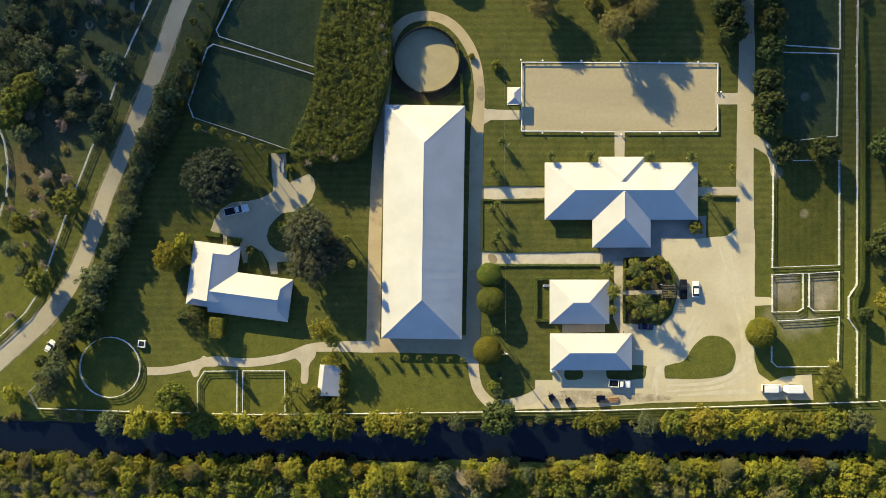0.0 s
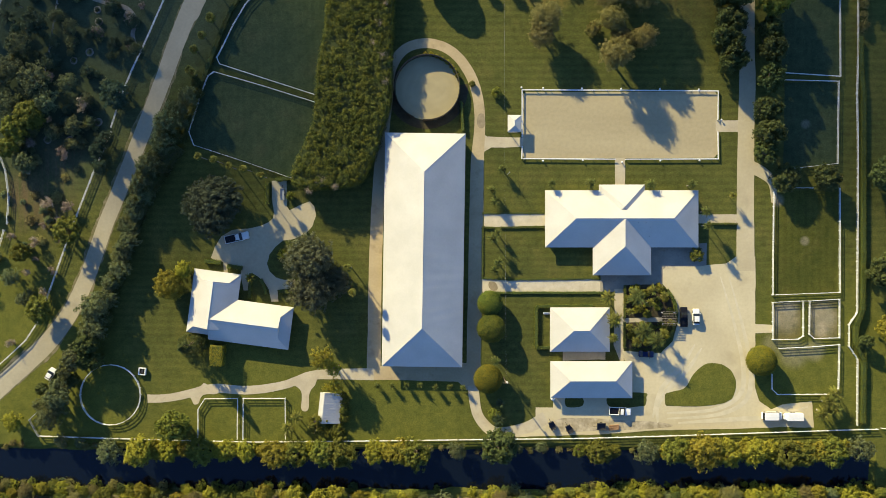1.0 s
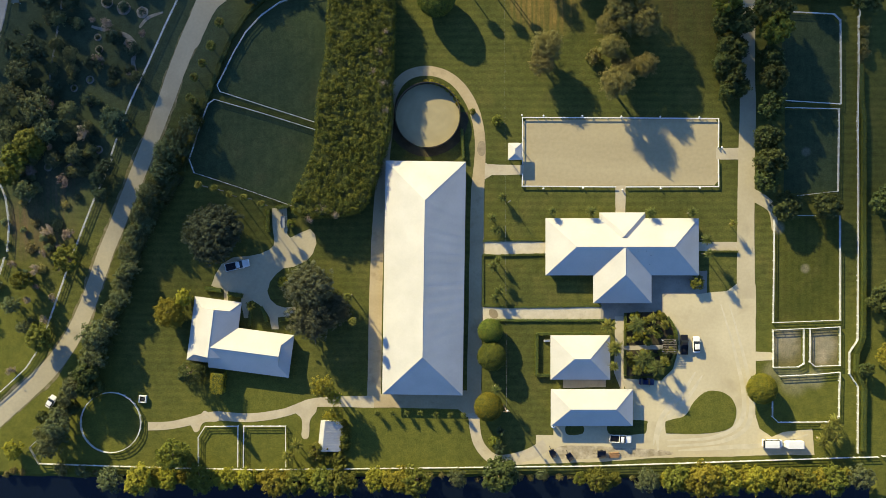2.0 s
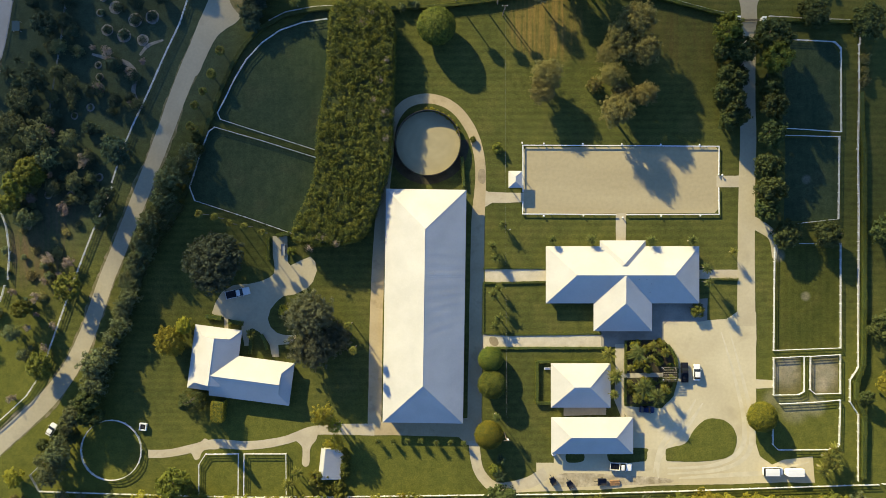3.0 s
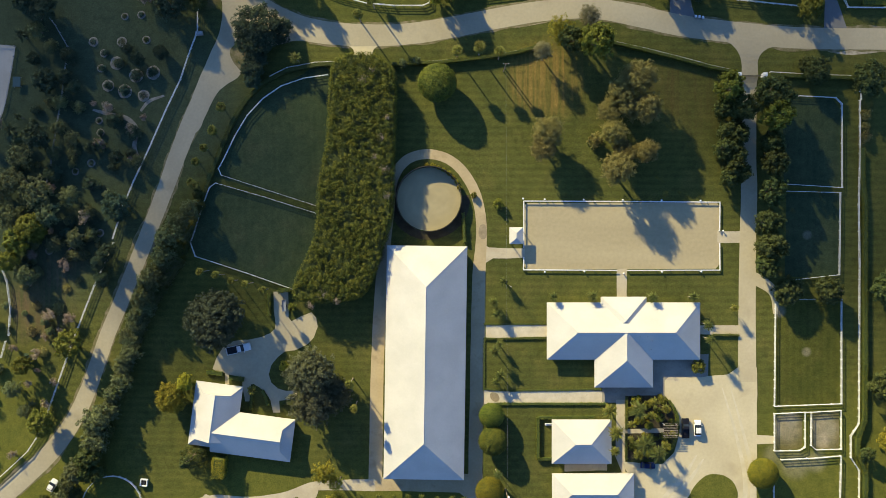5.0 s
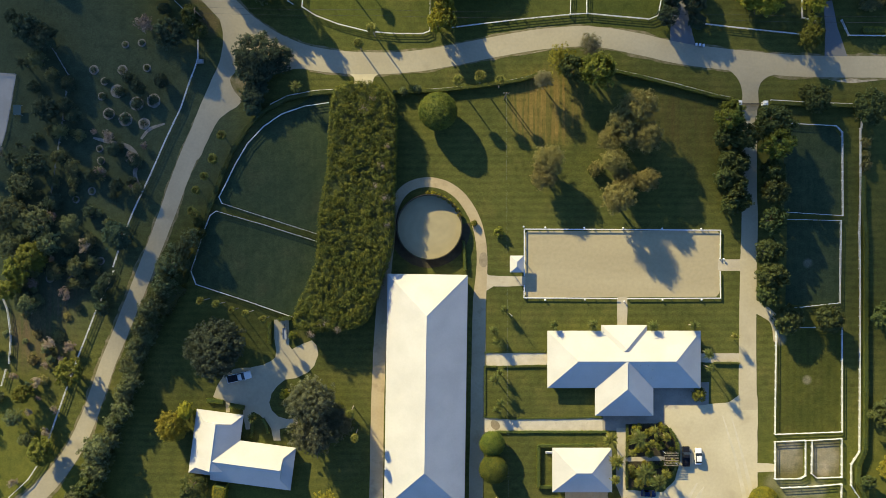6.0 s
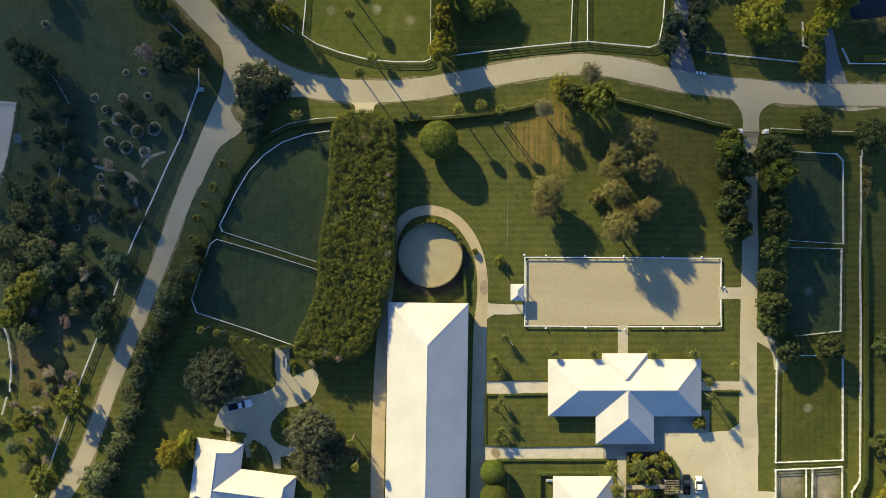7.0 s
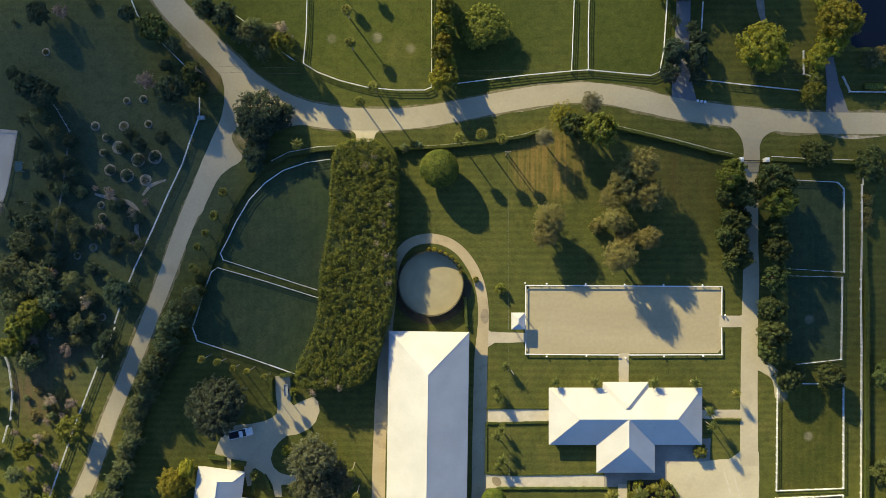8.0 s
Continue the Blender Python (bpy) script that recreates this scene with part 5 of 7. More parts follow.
# the tall clipped belt beside the paddocks
def tall_belt():
    outline = curve_points([(-30.2, 59.4), (-31.6, 49.0), (-32.1, 38.3), (-34.3, 25.9), (-35.1, 13.5), (-37.6, 5.8), (-41.2, -2.0), (-40.0, -6.4), (-30.7, -6.7), (-22.9, -5.1), (-19.5, 0.4), (-17.3, 7.4),
                            (-14.5, 16.7), (-14.0, 30.6), (-13.5, 44.4), (-13.8, 55.2), (-17.3, 60.7), (-24.3, 61.9)], True, 5)
    xs, ys = [p[0] for p in outline], [p[1] for p in outline]
    rnd = np.random.default_rng(11)
    ob = thing("tall_hedge", pose(0, 0, 0), "broad tall belt of clipped dense green foliage", "hedge")
    ring = np.array(outline)

    def inside(x, y):
        odd = False
        for (ax, ay), (bx, by) in zip(outline, outline[1:] + outline[:1]):
            if (ay > y) != (by > y) and x < (bx - ax) * (y - ay) / (by - ay) + ax:
                odd = not odd
        return odd

    top = []
    while len(top) < 2900:
        x, y = rnd.uniform(min(xs), max(xs)), rnd.uniform(min(ys), max(ys))
        if inside(x, y):
            edge = float(np.min(np.hypot(ring[:, 0] - x, ring[:, 1] - y)))
            top.append((x, y, 6.5 - 1.2 * math.exp(-edge / 0.9) + rnd.uniform(-1.1, 0.5)))
    P, N = [], []
    for x, y, z in top:
        k = 26
        q = ball_points(k, rnd)
        q[:, 2] = np.abs(q[:, 2])
        P.append(np.array((x, y, z)) + q * rnd.uniform(0.28, 0.75) * np.array((1, 1, 0.8)))
        N.append(q)
    for (ax, ay), (bx, by) in zip(outline, outline[1:] + outline[:1]):
        n = int(math.dist((ax, ay), (bx, by)) * 120)
        out = np.array((by - ay, ax - bx, 0.0))
        out /= np.linalg.norm(out) + 1e-6
        t = rnd.random((n, 1))
        q = np.array((ax, ay, 0)) * (1 - t) + np.array((bx, by, 0)) * t + np.array((0, 0, 1)) * (rnd.random((n, 1)) * 6.2)
        P.append(q + out * rnd.normal(scale=0.3, size=(n, 1)))
        N.append(np.repeat(out[None], n, 0))
    leaf_part("leaf_mass", np.concatenate(P), np.concatenate(N), 0.2, rnd, LEAF_HEDGE, ob)
    P, N = [], []
    for x, y, r in ((-33.1, -4.8, 1.9), (-36.6, -7.7, 1.4), (-16.3, 29.8, 1.6), (-18.8, 33.0, 1.3), (-29.3, -6.4, 1.3), (-15.6, 22.5, 1.2), (-17.4, 38.6, 1.3), (-22.0, 54.4, 1.7), (-19.6, 57.2, 1.2), (-15.4, 44.0, 1.0)):
        q = ball_points(190, rnd)
        P.append(np.array((x, y, 6.7)) + q * np.array((r, r, 0.5)) * rnd.random((190, 1)))
        N.append(q)
    leaf_part("twig_patch", np.concatenate(P), np.concatenate(N), 0.16, rnd, PALE_TWIG, ob, label="pale bare twigs among the leaves")
    # solid dark-green block under the leaf mass
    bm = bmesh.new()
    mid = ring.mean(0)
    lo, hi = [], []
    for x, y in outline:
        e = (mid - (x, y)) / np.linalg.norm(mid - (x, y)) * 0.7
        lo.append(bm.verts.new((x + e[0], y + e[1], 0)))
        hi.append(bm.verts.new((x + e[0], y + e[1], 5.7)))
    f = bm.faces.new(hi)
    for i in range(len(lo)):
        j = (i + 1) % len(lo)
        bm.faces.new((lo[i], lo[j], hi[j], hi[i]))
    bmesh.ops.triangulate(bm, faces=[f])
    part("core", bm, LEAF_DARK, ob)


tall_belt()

# hedges
hedge([(11.6, -13.5), (29.2, -13.4)], 0.6, 0.28)
hedge([(11.6, -17.5), (14.6, -17.6)], 0.6, 0.5)
hedge([(16.7, -17.6), (29.2, -17.4)], 0.6, 0.45)
hedge([(11.6, -17.5), (11.5, -31.8), (14.6, -32.0), (19.0, -32.3), (44.9, -31.9)], 0.6, 0.28)
hedge([(14.6, -36.0), (45.9, -36.0)], 0.7, 0.5)
hedge([(42.6, -39.7), (26.7, -39.8), (26.7, -51.5), (30.8, -51.5)], 0.9, 1.1)
hedge([(76.3, -16.5), (83.5, -16.6)], 0.6, 0.7)
hedge([(5.5, 17.9), (6.0, 9.8)], 0.8, 1.2)
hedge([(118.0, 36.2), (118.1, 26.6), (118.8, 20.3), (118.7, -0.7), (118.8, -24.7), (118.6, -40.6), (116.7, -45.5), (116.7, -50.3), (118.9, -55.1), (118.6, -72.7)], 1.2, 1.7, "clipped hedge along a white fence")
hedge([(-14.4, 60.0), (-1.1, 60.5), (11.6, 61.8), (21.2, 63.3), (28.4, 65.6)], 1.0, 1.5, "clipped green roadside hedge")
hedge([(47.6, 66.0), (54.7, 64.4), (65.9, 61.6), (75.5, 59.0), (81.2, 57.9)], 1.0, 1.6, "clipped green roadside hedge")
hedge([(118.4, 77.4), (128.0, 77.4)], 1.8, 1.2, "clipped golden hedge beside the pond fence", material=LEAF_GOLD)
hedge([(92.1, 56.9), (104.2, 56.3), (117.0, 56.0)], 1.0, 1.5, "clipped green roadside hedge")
# darker leaf than the other roadside hedges, for the shade on this one
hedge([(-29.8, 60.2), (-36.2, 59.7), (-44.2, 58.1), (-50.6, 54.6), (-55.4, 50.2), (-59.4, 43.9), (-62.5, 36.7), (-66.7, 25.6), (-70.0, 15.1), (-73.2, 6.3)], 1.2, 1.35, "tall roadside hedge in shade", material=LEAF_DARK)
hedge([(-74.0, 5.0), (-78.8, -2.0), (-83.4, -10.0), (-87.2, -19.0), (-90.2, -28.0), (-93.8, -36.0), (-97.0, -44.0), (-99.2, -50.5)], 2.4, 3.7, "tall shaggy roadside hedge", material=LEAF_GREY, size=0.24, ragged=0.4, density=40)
hedge([(-49.1, -4.9), (-49.1, -11.0)], 1.0, 1.6)
hedge([(-46.6, -4.2), (-43.1, -3.6)], 1.0, 1.6)
hedge([(-66.9, -27.0), (-62.4, -27.5)], 1.2, 1.0)
hedge([(-60.5, -28.5), (-56.4, -29.1)], 1.2, 1.0)
hedge([(-54.0, -31.2), (-54.3, -37.6)], 0.8, 0.9)
hedge([(-51.2, -32.2), (-50.2, -34.0), (-49.6, -36.4)], 0.9, 0.9)
hedge([(-45.8, -35.8), (-41.6, -35.7)], 0.9, 0.9)
hedge([(-62.7, -50.7), (-63.0, -56.1)], 3.4, 3.9, "boxy clipped yellow-green hedge block", size=0.2, material=LEAF_GOLD)
hedge([(51.8, -34.1), (51.7, -43.1)], 0.7, 0.8)
hedge([(51.7, -44.4), (51.7, -51.7)], 0.7, 0.8)
hedge([(63.7, -35.1), (65.8, -38.8), (66.3, -43.0)], 0.9, 0.9, smooth=True)
hedge([(65.9, -44.3), (64.3, -48.3), (60.5, -51.6)], 0.9, 0.9, smooth=True)
area("garden_bed", [(51.6, -33.9), (60.6, -33.6), (63.7, -35.1), (66.1, -39.6), (66.4, -44.3), (64.3, -48.5), (60.5, -51.6), (51.5, -52.0)], 0.05, SOIL, "dark planted garden bed", False, category="garden bed")
area("garden_path", [(51.6, -43.1), (62.4, -43.1), (62.4, -44.3), (51.6, -44.4)], 0.07, PATH_STONE, "pale path through a garden bed", False, category="path")

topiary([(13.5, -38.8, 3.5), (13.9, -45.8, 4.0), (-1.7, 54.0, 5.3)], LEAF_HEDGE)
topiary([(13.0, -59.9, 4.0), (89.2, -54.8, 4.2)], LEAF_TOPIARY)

# grounds round the cottage
plant("spreading_gold", [(-75.7, -33.6, 4.5)], "", 1.3)
plant("golden", [(-72.0, -29.4, 2.6)], "", 1.4)
plant("oak", [(-62.6, -11.6, 8.0)], "", 1.2)
plant("oak_olive", [(-36.3, -26.4, 7.0), (-35.2, -35.2, 7.4), (-29.3, -31.8, 4.5)], "", 1.5)
plant("dark", [(16.2, -78.0, 5.3)], "", 1.2)
plant("broad", [(-73.2, -71.2, 4.7)], "", 1.5)
plant("dark", [(-75.0, -72.6, 2.6)], "", 1.3)
plant("golden_thin", [(-32.8, -53.8, 3.8), (-29.9, -57.0, 2.4)], "", 1.5)
plant("golden_thin", [(-29.6, -61.8, 2.6), (-32.1, -62.6, 1.5)], "", 1.4)
plant("shrub", [(-27.7, -64.8, 1.1), (-27.7, -69.2, 1.3)], "", 1.6)
conifer([(-70.2, -50.3)])
plant("shrub_gold", [(-44.9, -25.2, 1.5)])
plant("shrub", [(-27.4, -71.1, 1.6), (-27.5, -67.1, 1.6), (-35.0, -72.6, 2.9), (-29.4, -75.0, 2.2), (14.9, -70.3, 1.9), (15.5, 20.3, 1.6), (71.8, -25.3, 2.1), (8.6, 22.9, 1.0), (-42.6, -8.8, 1.3)])
plant("golden", [(-120.2, -72.0, 2.9)])
plant("grey", [(-102.2, -53.8, 3.4), (-106.4, -64.6, 3.8), (-112.0, -67.1, 2.2)], "", 1.6)
plant("dark", [(-112.0, -62.7, 1.9), (-98.4, -50.0, 3.5), (-96.5, -54.8, 2.6)], "", 1.6)
plant("grey", [(-106.8, -67.3, 3.2), (-109.2, -70.5, 3.5)], "", 1.6)

plant("grey", [(-104.6, -57.6, 2.8), (-106.0, -62.0, 3.2)], "", 1.5)
plant("dark", [(-99.2, -54.6, 2.6)], "", 1.7)

# roadside belt west of the drive paddocks
plant("grey", [(-70.0, 18.6, 2.9), (-74.7, 15.5, 2.6), (-75.4, 11.6, 3.8), (-76.9, 6.1, 3.5), (-80.8, -0.2, 3.5), (-83.1, -4.9, 3.2)], "roadside trees", 1.75)
plant("grey", [(-77.8, 9.2, 2.9), (-83.1, -8.0, 3.2), (-85.9, -12.7, 3.2), (-88.5, -16.6, 2.9), (-87.4, -21.3, 3.2), (-89.5, -25.2, 2.9), (-89.9, -29.1, 3.2), (-92.6, -32.9, 2.9), (-96.1, -39.9, 4.8), (-96.9, -45.4, 4.2), (-93.0, -37.6, 2.9)], "roadside trees", 1.1)

plant("grey", [(-72.6, 15.5, 2.6), (-78.2, 3.7, 2.9), (-79.3, 2.1, 2.6), (-81.9, -2.6, 2.9), (-84.7, -7.2, 2.6), (-72.6, 11.5, 2.2), (-85.4, -10.4, 2.6), (-87.4, -18.2, 2.4), (-88.9, -22.8, 2.4)], "roadside trees", 1.35)
plant("dark", [(-69.1, 23.1, 1.6), (-68.3, 19.9, 1.6), (-74.6, 7.6, 2.6), (-79.2, -3.4, 2.2), (-90.7, -31.4, 2.6), (-103.6, -60.4, 2.4), (-94.5, -43.0, 2.6)], "roadside trees", 1.3)

# avenue along the gravel drive
plant("dark", [(81.9, 46.6, 4.2), (81.3, 39.3, 3.8), (80.8, 34.1, 3.5), (82.4, 28.7, 2.9)], "avenue trees", 1.7)
plant("dark", [(91.3, 37.2, 4.0), (91.3, 31.7, 4.0), (91.1, 23.9, 4.0), (90.2, 15.3, 4.2), (90.3, 8.3, 4.2), (89.7, 3.3, 3.5)], "avenue trees", 1.5)
plant("dark", [(79.2, 40.4, 3.8), (80.1, 30.3, 3.2)], "avenue trees", 1.7)
plant("dark", [(90.6, 50.7, 5.3)], "avenue trees", 1.5)
plant("broad", [(78.4, 51.7, 4.2), (91.3, 44.5, 4.3)], "avenue trees", 1.7)
plant("dark", [(95.7, -4.0, 4.3), (107.2, -3.9, 4.5), (104.2, 57.3, 4.2), (118.3, 54.9, 5.1), (101.9, 59.4, 2.9)])
plant("dark", [(123.4, -3.1, 5.2), (123.0, -30.2, 5.4), (131.0, 20.0, 4.6), (132.0, -14.0, 4.6), (118.9, -49.6, 2.2), (129.5, -60.0, 4.0)], "eastern trees", 1.2)
plant("golden", [(125.2, -45.7, 4.6)], "eastern trees", 1.1)
plant("bush_ochre", [(119.0, 45.6, 1.9), (119.1, 39.4, 1.8), (118.9, 42.6, 1.4)], "eastern trees", 1.4)

plant("deep", [(61.5, 108.3, 5.4), (70.2, 111.5, 5.8), (76.4, 109.1, 5.4), (67.0, 103.7, 2.6), (83.5, 114.6, 6.4)], "northern wood", 1.1)
plant("dark", [(77.7, 46.6, 3.2), (78.0, 35.7, 3.5), (79.3, 27.5, 2.9)], "avenue trees", 1.8)

# brown-leaved group on the north lawn
plant("ochre", [(53.4, 54.5, 5.0), (48.6, 50.7, 4.2), (55.7, 46.5, 4.4), (45.9, 45.9, 3.6), (51.3, 46.9, 4.0), (47.0, 40.0, 3.8), (49.9, 34.7, 3.5), (55.6, 34.7, 3.6), (47.6, 29.9, 4.6)], "brown-leaved trees", 1.35)
plant("ochre", [(28.9, 40.6, 4.5), (27.8, 36.4, 4.3)], "brown-leaved trees", 0.95)
plant("bush_ochre", [(42.8, 38.4, 2.3)], "brown-leaved trees", 1.6)
plant("pale", [(27.2, 62.6, 3.0), (40.3, 71.8, 3.6)], "", 1.2)
plant("golden_thin", [(32.2, 68.0, 4.2)], "", 1.2)
plant("broad", [(41.6, 63.8, 4.8)], "", 2.0)
plant("dark", [(35.3, 65.7, 3.8)], "", 1.9)
plant("spreading_deep", [(-51.6, 68.7, 7.0), (-53.6, 66.2, 5.0)], "", 0.9)
plant("deep", [(-53.6, 58.7, 3.5), (-53.4, 55.3, 2.6), (-51.6, 61.0, 3.0), (-45.6, 67.6, 2.8), (-44.8, 70.5, 2.4)], "", 1.0)
plant("spreading", [(10.7, 93.4, 6.6)], "", 0.85)
plant("spreading_gold", [(88.0, 87.4, 7.4)], "", 0.85)
plant("broad", [(102.0, 75.3, 3.5), (103.6, 79.2, 2.2)], "", 1.1)
plant("spreading_gold", [(108.8, 94.5, 6.4)], "", 1.3)
plant("bush_ochre", [(119.6, 84.6, 2.6), (122.6, 86.6, 2.8), (125.6, 85.4, 2.4)], "pond bank bushes", 1.2)
plant("golden", [(105.6, 101.5, 3.6)], "", 1.2)
plant("golden", [(106.8, 88.7, 4.2), (103.6, 84.8, 3.5)], "", 1.0)
plant("broad", [(-44.8, 87.6, 3.1)], "", 2.0)
plant("grey", [(-52.4, 92.6, 3.2), (-49.2, 88.8, 3.0), (-56.6, 91.2, 2.6)], "", 2.0)
plant("twiggy", [(-46.4, 93.6, 2.6), (-44.0, 91.0, 1.6)], "pale roadside bushes")
plant("deep", [(63.6, 86.4, 3.6), (69.8, 84.4, 3.8), (62.2, 80.6, 3.0), (70.6, 90.6, 2.6), (70.8, 79.4, 2.6)], "", 1.5)
plant("deep", [(-65.9, 97.7, 3.2), (-61.2, 96.1, 3.5), (-58.1, 92.3, 2.7)], "", 2.1)
plant("grey", [(-54.5, 90.8, 3.5), (-50.7, 86.4, 2.9), (-48.7, 91.9, 2.2)], "", 2.0)
plant("grey", [(119.3, 84.7, 3.2), (-7.4, 60.7, 1.4), (-11.4, 60.1, 1.4)])
plant("broad", [(-0.3, 98.9, 2.9), (-1.1, 85.6, 2.8), (1.3, 78.6, 2.6), (0.4, 91.8, 2.4)], "paddock trees", 1.9)
plant("golden", [(-0.7, 94.6, 2.7), (-0.3, 89.0, 2.6), (0.2, 82.2, 3.1), (-1.9, 78.4, 2.9), (-0.2, 102.6, 2.8)], "paddock trees", 1.9)

# canal bank trees
plant("golden", [(-83.7, -79.8, 4.6), (-76.7, -79.8, 3.5), (-60.3, -80.1, 3.5), (-54.8, -80.1, 3.2), (-46.2, -80.6, 4.3), (-18.6, -80.2, 3.5), (-11.9, -80.2, 4.0), (72.4, -79.8, 5.4), (79.4, -80.1, 4.3), (87.3, -80.1, 4.3)], "canal bank trees")
plant("broad", [(-68.1, -80.1, 4.3), (-40.8, -81.1, 4.0), (-33.7, -80.6, 4.0), (-28.3, -81.1, 4.6), (-7.2, -80.6, 4.6), (43.5, -80.6, 4.0), (65.4, -80.1, 4.0), (95.9, -80.5, 4.6), (101.3, -81.3, 4.3), (109.2, -80.0, 4.3), (38.8, -80.2, 2.1), (49.0, -80.8, 2.1)], "canal bank trees")
plant("grey", [(-93.1, -80.1, 4.0), (4.2, -80.2, 2.9), (56.8, -80.1, 3.5), (59.9, -81.1, 2.6), (116.2, -79.4, 4.0), (-107.2, -77.4, 2.1), (-101.7, -78.2, 1.8), (18.5, -79.5, 2.1), (27.9, -79.5, 1.8)], "canal bank trees")
plant("golden", [(76.3, -79.5, 3.2), (83.4, -80.1, 3.2), (91.2, -79.7, 3.2), (98.5, -79.7, 2.9), (105.2, -80.0, 3.2), (113.1, -80.0, 2.9), (68.5, -79.8, 2.6), (-80.1, -80.1, 2.9), (-72.8, -80.1, 2.6), (-64.2, -80.1, 2.6), (-57.6, -80.3, 2.2), (-50.9, -80.5, 1.9), (-36.9, -80.2, 2.6), (-30.6, -80.8, 2.6), (-15.0, -79.9, 2.6), (-9.5, -81.1, 2.6), (63.0, -80.1, 2.2)], "canal bank trees", 1.1)
plant("bush_ochre", [(-121.1, -78.5, 1.3), (-118.7, -78.9, 1.1), (-106.7, -79.1, 1.1), (-100.4, -79.5, 1.3), (-98.0, -79.0, 1.0), (22.1, -80.3, 1.4), (25.2, -80.6, 1.4), (29.2, -80.4, 1.3), (33.2, -80.3, 1.3), (36.4, -80.4, 1.0), (-3.4, -80.0, 1.3), (-0.2, -79.8, 1.1),
     (12.5, -80.8, 1.3), (10.1, -81.1, 1.1), (53.9, -80.7, 1.1), (-123.5, -79.7, 1.1)], "canal bank reeds")
woods = random.Random(4)
far = []
for row, y0 in enumerate((-91.4, -93.2, -95.8, -98.8, -102.3, -105.8, -109.5, -113.5, -118.0, -124.0)):
    x = -148.0 + row * 1.7
    while x < 150:
        scrub = x < -98 + 3 * row
        r = woods.uniform(1.3, 2.3) if row == 0 or scrub else woods.uniform(1.5, 3.6)
        style = woods.choice(("golden", "golden", "golden", "golden", "broad", "broad", "broad", "dark", "grey", "ochre") if not scrub else ("ochre", "golden", "grey", "ochre", "broad", "broad"))
        bank = 1.6 * math.exp(-((x + 122) / 30) ** 2) - 1.2 * math.exp(-(x / 45) ** 2)
        gap_x = float(np.interp(y0, (-108.0, -93.0), (10.5, 3.8)))
        if abs(x - gap_x) < 3.2 and row < 6:
            x += 2.0
            continue
        spot = (x, y0 + bank + woods.uniform(-1.3, 1.3), r)
        if row == 1:
            plant(style, [spot], "woodland trees", woods.uniform(0.9, 1.4))
        else:
            far.append((style, spot))
        x += r * woods.uniform(1.0, 1.7)

for k in range(640):
    far.append((woods.choice(("bush_grey", "bush_grey", "bush_ochre", "bush_dark")), (woods.uniform(-140, 145), woods.uniform(-124, -92.5), woods.uniform(0.9, 1.9))))


def woodland(spots_):
    """The deeper wood as one mass, from the same crowns."""
    V, F, M, base = [], [], [], 0
    mats = [LEAF_GOLD, LEAF, LEAF_GREY, LEAF_OCHRE, LEAF_DARK]
    for k, (style, (x, y, r)) in enumerate(spots_):
        radius, height, stem, clumps, per, clump_r, size, material, gappy, _, _ = STYLES[style]
        rnd = np.random.default_rng(100 + k % 9)
        many, each, big = (0.52, 0.62, 1.16) if y > -104.0 else (0.26, 0.45, 1.8)
        if style == "ochre":
            many, each, big = many * 0.55, each * 0.7, big * 1.55
        pts, nrm = crown_cloud(rnd, radius - clump_r * 0.5, height, stem, int(clumps * many), int(per * each), clump_r, 1.0, gappy)
        v, f = leaves(pts, nrm, size * big, rnd)
        s, t = r / radius, k * 2.4
        turn = np.array(((math.cos(t), -math.sin(t), 0), (math.sin(t), math.cos(t), 0), (0, 0, 1)))
        V.append(v @ turn.T * s + np.array((x, y, ground_height(x, y))))
        F.append(f + base)
        M += [mats.index(material)] * len(f)
        base += len(v)
    me = bpy.data.meshes.new("woodland")
    me.from_pydata(np.concatenate(V).tolist(), [], np.concatenate(F).tolist())
    for m_ in mats:
        me.materials.append(m_)
    me.polygons.foreach_set("material_index", M)
    tagged(new("woodland", me), "dense golden-green woodland beyond the canal", "woodland", kind="stuff")


woodland(far)

# grove in the west
plant("dark", [(-80.8, 92.6, 4.2), (-70.5, 80.9, 3.2), (-68.2, 76.7, 2.6)], "grove trees", 1.4)
plant("broad", [(-115.4, 14.3, 4.2), (-119.3, 9.5, 3.8), (-104.1, -18.8, 4.2), (-112.5, -40.5, 4.2), ], "grove trees")
plant("grey", [(-116.1, 0.2, 3.2), (-119.4, 9.7, 2.9)], "grove trees", 1.35)
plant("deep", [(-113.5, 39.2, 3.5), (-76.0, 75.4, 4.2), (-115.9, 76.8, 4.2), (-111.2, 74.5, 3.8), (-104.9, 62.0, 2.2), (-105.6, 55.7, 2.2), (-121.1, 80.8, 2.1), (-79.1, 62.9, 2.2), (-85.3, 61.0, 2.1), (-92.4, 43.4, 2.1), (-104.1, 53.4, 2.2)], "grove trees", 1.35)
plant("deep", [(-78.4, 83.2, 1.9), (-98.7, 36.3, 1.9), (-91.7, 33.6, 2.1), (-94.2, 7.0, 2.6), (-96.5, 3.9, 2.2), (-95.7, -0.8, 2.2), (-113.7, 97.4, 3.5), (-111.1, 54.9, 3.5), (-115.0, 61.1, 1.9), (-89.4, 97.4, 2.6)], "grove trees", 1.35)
plant("grey", [(-108.9, 34.6, 2.1), (-107.2, 48.7, 2.4), (-108.0, 41.7, 2.1), (-85.4, 32.5, 1.9), (-113.5, 69.0, 2.6), (-109.6, 64.3, 2.2), (-118.5, 18.1, 2.2), (-104.5, 31.6, 1.3), (-76.0, 88.7, 2.6)], "grove trees", 1.35)
plant("deep", [(-91.0, 19.2, 4.2), (-109.7, 29.2, 2.6)], "grove trees", 1.0)
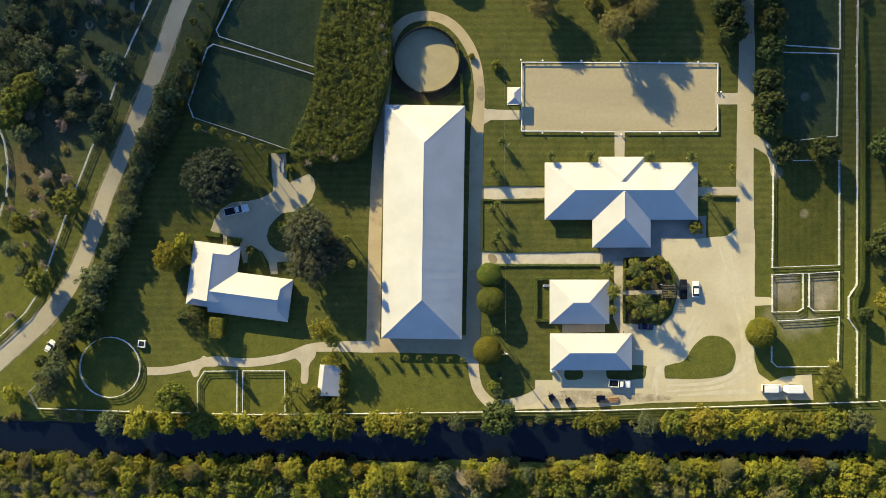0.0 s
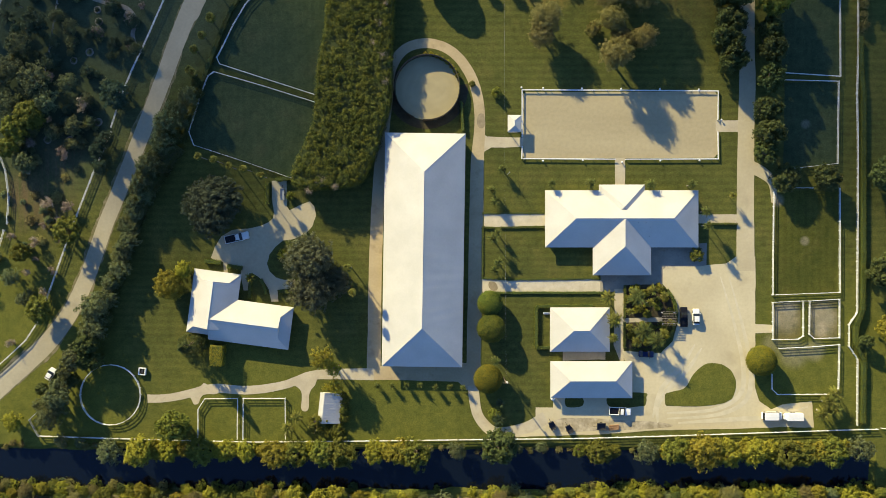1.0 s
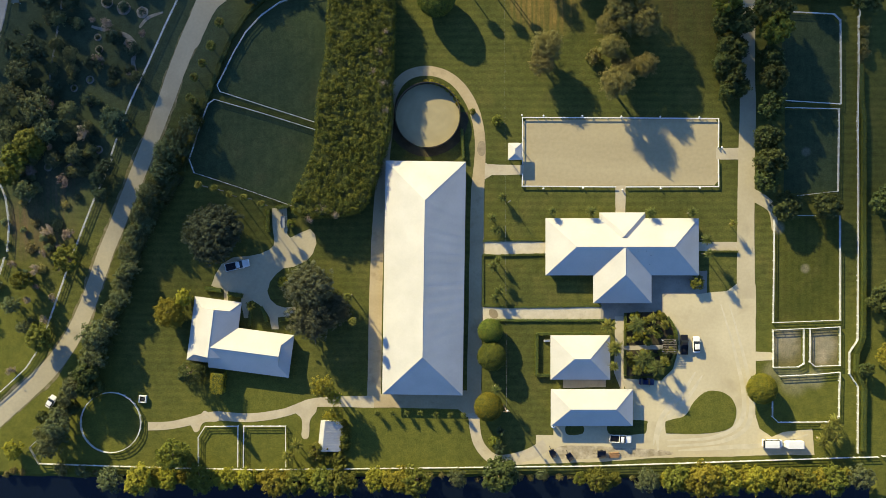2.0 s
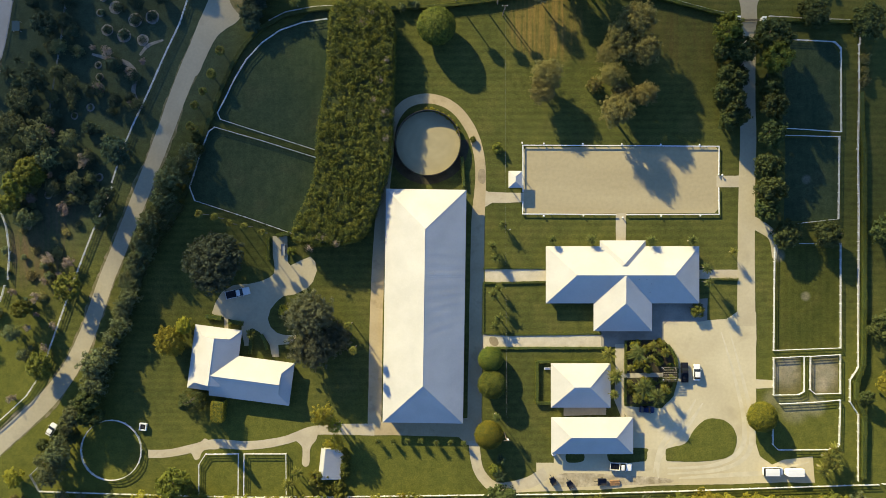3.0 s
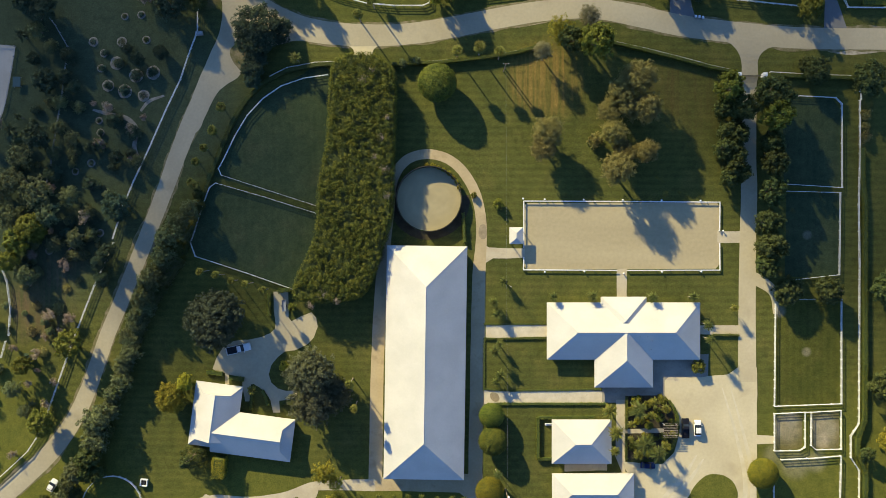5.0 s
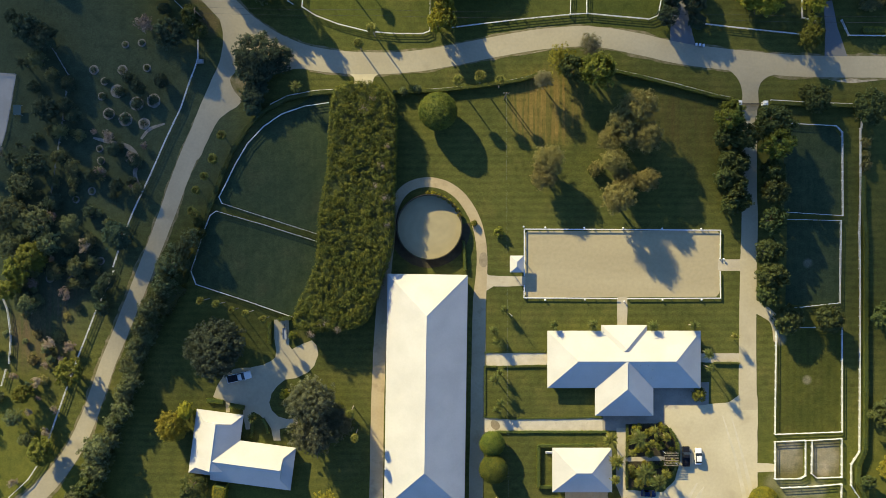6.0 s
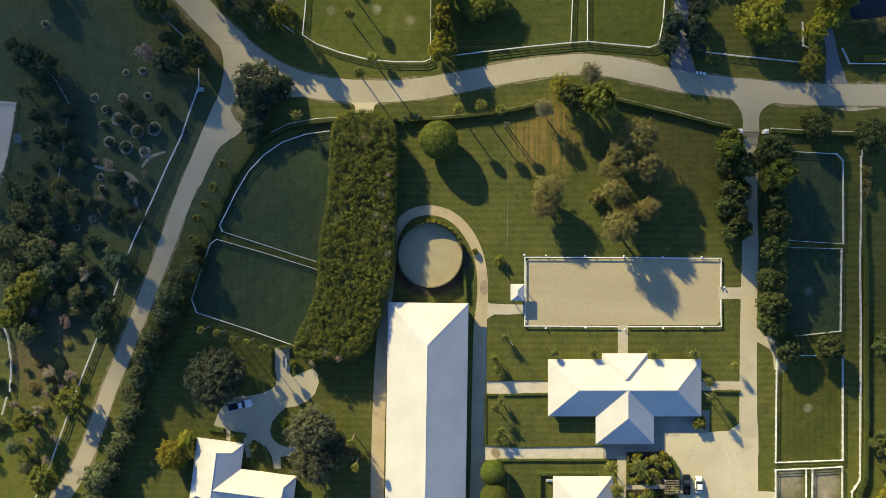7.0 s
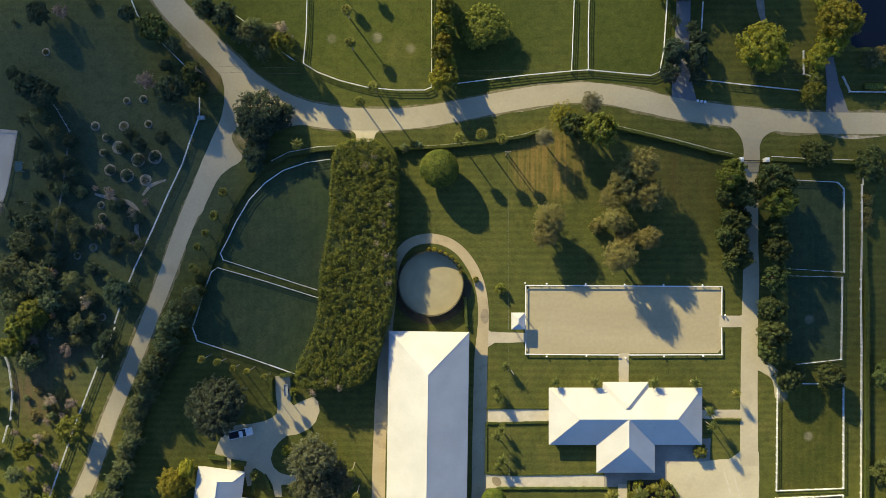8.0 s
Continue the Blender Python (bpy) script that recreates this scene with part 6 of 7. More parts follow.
plant("grey", [(-119.9, 26.7, 4.0), (-113.7, 23.7, 4.8)], "grove trees", 1.1)
plant("grey", [(-110.5, 17.5, 4.0), (-104.5, 22.5, 3.2), (-118.5, 33.5, 3.8), (-103.0, 10.5, 3.0), (-99.5, 18.0, 2.4), (-121.5, 16.5, 3.6), (-109.0, 9.0, 2.6), (-124.0, 24.0, 4.0), (-104.0, 38.5, 2.4)], "grove trees", 1.0)
plant("grey", [(-120.4, -31.5, 2.8), (-117.4, -37.6, 2.2)], "grove trees", 1.1)
plant("broad", [(-121.0, 4.0, 3.2), (-112.8, 12.0, 2.6), (-117.0, -24.5, 2.8)], "grove trees", 1.3)
plant("twiggy", [(-107.6, 98.0, 2.6), (-83.5, 78.9, 3.2), (-100.6, 16.7, 2.4), (-110.7, -10.7, 2.2), (-105.2, -11.5, 2.1), (-112.2, -17.0, 1.3), (-114.5, -21.7, 1.9), (-108.2, -21.0, 1.3), (-114.5, -26.4, 1.0), (-109.7, -29.6, 1.4), (-112.0, -35.9, 1.6), (-121.4, -50.0, 1.6), (-120.9, -20.0, 1.4), (-116.8, -30.3, 1.4)], "pale grove bushes")
plant("bush_deep", [(-91.2, 60.1, 1.6), (-94.4, 53.8, 1.4), (-89.7, 52.5, 1.8), (-86.5, 56.7, 1.8), (-81.8, 57.7, 1.6), (-95.2, 63.3, 1.0), (-96.0, 58.8, 1.0), (-96.8, 40.6, 1.0), (-115.0, 47.3, 1.6)], "young grove shrubs", 0.9)

plant("bush_ochre", [(-116.2, -15.7, 1.9), (-111.7, -14.2, 1.6), (-108.9, -9.1, 1.9), (-114.8, -8.4, 1.6), (-118.4, -2.8, 1.4), (-106.5, -3.5, 1.4), (-113.1, -21.3, 1.8)], "dry brush heaps", 0.5)

# garden bed planting
plant("shrub", [(55.5, -40.4, 1.4), (57.9, -41.9, 1.3), (61.0, -39.6, 1.4), (53.6, -47.5, 1.4), (57.8, -49.8, 1.4), (62.1, -45.1, 1.3), (57.1, -36.4, 1.4), (61.9, -35.1, 1.3), (64.4, -41.1, 1.1), (52.6, -38.0, 1.3), (58.6, -45.6, 1.3), (54.7, -50.6, 1.1)], "garden shrubs")
plant("shrub_gold", [(63.1, -37.6, 1.1), (61.1, -34.0, 1.1), (64.7, -44.3, 1.0), (63.4, -48.2, 1.1)], "garden shrubs")
bed = random.Random(8)
for k in range(46):
    x, y = bed.uniform((52.7, 39.1)[0], (65.5, 39.2)[0]), bed.uniform((-124.7, -50.8)[1], (-124.7, -33.6)[1])
    if abs(y - (-124.7, -43.1)[1]) > 1.3 and math.hypot(x - (54.6, 39.2)[0], (y - (-124.7, -42.2)[1]) * 1.1) < 10.6:
        plant(bed.choice(("shrub", "bush_dark", "bush_dark", "shrub_gold")), [(x, y, bed.uniform(0.6, 1.15))], "garden shrubs")
ring_shrubs = [(-4.6, 31.5), (-3.0, 31.4), (-1.4, 30.9), (0.0, 30.2), (1.5, 29.2), (2.8, 28.1), (3.7, 26.8), (4.5, 25.3)]
plant("shrub_gold", [(x, y, 0.75) for x, y in ring_shrubs], "shrubs round the pen")

# scattered undergrowth of the western grove
scatter = random.Random(21)
edge = [(-88.7, 102.1), (-69.4, 70.0), (-78.4, 46.9), (-93.4, 10.6), (-101.3, -9.7), (-110.6, -35.2), (-123.4, -55.0)]
for k in range(210):
    y = scatter.uniform(edge[-1][1] + 4, edge[0][1])
    limit = float(np.interp(y, [p[1] for p in edge[::-1]], [p[0] for p in edge[::-1]]))
    x = limit - 3 - abs(scatter.gauss(0, 1)) * 19
    if x < -132 or (y < -2 and scatter.random() < 0.6) or (y > edge[2][1] + 2 and scatter.random() < 0.93):
        continue
    style = scatter.choice(("bush_deep", "bush_grey", "bush_grey", "bush_grey", "twiggy"))
    plant(style, [(x, y, scatter.uniform(0.8, 2.3))], "grove undergrowth", 0.9)

# palms
palm(2.6, [(17.2, -1.4, 1.5), (14.1, -7.3, 1.4), (15.0, -10.3, 1.6), (15.7, -19.2, 1.2), (15.8, -27.6, 1.5), (14.9, -29.6, 1.5)], "lawn palms", ROW_FRONDS)
palm(4.3, [(14.3, -20.7, 1.7)], "lawn palms", ROW_FRONDS)
palm(4.0, [(30.7, -5.6, 1.4), (41.7, -5.4, 1.6), (58.2, -5.5, 1.6), (69.4, -5.7, 1.6)], "palms beside the house", ROW_FRONDS)
palm(6.0, [(73.2, -13.2, 1.6), (73.5, -17.1, 1.4)], "palms beside the house", ROW_FRONDS)
palm(10.5, [(-25.6, -28.8, 1.5), (-24.4, -35.3, 1.5)], "tall palms", FANS)
palm(7.8, [(-26.1, 87.9, 1.9), (-27.2, 97.1, 1.9), (-35.6, 112.8, 1.9), (-28.8, 114.8, 1.9), (-23.4, 72.1, 1.8), (-19.5, 76.0, 2.0), (3.8, 62.2, 2.0), (10.1, 62.7, 2.1), (15.5, 61.4, 2.0)], "tall palms", FANS)
palm(5.5, [(-40.9, 60.7, 1.8), (14.8, -54.6, 1.4)], "tall palms", ROW_FRONDS)
palm(1.7, [(-18.2, -62.0, 0.95), (-14.0, -62.0, 0.95), (-9.9, -61.9, 1.0), (-6.1, -62.0, 0.95), (-1.7, -62.4, 1.0), (2.5, -62.5, 1.0), (6.0, -62.7, 0.9)], "palm row behind the barn", ROW_FRONDS)
palm(5.0, [(46.1, -37.2, 2.1), (48.1, -43.2, 2.2), (47.7, -48.2, 1.4)], "tall palms")
palm(5.4, [(54.0, -36.4, 2.7), (55.6, -46.2, 2.9), (59.4, -48.4, 2.5)], "garden palms", ROW_FRONDS)
palm(3.7, [(58.7, -35.1, 1.5), (62.0, -36.8, 1.3), (57.9, -38.7, 1.3), (54.4, -49.4, 1.6), (52.4, -41.1, 1.1), (61.8, -46.9, 1.3), (52.4, -45.3, 1.1)], "garden palms")
palm(8.4, [(-66.4, 1.7, 1.4), (-62.0, 0.6, 1.4), (-58.2, -1.0, 1.35), (-53.9, -1.7, 1.35)], "palms beside the paddock", FANS)
palm(7.2, [(-49.5, -3.5, 1.3)], "palms beside the paddock", FANS)
palm(2.7, [(-69.1, 32.2, 1.6), (-70.7, 26.3, 1.6)], "dark-leaved small palms", FANS)
palm(3.2, [(-62.2, 47.5, 1.7), (-64.6, 40.5, 1.9), (-69.4, 25.6, 1.7), (-66.9, 36.0, 1.5)], "small palms", FANS)
palm(2.8, [(-53.7, -31.7, 1.4), (-40.8, -70.9, 1.9), (-43.0, -73.7, 1.8)], "small palms")
palm(2.6, [(15.9, -71.2, 1.9), (16.5, -66.8, 1.3)], "dark-leaved small palms", DARK_FRONDS)
palm(3.9, [(107.4, -66.4, 2.7), (109.6, -64.5, 2.2), (106.1, -69.2, 2.1), (109.3, -68.2, 1.9)], "small palms")
palm(3.6, [(81.2, -8.7, 1.1), (-98.6, -49.8, 1.9)], "small palms")
palm(3.5, [(-121.1, 40.8, 2.6), (-117.9, 67.6, 2.2), (-120.4, 33.7, 1.9), (-118.7, 44.7, 1.4), (64.1, 95.3, 1.9), (68.8, 93.7, 1.9)], "dark-leaved small palms", DARK_FRONDS)


# ringed young plants in the grove
for k, (x, y, r) in enumerate(((-99.1, 66.4, 1.3), (-91.0, 66.4, 1.4), (-84.1, 67.0, 1.1), (-96.1, 63.2, 1.1), (-92.5, 60.4, 1.8), (-96.9, 58.9, 1.1), (-85.5, 74.1, 1.1), (-90.2, 73.6, 1.0), (-113.1, 87.4, 1.1), (-84.9, 51.2, 1.6), (-90.2, 52.4, 1.9),
                               (-94.9, 54.0, 1.6), (-97.5, 44.1, 1.0), (-97.1, 40.7, 1.1), (-82.2, 57.7, 1.9), (-87.0, 56.9, 1.9), (-99.7, 32.1, 1.1), (-104.2, 29.7, 1.0), (-99.9, 25.7, 1.0), (-97.2, 12.3, 1.1), (-88.8, 42.6, 1.1), (-105.2, 7.2, 1.1), (-111.6, 7.3, 1.1))):
    rnd = np.random.default_rng(60 + k)
    ob = thing("mulch_ring", pose(x, y, 0), "pale mulch ring round a young plant", "plant bed", "ringed young plants")
    bm = bmesh.new()
    n, rings = 28, []
    for rad, z in ((r * 0.55, 0.03), (r * 0.82, 0.10), (r * 0.98, 0.06), (r * 1.05, 0.0)):
        rings.append([bm.verts.new((rad * math.cos(i * math.tau / n) * (1 + rnd.uniform(-0.06, 0.06)), rad * math.sin(i * math.tau / n) * (1 + rnd.uniform(-0.06, 0.06)), z)) for i in range(n)])
    for u, v in zip(rings, rings[1:]):
        for i in range(n):
            bm.faces.new((u[i], v[i], v[(i + 1) % n], u[(i + 1) % n]))
    bm.faces.new(rings[0])
    part("mulch", bm, MULCH, ob)
    q = ball_points(160, rnd)
    q[:, 2] = np.abs(q[:, 2])
    leaf_part("plant", q * r * 0.8 * (0.5 + 0.5 * rnd.random((160, 1))), q, 0.2, rnd, (LEAF_SHADED, LEAF_GREY, LEAF_DARK)[k % 3], ob)


# ---- vehicles ----
def wheel(parent, x, y, r, w=0.24):
    bm = bmesh.new()
    bmesh.ops.create_cone(bm, cap_ends=True, segments=18, radius1=r, radius2=r, depth=w, matrix=Matrix.Translation((x, y, r)) @ Matrix.Rotation(radians(90), 4, "X"))
    t = part("wheel", bm, RUBBER, parent)
    bm = bmesh.new()
    bmesh.ops.create_cone(bm, cap_ends=True, segments=14, radius1=r * 0.6, radius2=r * 0.55, depth=w + 0.02, matrix=Matrix.Translation((x, y, r)) @ Matrix.Rotation(radians(90), 4, "X"))
    part("rim", bm, CHROME, t)


def loft(bm, sections):
    """Joins cross-sections (x, half width, low, high, shoulder) front to back into a rounded shell."""
    rings = []
    for x, w, lo, hi, sh in sections:
        ring_ = [(-w, lo), (-w, lo + (hi - lo) * 0.7), (-w * sh, hi), (0, hi + 0.02), (w * sh, hi), (w, lo + (hi - lo) * 0.7), (w, lo)]
        rings.append([bm.verts.new((x, y, z)) for y, z in ring_])
    for u, v in zip(rings, rings[1:]):
        for i in range(len(u)):
            j = (i + 1) % len(u)
            bm.faces.new((u[i], v[i], v[j], u[j]))
    bm.faces.new(rings[0])
    bm.faces.new(rings[-1][::-1])
    bmesh.ops.recalc_face_normals(bm, faces=bm.faces)


def quad(name, pts, material, parent, thick=0.02):
    bm = bmesh.new()
    f = bm.faces.new([bm.verts.new(p) for p in pts])
    bm.normal_update()
    ext = bmesh.ops.extrude_face_region(bm, geom=[f])
    bmesh.ops.translate(bm, verts=[v for v in ext["geom"] if isinstance(v, bmesh.types.BMVert)], vec=f.normal * thick)
    bmesh.ops.recalc_face_normals(bm, faces=bm.faces)
    return part(name, bm, material, parent)


def car(x, y, turn, length, width, paint, label, pickup=False, load=None, height=1.5, van=False):
    """A parked car or pickup that faces +x before it is turned."""
    ob = thing("pickup_truck" if pickup else "car", pose(x, y, 0.06, 0, 0, turn), label, "truck" if pickup else "car", "parked vehicles")
    l, w, h = length / 2, width / 2, height
    belt = 0.62 * h
    bm = bmesh.new()
    if pickup:
        loft(bm, [(l, w * 0.86, 0.45, belt * 0.86, 0.85), (l * 0.93, w * 0.97, 0.35, belt * 0.96, 0.88), (l * 0.5, w, 0.32, belt, 0.9), (-l * 0.12, w, 0.32, belt, 0.92)])
    else:
        loft(bm, [(l, w * 0.8, 0.4, belt * 0.78, 0.85), (l * 0.9, w * 0.96, 0.3, belt * 0.9, 0.85), (l * 0.45, w, 0.26, belt, 0.88), (-l * 0.6, w, 0.26, belt * 1.02, 0.88), (-l * 0.93, w * 0.95, 0.3, belt, 0.85), (-l, w * 0.82, 0.4, belt * 0.85, 0.85)])
    part("body", bm, paint, ob)
    if van:
        a0, a1, a2, a3 = l * 0.72, l * 0.55, -l * 0.88, -l * 0.97
    elif pickup:
        a0, a1, a2, a3 = l * 0.46, l * 0.26, -l * 0.02, -l * 0.1
    else:
        a0, a1, a2, a3 = l * 0.42, l * 0.12, -l * 0.55, -l * 0.82
    bm = bmesh.new()
    top = w * (0.94 if van else 0.75)
    loft(bm, [(a1, top * 0.99, h - 0.08, h, 0.9), ((a1 + a2) / 2, top, h - 0.06, h + 0.03, 0.9), (a2, top * 0.99, h - 0.08, h, 0.9)])
    part("roof", bm, paint, ob)
    b, t = (w * 0.97, w * 0.92) if van else (w * 0.92, w * 0.74)
    quad("windscreen", [(a0, -b, belt), (a0, b, belt), (a1, t, h - 0.05), (a1, -t, h - 0.05)], GLASS, ob)
    quad("rear_window", [(a3, b, belt), (a3, -b, belt), (a2, -t, h - 0.05), (a2, t, h - 0.05)], GLASS, ob)
    for s in (-1, 1):
        quad("side_window", [(a0, s * b, belt), (a1, s * t, h - 0.05), (a2, s * t, h - 0.05), (a3, s * b, belt)], GLASS, ob)
        quad("headlight", [(l * 0.985, s * w * 0.78, belt * 0.62), (l * 0.985, s * w * 0.45, belt * 0.62), (l * 0.97, s * w * 0.45, belt * 0.8), (l * 0.97, s * w * 0.78, belt * 0.8)], CHROME, ob, 0.03)
        quad("tail_light", [(-l * 0.995, s * w * 0.8, belt * 0.6), (-l * 0.995, s * w * 0.55, belt * 0.6), (-l * 0.985, s * w * 0.55, belt * 0.85), (-l * 0.985, s * w * 0.8, belt * 0.85)], RED_LENS, ob, 0.03)
        for fx in (0.62, -0.62):
            wheel(ob, l * fx, s * (w - 0.1), 0.36)
        bm = bmesh.new()
        box(bm, a0 - 0.15, s * (w + 0.02), belt + 0.02, a0 + 0.05, s * (w + 0.2), belt + 0.16)
        part("wing_mirror", bm, paint, ob)
    if pickup:
        rear = -l * 0.12
        bm = bmesh.new()
        box(bm, -l, -w, 0.45, rear, w, 0.62)
        part("bed_floor", bm, load or BLACK_PAINT, ob)
        for s in (-1, 1):
            bm = bmesh.new()
            box(bm, -l, s * w, 0.4, rear, s * (w - 0.12), belt)
            part("bed_side", bm, paint, ob)
        bm = bmesh.new()
        box(bm, -l, -w + 0.12, 0.5, -l + 0.08, w - 0.12, belt * 0.98)
        part("tailgate", bm, paint, ob)
        bm = bmesh.new()
        for k in range(4):
            bx = rear - 0.3 - (rear + l - 0.6) * k / 4
            box(bm, bx - 0.35, -w * (0.6 - 0.1 * k), 0.62, bx, w * (0.3 + 0.12 * k), 0.8 + 0.08 * (k % 3))
        part("cargo", bm, load or BLACK_PAINT, ob)
    return ob


def trailer(x, y, turn, length, width, height, paint, label, closed=True):
    ob = thing("trailer", pose(x, y, 0.06, 0, 0, turn), label, "trailer", "parked vehicles")
    l, w = length / 2, width / 2
    bm = bmesh.new()
    if closed:
        loft(bm, [(l, w * 0.55, 0.5, height * 0.9, 0.9), (l * 0.72, w, 0.45, height, 0.92), (-l * 0.95, w, 0.45, height, 0.92), (-l, w * 0.96, 0.5, height * 0.97, 0.9)])
        part("body", bm, paint, ob)
    else:
        box(bm, -l, -w, 0.45, l, w, 0.55)
        part("floor", bm, paint, ob)
        for x0, y0, x1, y1 in ((-l, -w, l, -w + 0.07), (-l, w - 0.07, l, w), (-l, -w + 0.07, -l + 0.07, w - 0.07), (l - 0.07, -w + 0.07, l, w - 0.07)):
            bm = bmesh.new()
            box(bm, x0, y0, 0.55, x1, y1, height)
            part("side", bm, paint, ob)
    bm = bmesh.new()
    tube(bm, [(l * 0.8, 0, 0.5), (l + 1.0, 0, 0.5)], [0.07, 0.05], 6)
    tube(bm, [(l + 0.9, 0, 0.0), (l + 0.9, 0, 0.55)], [0.05, 0.05], 6)
    part("drawbar", bm, BLACK_PAINT, ob)
    for s in (-1, 1):
        for fx in ((0.12, -0.2) if closed else (-0.05,)):
            wheel(ob, l * fx, s * (w + 0.02), 0.33)
    return ob


car(*(71.8, -42.8), 90, 4.6, 1.9, WHITE, "white parked car on the gravel court")
car(*(68.3, -42.8), 90, 5.6, 2.0, BLACK_PAINT, "black pickup truck with an open bed", True, BLACK_PAINT, 1.75)
car(*(50.3, -69.4), -3, 6.1, 2.1, WHITE, "white pickup truck with a dark loaded bed", True, BLACK_PAINT, 1.85)
car(*(-57.8, -20.4), 13, 6.9, 2.2, WHITE, "white pickup truck with a long dark bed", True, BLACK_PAINT, 1.85)
car(*(-110.4, -58.9), 58, 3.7, 1.9, WHITE, "small white car on the grass verge")
trailer(*(-45.0, -8.2), 92, 3.3, 1.15, 0.8, GREY_PAINT, "narrow pale grey trailer parked by a hedge", False)
area("lawn_patch", [(35.2, -65.6), (39.6, -65.6), (39.8, -68.0), (35.4, -68.2)], 0.058, GRASS, "small lawn in the shade of the garage", category="lawn")
car(*(57.7, -53.3), -3, 4.2, 1.8, BLUE_PAINT, "dark blue car in the garden's shade")
car(*(93.1, -70.7), 0, 5.6, 2.2, WHITE, "white van beside the paddock fence", False, None, 2.1, True)
trailer(*(99.0, -70.9), 180, 5.2, 2.1, 2.2, WHITE, "white closed horse trailer on the gravel")
trailer(*(31.2, -73.5), 115, 2.3, 1.5, 1.2, DARK, "small dark open dump trailer", False)
trailer(*(36.0, -74.5), 118, 2.3, 1.5, 1.1, DARK, "small dark open dump trailer", False)
trailer(*(45.0, -73.7), 180, 2.4, 1.9, 1.2, DARK, "dark open trailer with a metal frame", False)
ob = thing("board_stack", pose(*(48.7, -74.1), 0.05, 0, 0, 4), "low stack of weathered brown boards", "boards")
for k in range(5):
    bm = bmesh.new()
    box(bm, -1.4 + 0.1 * (k % 2), -0.75 + 0.3 * k, 0, 1.3 + 0.1 * (k % 3), -0.5 + 0.3 * k, 0.35 + 0.05 * (k % 3))
    part("board", bm, RUST, ob)
ob = thing("water_tank", pose(*(31.3, -65.7), 0.04), "small white water tank beside the garage", "tank")
bm = bmesh.new()
tube(bm, [(0, 0, 0), (0, 0, 1.3), (0, 0, 1.5)], [0.6, 0.6, 0.3], 16)
part("body", bm, WHITE, ob)
bm = bmesh.new()
tube(bm, [(0, 0, 1.48), (0, 0, 1.6)], [0.16, 0.16], 10)
part("cap", bm, DARK, ob)

# small garden furniture
ob = thing("planter_box", pose(*(-84.6, -58.2), 0, 0, 0, -6), "square white wooden planter box on the lawn", "planter")
for x0, y0, x1, y1 in ((-1, -1, 1, -0.75), (-1, 0.75, 1, 1), (-1, -0.75, -0.75, 0.75), (0.75, -0.75, 1, 0.75)):
    bm = bmesh.new()
    box(bm, x0, y0, 0, x1, y1, 0.9)
    part("board", bm, WHITE, ob)
bm = bmesh.new()
box(bm, -0.75, -0.75, 0, 0.75, 0.75, 0.5)
part("soil", bm, SOIL, ob)
bm = bmesh.new()
box(bm, -0.3, -0.3, 0.5, 0.3, 0.3, 0.95)
part("pump", bm, DARK, ob)
ob = thing("bench", pose(*(29.6, -41.8), 0), "white garden bench in a hedged court", "bench")
bm = bmesh.new()
box(bm, -0.9, -0.3, 0.4, 0.9, 0.3, 0.46)
part("seat", bm, WHITE, ob)
bm = bmesh.new()
box(bm, -0.9, 0.26, 0.46, 0.9, 0.32, 0.95)
part("backrest", bm, WHITE, ob)
for sx in (-0.8, 0.8):
    for sy in (-0.22, 0.22):
        bm = bmesh.new()
        box(bm, sx - 0.04, sy - 0.04, 0, sx + 0.04, sy + 0.04, 0.4)
        part("leg", bm, WHITE, ob)
for x, y in ((83.0, 56.8), (90.3, 56.7)):
    ob = thing("gate_pillar", pose(x, y, 0), "square white gate pillar with a cap", "gate pillar", "entrance pillars")
    bm = bmesh.new()
    box(bm, -0.5, -0.5, 0, 0.5, 0.5, 2.0)
    part("shaft", bm, WHITE, ob)
    bm = bmesh.new()
    box(bm, -0.62, -0.62, 2.0, 0.62, 0.62, 2.15)
    tube(bm, [(0, 0, 2.15), (0, 0, 2.4)], [0.6, 0.05], 4)
    part("cap", bm, WHITE, ob)
ob = thing("entrance_gate", pose(*(86.6, 56.6), 0), "dark barred double entrance gate", "gate")
for s in (-1, 1):
    for z in (0.2, 1.6):
        bm = bmesh.new()
        box(bm, s * 0.03, -0.04, z, s * 3.0, 0.04, z + 0.1)
        part("rail", bm, DARK, ob)
    for k in range(12):
        bm = bmesh.new()
        box(bm, s * (0.1 + 0.25 * k) - 0.03, -0.03, 0.2, s * (0.1 + 0.25 * k) + 0.03, 0.03, 1.9)
        part("bar", bm, DARK, ob)
ob = thing("pergola", pose(*(63.7, -43.1), 0), "small weathered wooden pergola over a path", "pergola")
for sx in (-1.7, 1.7):
    for sy in (-1.6, 1.6):
        bm = bmesh.new()
        box(bm, sx - 0.06, sy - 0.06, 0, sx + 0.06, sy + 0.06, 2.2)
        part("post", bm, WHITE, ob)
for k in range(9):
    bm = bmesh.new()
    box(bm, -2.1, -1.9 + 0.47 * k, 2.2, 2.1, -1.84 + 0.47 * k, 2.34)
    part("slat", bm, PALM_BARK, ob)
ob = thing("utility_pole", pose(*(17.5, -60.0), 0), "tall weathered wooden utility pole", "utility pole")
bm = bmesh.new()
tube(bm, [(0, 0, -0.2), (0, 0, 9.5)], [0.16, 0.11], 10)
part("shaft", bm, BARK, ob)
bm = bmesh.new()
box(bm, -0.9, -0.06, 8.9, 0.9, 0.06, 9.05)
part("crossarm", bm, BARK, ob)
bm = bmesh.new()
tube(bm, [(0.35, 0, 7.6), (0.35, 0, 8.5)], [0.25, 0.25], 10)
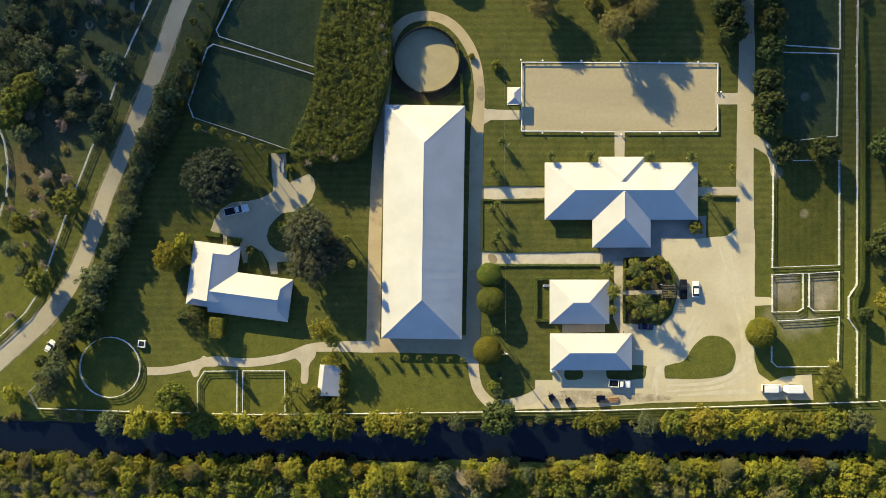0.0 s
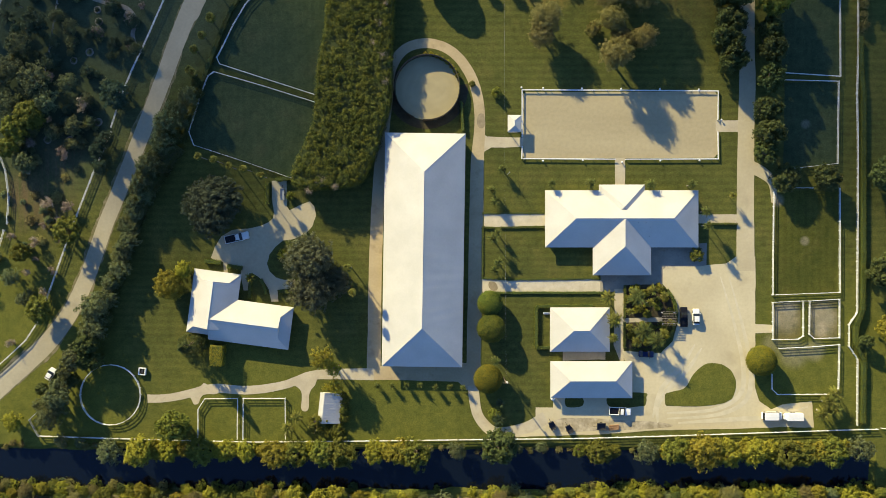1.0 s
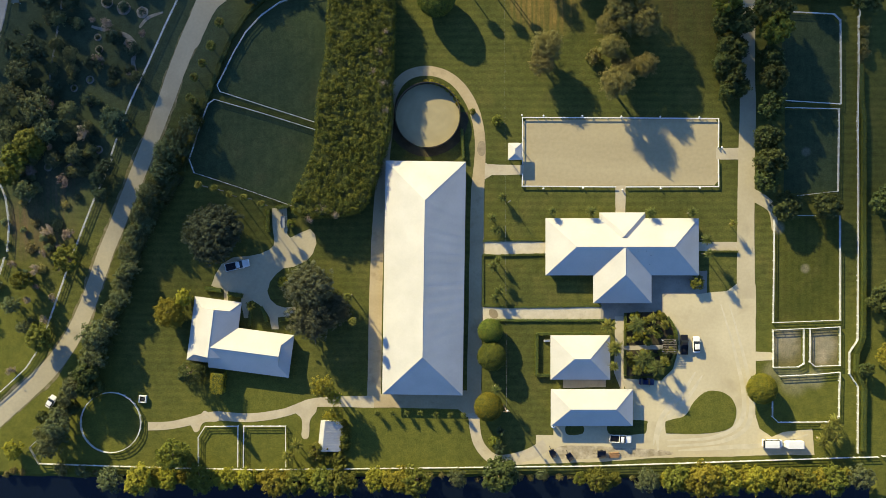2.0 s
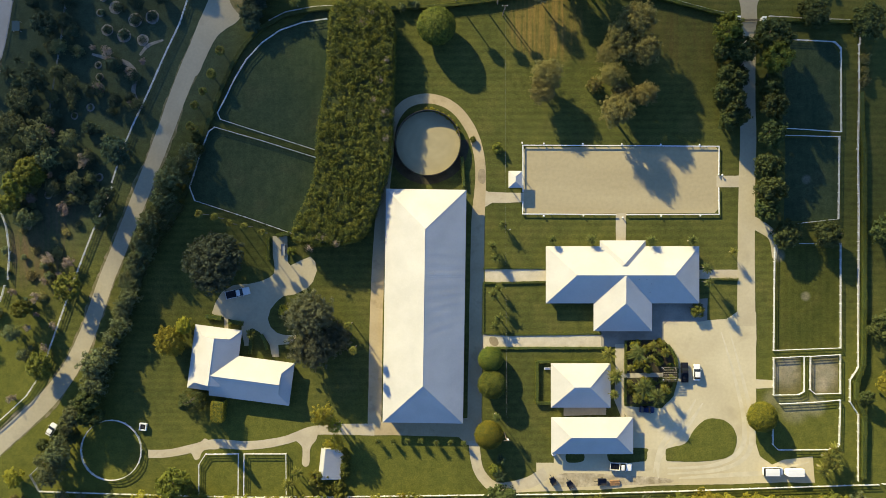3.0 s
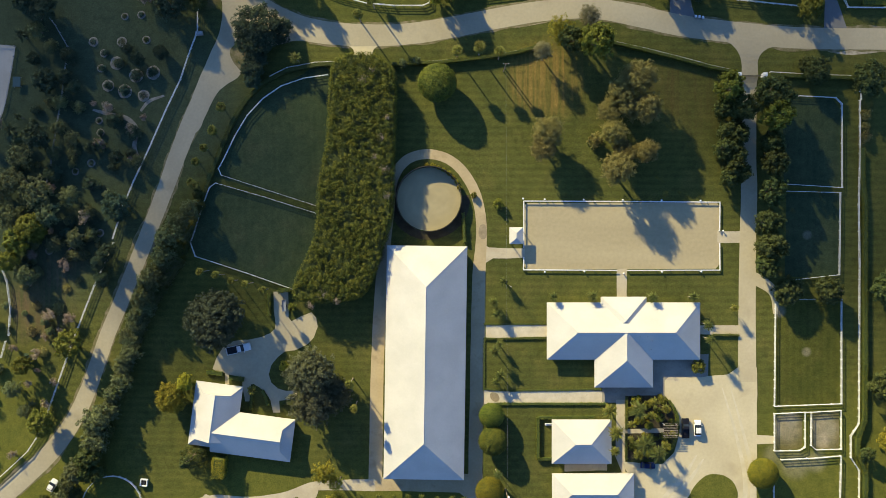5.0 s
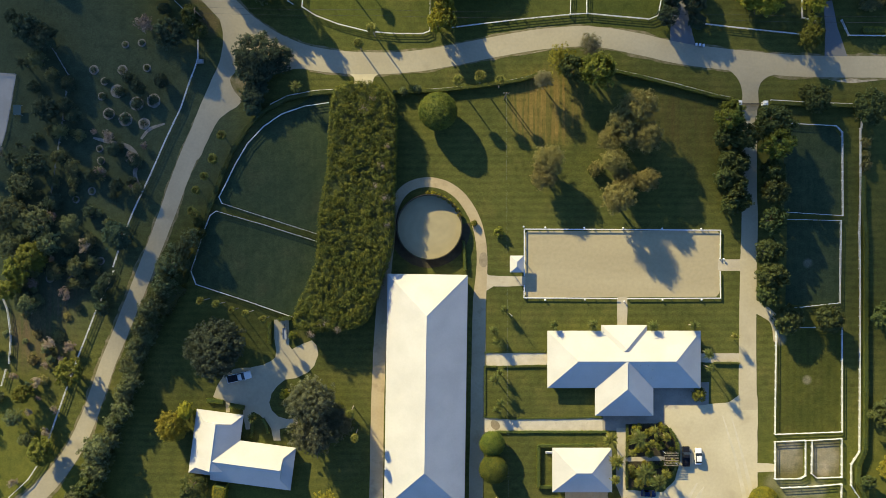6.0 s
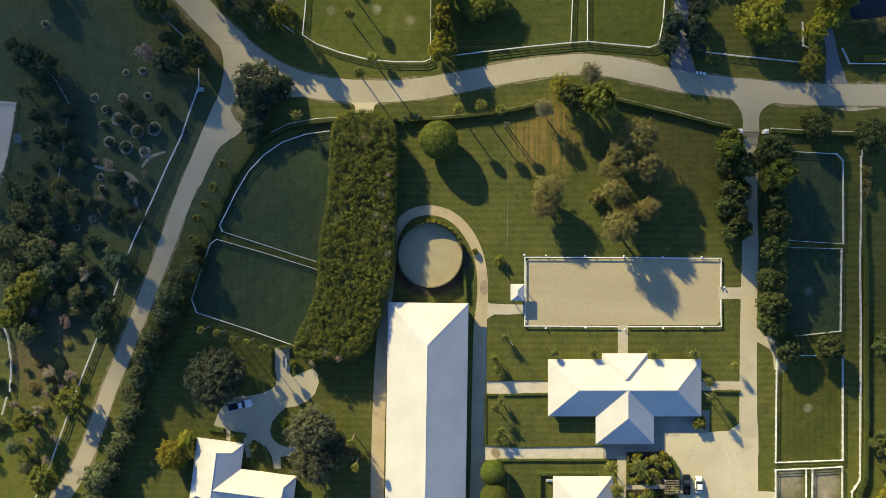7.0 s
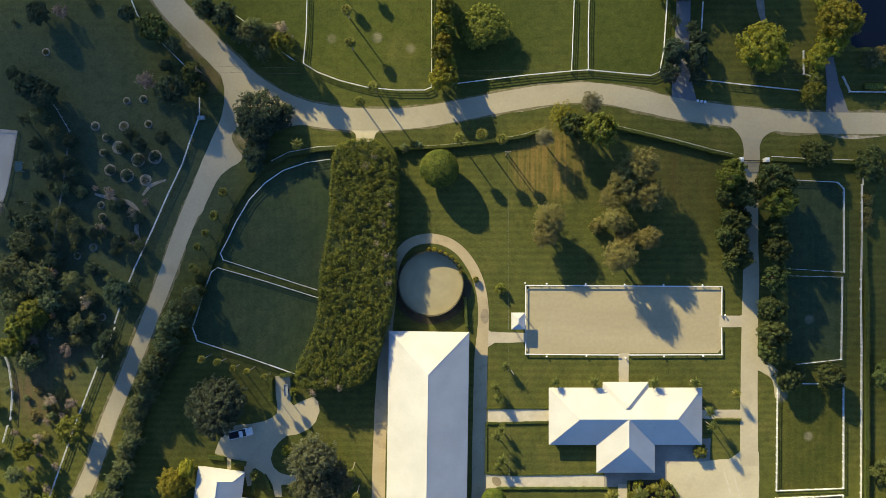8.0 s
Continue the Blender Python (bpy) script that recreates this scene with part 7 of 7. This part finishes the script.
part("transformer", bm, WHITE, ob)
ob = thing("awning", pose(*(-120.3, 54.9), 0), "small teal shade panel beside the yard", "awning")
bm = bmesh.new()
box(bm, -1.1, -1.4, 1.0, 1.1, 1.4, 1.06)
part("panel", bm, POOL_BLUE, ob)
for sx in (-1.0, 1.0):
    for sy in (-1.3, 1.3):
        bm = bmesh.new()
        box(bm, sx - 0.04, sy - 0.04, 0, sx + 0.04, sy + 0.04, 1.0)
        part("post", bm, WHITE, ob)

ob = thing("lamp_post", pose(18.6, -2.6, 0), "slender grey lamp post on the lawn", "lamp post")
bm = bmesh.new()
tube(bm, [(0, 0, -0.1), (0, 0, 7.0)], [0.09, 0.05], 8)
part("shaft", bm, GREY_PAINT, ob)
bm = bmesh.new()
tube(bm, [(0, 0, 6.95), (0, 0, 7.05), (0, 0, 7.2)], [0.1, 0.16, 0.06], 8)
part("lamp_head", bm, GREY_PAINT, ob)

ob = thing("utility_pole", pose(-29.0, -56.6, 0), "short dark wooden utility pole beside the path", "utility pole")
bm = bmesh.new()
tube(bm, [(0, 0, -0.2), (0, 0, 5.2)], [0.15, 0.11], 10)
part("shaft", bm, BARK, ob)
bm = bmesh.new()
box(bm, -0.75, -0.06, 4.7, 0.75, 0.06, 4.85)
part("crossarm", bm, BARK, ob)

# overhead line along the northern lane
ob = thing("utility_pole", pose(*(-67.9, 80.7), 0), "tall wooden utility pole beside the lane", "utility pole")
bm = bmesh.new()
tube(bm, [(0, 0, -0.2), (0, 0, 9.0)], [0.16, 0.11], 10)
part("shaft", bm, BARK, ob)
bm = bmesh.new()
box(bm, -0.06, -0.9, 8.4, 0.06, 0.9, 8.55)
part("crossarm", bm, BARK, ob)
line = thing("overhead_cable", pose(0, 0, 0), "thin overhead cables above the northern lane", "cable")
start, stop = Vector((*(-67.9, 80.7), 8.6)), Vector((*(125.4, 78.1), 8.6))
for off in (-0.8, 0.8):
    bm = bmesh.new()
    tube(bm, [tuple(start.lerp(stop, k / 24) + Vector((0, off, -0.9 * abs(math.sin(k * math.pi / 6))))) for k in range(25)], [0.022] * 25, 4)
    part("cable", bm, DARK, line)

# the service line from the road to the pole behind the barn
ob = thing("utility_pole", pose(*(17.0, 58.1), 0), "tall wooden utility pole beside the roadside hedge", "utility pole")
bm = bmesh.new()
tube(bm, [(0, 0, -0.2), (0, 0, 9.2)], [0.16, 0.11], 10)
part("shaft", bm, BARK, ob)
bm = bmesh.new()
box(bm, -0.8, -0.06, 8.6, 0.8, 0.06, 8.75)
part("crossarm", bm, BARK, ob)
for sx in (-0.7, 0.0, 0.7):
    bm = bmesh.new()
    tube(bm, [(sx, 0, 8.75), (sx, 0, 8.95)], [0.06, 0.09], 8)
    part("insulator", bm, WHITE, ob)
line = thing("overhead_cable", pose(0, 0, 0), "thin pale service cable over the lawn", "cable")
start, stop = Vector((*(17.5, -60.0), 9.1)), Vector((*(17.0, 58.1), 8.9))
bm = bmesh.new()
tube(bm, [tuple(start.lerp(stop, k / 24) + Vector((0, 0, -1.2 * math.sin(k * math.pi / 24)))) for k in range(25)], [0.009] * 25, 5)
part("cable", bm, GREY_PAINT, line)

# ---- small things along the lanes ----
cabinet = thing("utility_cabinet", pose(-69.0, 68.7, 0, 0, 0, 6), "low pale grey utility cabinet beside a white fence", "utility cabinet")
bm = bmesh.new()
box(bm, -0.85, -0.4, 0.08, 0.85, 0.4, 1.05)
part("body", bm, GREY_PAINT, cabinet)
bm = bmesh.new()
box(bm, -0.92, -0.46, 1.05, 0.92, 0.46, 1.13)
part("lid", bm, GREY_PAINT, cabinet)
bm = bmesh.new()
box(bm, -1.0, -0.55, 0, 1.0, 0.55, 0.08)
part("plinth", bm, CONCRETE, cabinet)


def wheeled_bin(x, y, turn):
    ob = thing("wheeled_bin", pose(x, y, 0, 0, 0, turn), "pale grey wheeled bin at the lane's edge", "bin", "bins beside the lane")
    bm = bmesh.new()
    box(bm, -0.28, -0.33, 0.08, 0.28, 0.33, 0.98)
    for v in bm.verts:
        if v.co.z < 0.5:
            v.co.x *= 0.78
            v.co.y *= 0.78
    part("body", bm, GREY_PAINT, ob)
    bm = bmesh.new()
    box(bm, -0.31, -0.38, 0.98, 0.31, 0.36, 1.05)
    part("lid", bm, WHITE, ob)
    for sx in (-0.24, 0.24):
        bm = bmesh.new()
        tube(bm, [(sx - 0.03, 0.3, 0.1), (sx + 0.03, 0.3, 0.1)], [0.1, 0.1], 12)
        part("wheel", bm, BLACK_PAINT, ob)
    bm = bmesh.new()
    tube(bm, [(-0.24, 0.4, 0.95), (0.24, 0.4, 0.95)], [0.02, 0.02], 8)
    part("handle", bm, BLACK_PAINT, ob)


for x, y, turn in ((71.2, 73.4, 8), (72.2, 73.3, -4), (73.2, 73.1, 12)):
    wheeled_bin(x, y, turn)
